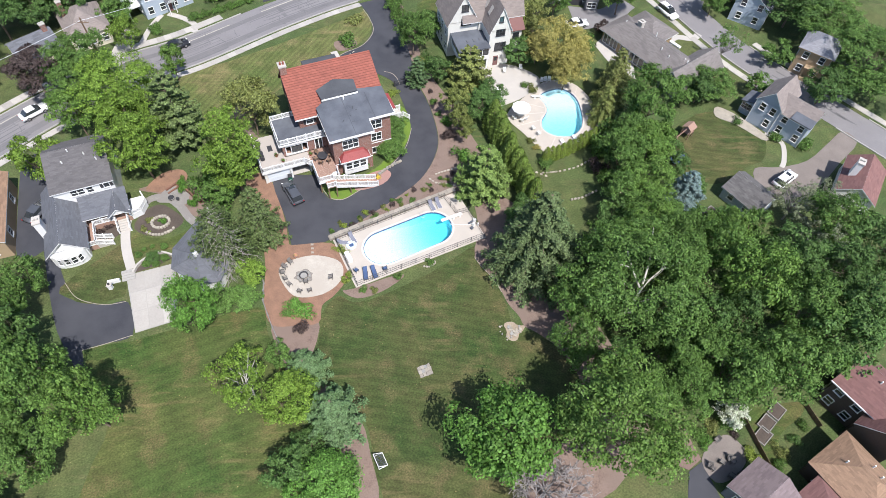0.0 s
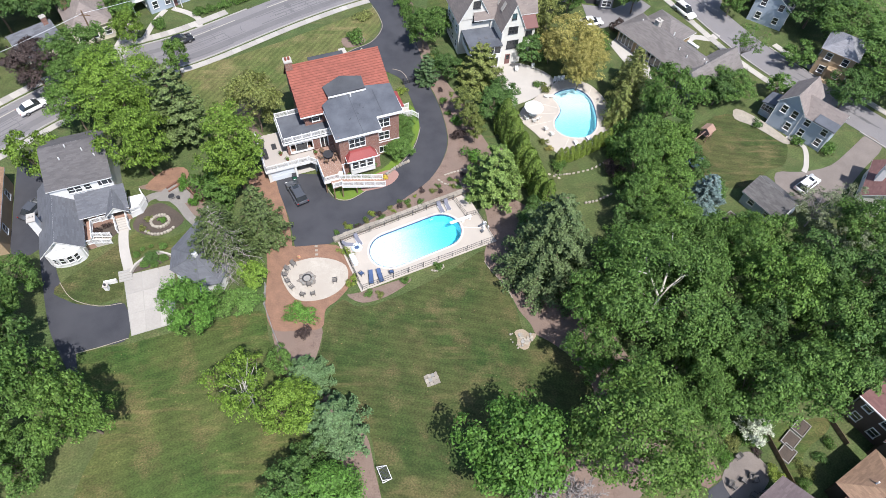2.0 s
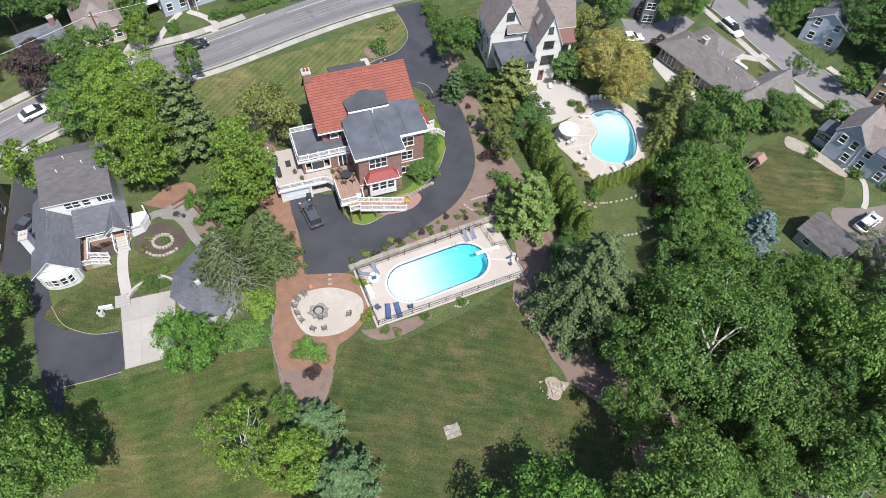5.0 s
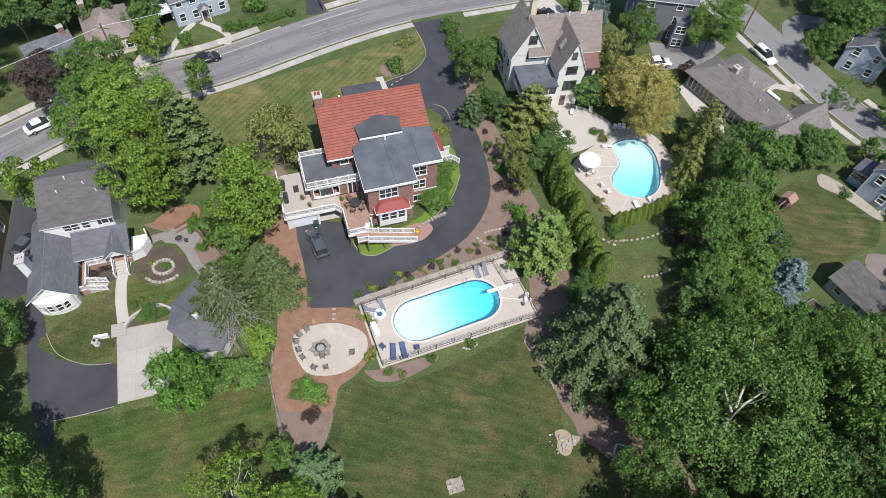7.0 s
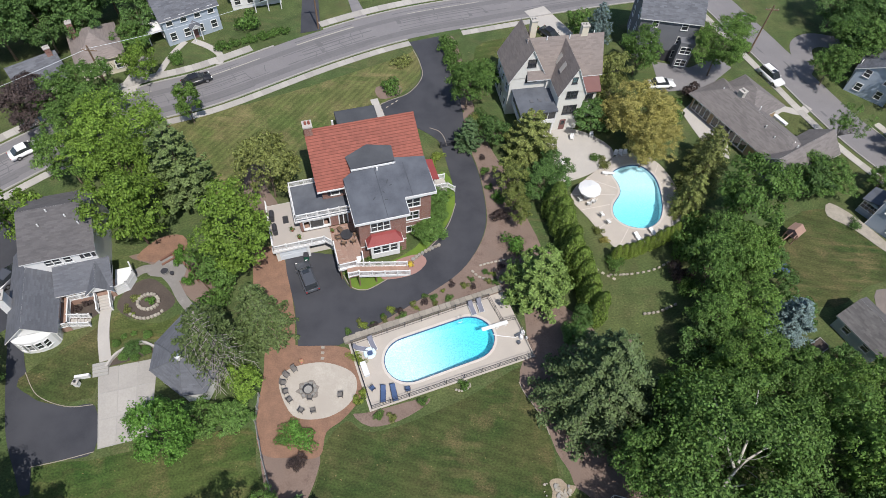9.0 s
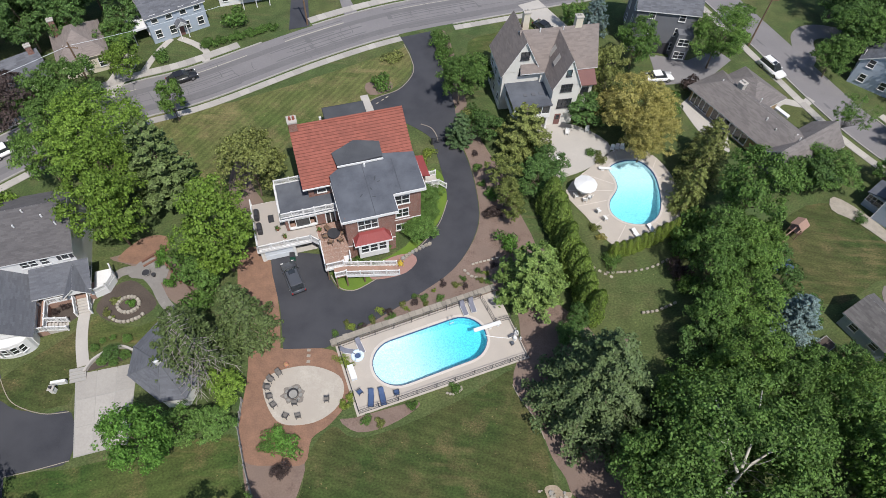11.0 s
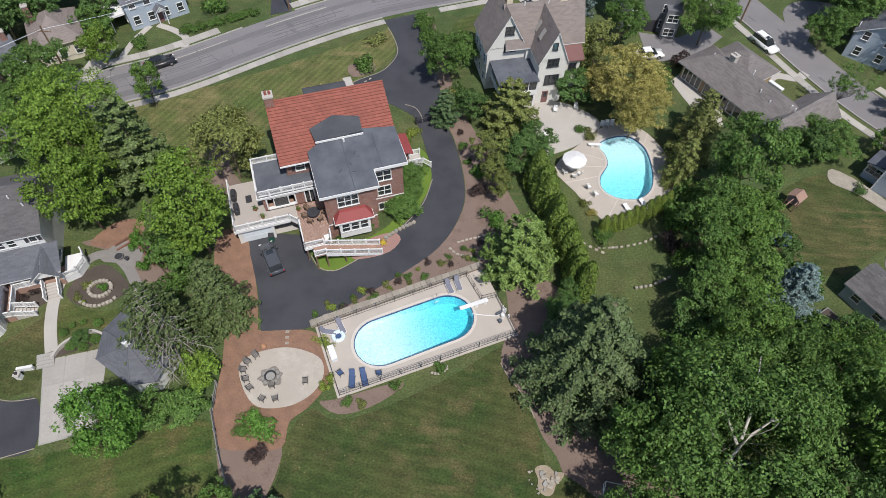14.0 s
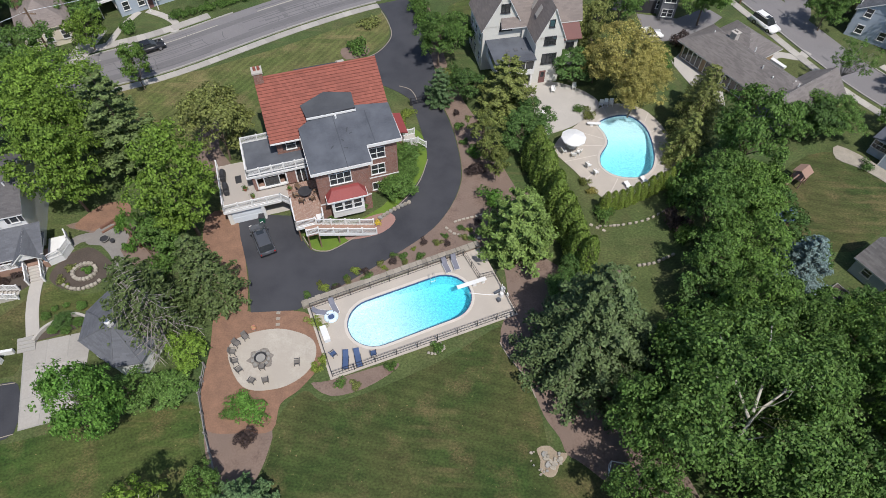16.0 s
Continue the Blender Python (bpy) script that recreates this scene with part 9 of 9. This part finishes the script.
# ---- the neighbour's pool terrace ----
um = empty("parasol", pose(19.7, 56.8, 0.09), label="white parasol over a round table", category="parasol")
cn = bmesh.new()
n_ = 10
tip = cn.verts.new((0, 0, 2.7))
rim_ = [cn.verts.new((1.6 * math.cos(2 * math.pi * i / n_), 1.6 * math.sin(2 * math.pi * i / n_), 2.2)) for i in range(n_)]
val = [cn.verts.new((1.61 * math.cos(2 * math.pi * i / n_), 1.61 * math.sin(2 * math.pi * i / n_), 2.06)) for i in range(n_)]
for i in range(n_):
    j = (i + 1) % n_
    cn.faces.new((tip, rim_[i], rim_[j]))
    cn.faces.new((rim_[i], val[i], val[j], rim_[j]))
bmesh.ops.recalc_face_normals(cn, faces=cn.faces)
part("canopy", cn, WHITE, um)
part("pole", rod(bmesh.new(), Vector((0, 0, 0)), Vector((0, 0, 2.75)), 0.03, 8), WHITE, um)
bs = bmesh.new()
bmesh.ops.create_cone(bs, cap_ends=True, segments=16, radius1=0.3, radius2=0.26, depth=0.1, matrix=pose(0, 0, 0.05))
part("base", bs, PAVING, um)
rt = empty("garden_table", pose(19.7, 56.8, 0.09), label="round white garden table", category="table")
tt = bmesh.new()
bmesh.ops.create_cone(tt, cap_ends=True, segments=20, radius1=0.6, radius2=0.6, depth=0.04, matrix=pose(0, 0, 0.72))
part("tabletop", tt, WHITE, rt)
for a in range(0, 360, 90):
    part("leg", rod(bmesh.new(), Vector((0.42 * math.cos(radians(a + 45)), 0.42 * math.sin(radians(a + 45)), 0)), Vector((0.35 * math.cos(radians(a + 45)), 0.35 * math.sin(radians(a + 45)), 0.7)), 0.025), WHITE, rt)
gc = small_chair(pose(18.7, 56.2, 0.09, 0, 0, 30), WHITE, WHITE, "white plastic garden chair", "white garden chairs")
for x, y, a in ((20.6, 56.1, 150), (19.9, 55.6, 95), (16.6, 63.0, -60), (16.9, 61.9, 40), (18.2, 68.2, -90), (24.6, 65.5, -100), (25.3, 65.7, -95), (26.0, 65.8, -95), (21.6, 53.8, 30), (22.4, 52.6, 30), (21.2, 69.0, -90)):
    copy_thing(gc, pose(x, y, 0.09, 0, 0, a))
l2 = lounger(pose(26.4, 50.2, 0.09, 0, 0, 120), WHITE, WHITE, "white plastic sun lounger by the pool", "white plastic loungers", 12)
copy_thing(l2, pose(28.6, 51.2, 0.09, 0, 0, 125))
sb2 = empty("diving_board", pose(23.6, 61.6, 0.09, 0, 0, 180), label="short white board at the pool's end", category="diving board")
part("board", boxes((-0.5, 1.3, -0.22, 0.22, 0.35, 0.41)), WHITE, sb2)
part("stand", boxes((0.5, 0.9, -0.2, 0.2, 0, 0.35)), WHITE, sb2)

# ---- back gardens further off ----
ps = empty("play_set", pose(47.4, 52.4, 0, 0, 0, 40), label="wooden play set with a green slide", category="play set")
for x, y in ((-0.7, -0.7), (0.7, -0.7), (0.7, 0.7), (-0.7, 0.7)):
    part("post", boxes((x - 0.06, x + 0.06, y - 0.06, y + 0.06, 0, 2.1)), DECKWOOD, ps)
part("platform", boxes((-0.75, 0.75, -0.75, 0.75, 1.1, 1.2)), DECKWOOD, ps)
rf = bmesh.new()
quad_solid(rf, [(-0.9, -0.9, 2.1), (0.9, -0.9, 2.1), (0.9, 0, 2.7), (-0.9, 0, 2.7)], 0.06)
quad_solid(rf, [(0.9, 0.9, 2.1), (-0.9, 0.9, 2.1), (-0.9, 0, 2.7), (0.9, 0, 2.7)], 0.06)
part("roof", rf, DECKWOOD, ps)
part("swing_beam", boxes((-3.6, -0.75, -0.06, 0.06, 1.95, 2.1)), DECKWOOD, ps)
for yy in (-0.7, 0.7):
    part("swing_leg", rod(bmesh.new(), Vector((-3.5, yy, 0)), Vector((-3.5, 0, 2.0)), 0.06), DECKWOOD, ps)
slide = bmesh.new()
quad_solid(slide, [(0.75, -0.3, 1.2), (2.9, -0.3, 0.15), (2.9, 0.3, 0.15), (0.75, 0.3, 1.2)], 0.05)
part("slide", slide, material("green_plastic_slide", (0.03, 0.16, 0.10), (0.03, 0.13, 0.08), 2, 6, 0.4, bump=0), ps)
tp = empty("trampoline", pose(44.2, 46.8, 0), label="round dark blue trampoline", category="trampoline")
tc = bmesh.new()
bmesh.ops.create_cone(tc, cap_ends=True, segments=24, radius1=1.5, radius2=1.5, depth=0.06, matrix=pose(0, 0, 0.75))
part("mat", tc, NAVY, tp)
for a in range(0, 360, 60):
    part("leg", rod(bmesh.new(), Vector((1.4 * math.cos(radians(a)), 1.4 * math.sin(radians(a)), 0)), Vector((1.4 * math.cos(radians(a)), 1.4 * math.sin(radians(a)), 0.74)), 0.03), DARKMETAL, tp)
for bx, by, ba in ((46.9, 36.0, 35), (44.4, 3.1, 40), (46.2, 4.6, 40), (43.4, 1.6, 40)):
    e = empty("raised_bed", pose(bx, by, 0.014, 0, 0, ba), label="wooden raised vegetable bed with soil", category="raised bed")
    part("soil", boxes((-0.95, 0.95, -0.7, 0.7, 0, 0.2)), SOIL, e)
    for d in ((-1.05, 1.05, -0.8, -0.7, 0, 0.3), (-1.05, 1.05, 0.7, 0.8, 0, 0.3), (-1.05, -0.95, -0.7, 0.7, 0, 0.3), (0.95, 1.05, -0.7, 0.7, 0, 0.3)):
        part("board", boxes(d), FLAGSTONE, e)
for fx0, fy0, fx1, fy1 in ((41.3, 5.2, 43.1, -3.4), (50.1, 5.2, 50.9, 2.4), (-33.0, 41.8, -27.6, 36.6)):
    e = empty("fence", pose(fx0, fy0, 0), label="dark weathered board fence", category="fence")
    dx, dy = fx1 - fx0, fy1 - fy0
    ln_ = math.hypot(dx, dy)
    for i in range(int(ln_ / 0.32)):
        b = part("board", boxes((0, 0.31, -0.02, 0.02, 0, 0.9)), DARKWOOD, e)
        b.matrix_basis = pose(dx * i * 0.32 / ln_, dy * i * 0.32 / ln_, 0, 0, 0, math.degrees(math.atan2(dy, dx)))
rd_ = random.Random(9)
for i in range(9):
    x, y = 36.4 + rd_.uniform(-1.2, 3.2), -0.6 + rd_.uniform(-2.6, 2.2)
    copy_thing(pc, pose(x, y, 0.06, 0, 0, rd_.uniform(0, 360)))

# ---- poles and wires along the streets ----
def pole(x, y, h, lean=0.0):
    e = empty("utility_pole", pose(x, y, 0), label="tall wooden utility pole with crossarm", category="utility pole")
    part("mast", tube(bmesh.new(), [(0, 0, -0.1), (lean, 0, h)], [0.16, 0.11], 8), DARKWOOD, e)
    part("crossarm", boxes((lean - 1.1, lean + 1.1, -0.06, 0.06, h - 0.9, h - 0.76)), DARKWOOD, e)
    for k in (-0.95, -0.35, 0.35, 0.95):
        part("insulator", rod(bmesh.new(), Vector((lean + k, 0, h - 0.76)), Vector((lean + k, 0, h - 0.58)), 0.05), PAVING, e)


for x, y, h in ((-52.8, 70.6, 9), (-24.2, 90.2, 9), (50.4, 92.2, 9.5), (-88, 38, 9)):
    pole(x, y, h)
wires = empty("power_line", pose(-88, 38, 8.5), label="thin pale wires strung between the poles", category="power line")
o_ = Vector((-88, 38, 8.5))
for a, b in (((-88, 38), (-52.8, 70.6)), ((-52.8, 70.6), (-24.2, 90.2)), ((-24.2, 90.2), (8, 106))):
    for dz in (0.0,):
        p0, p1 = Vector((*a, 8.5 + dz)) - o_, Vector((*b, 8.5 + dz)) - o_
        pts_ = [p0.lerp(p1, i / 8) - Vector((0, 0, 0.8 * (1 - (i / 4 - 1) ** 2))) for i in range(9)]
        part("wire", tube(bmesh.new(), pts_, [0.026] * 9, 4), GARAGEDOOR, wires)
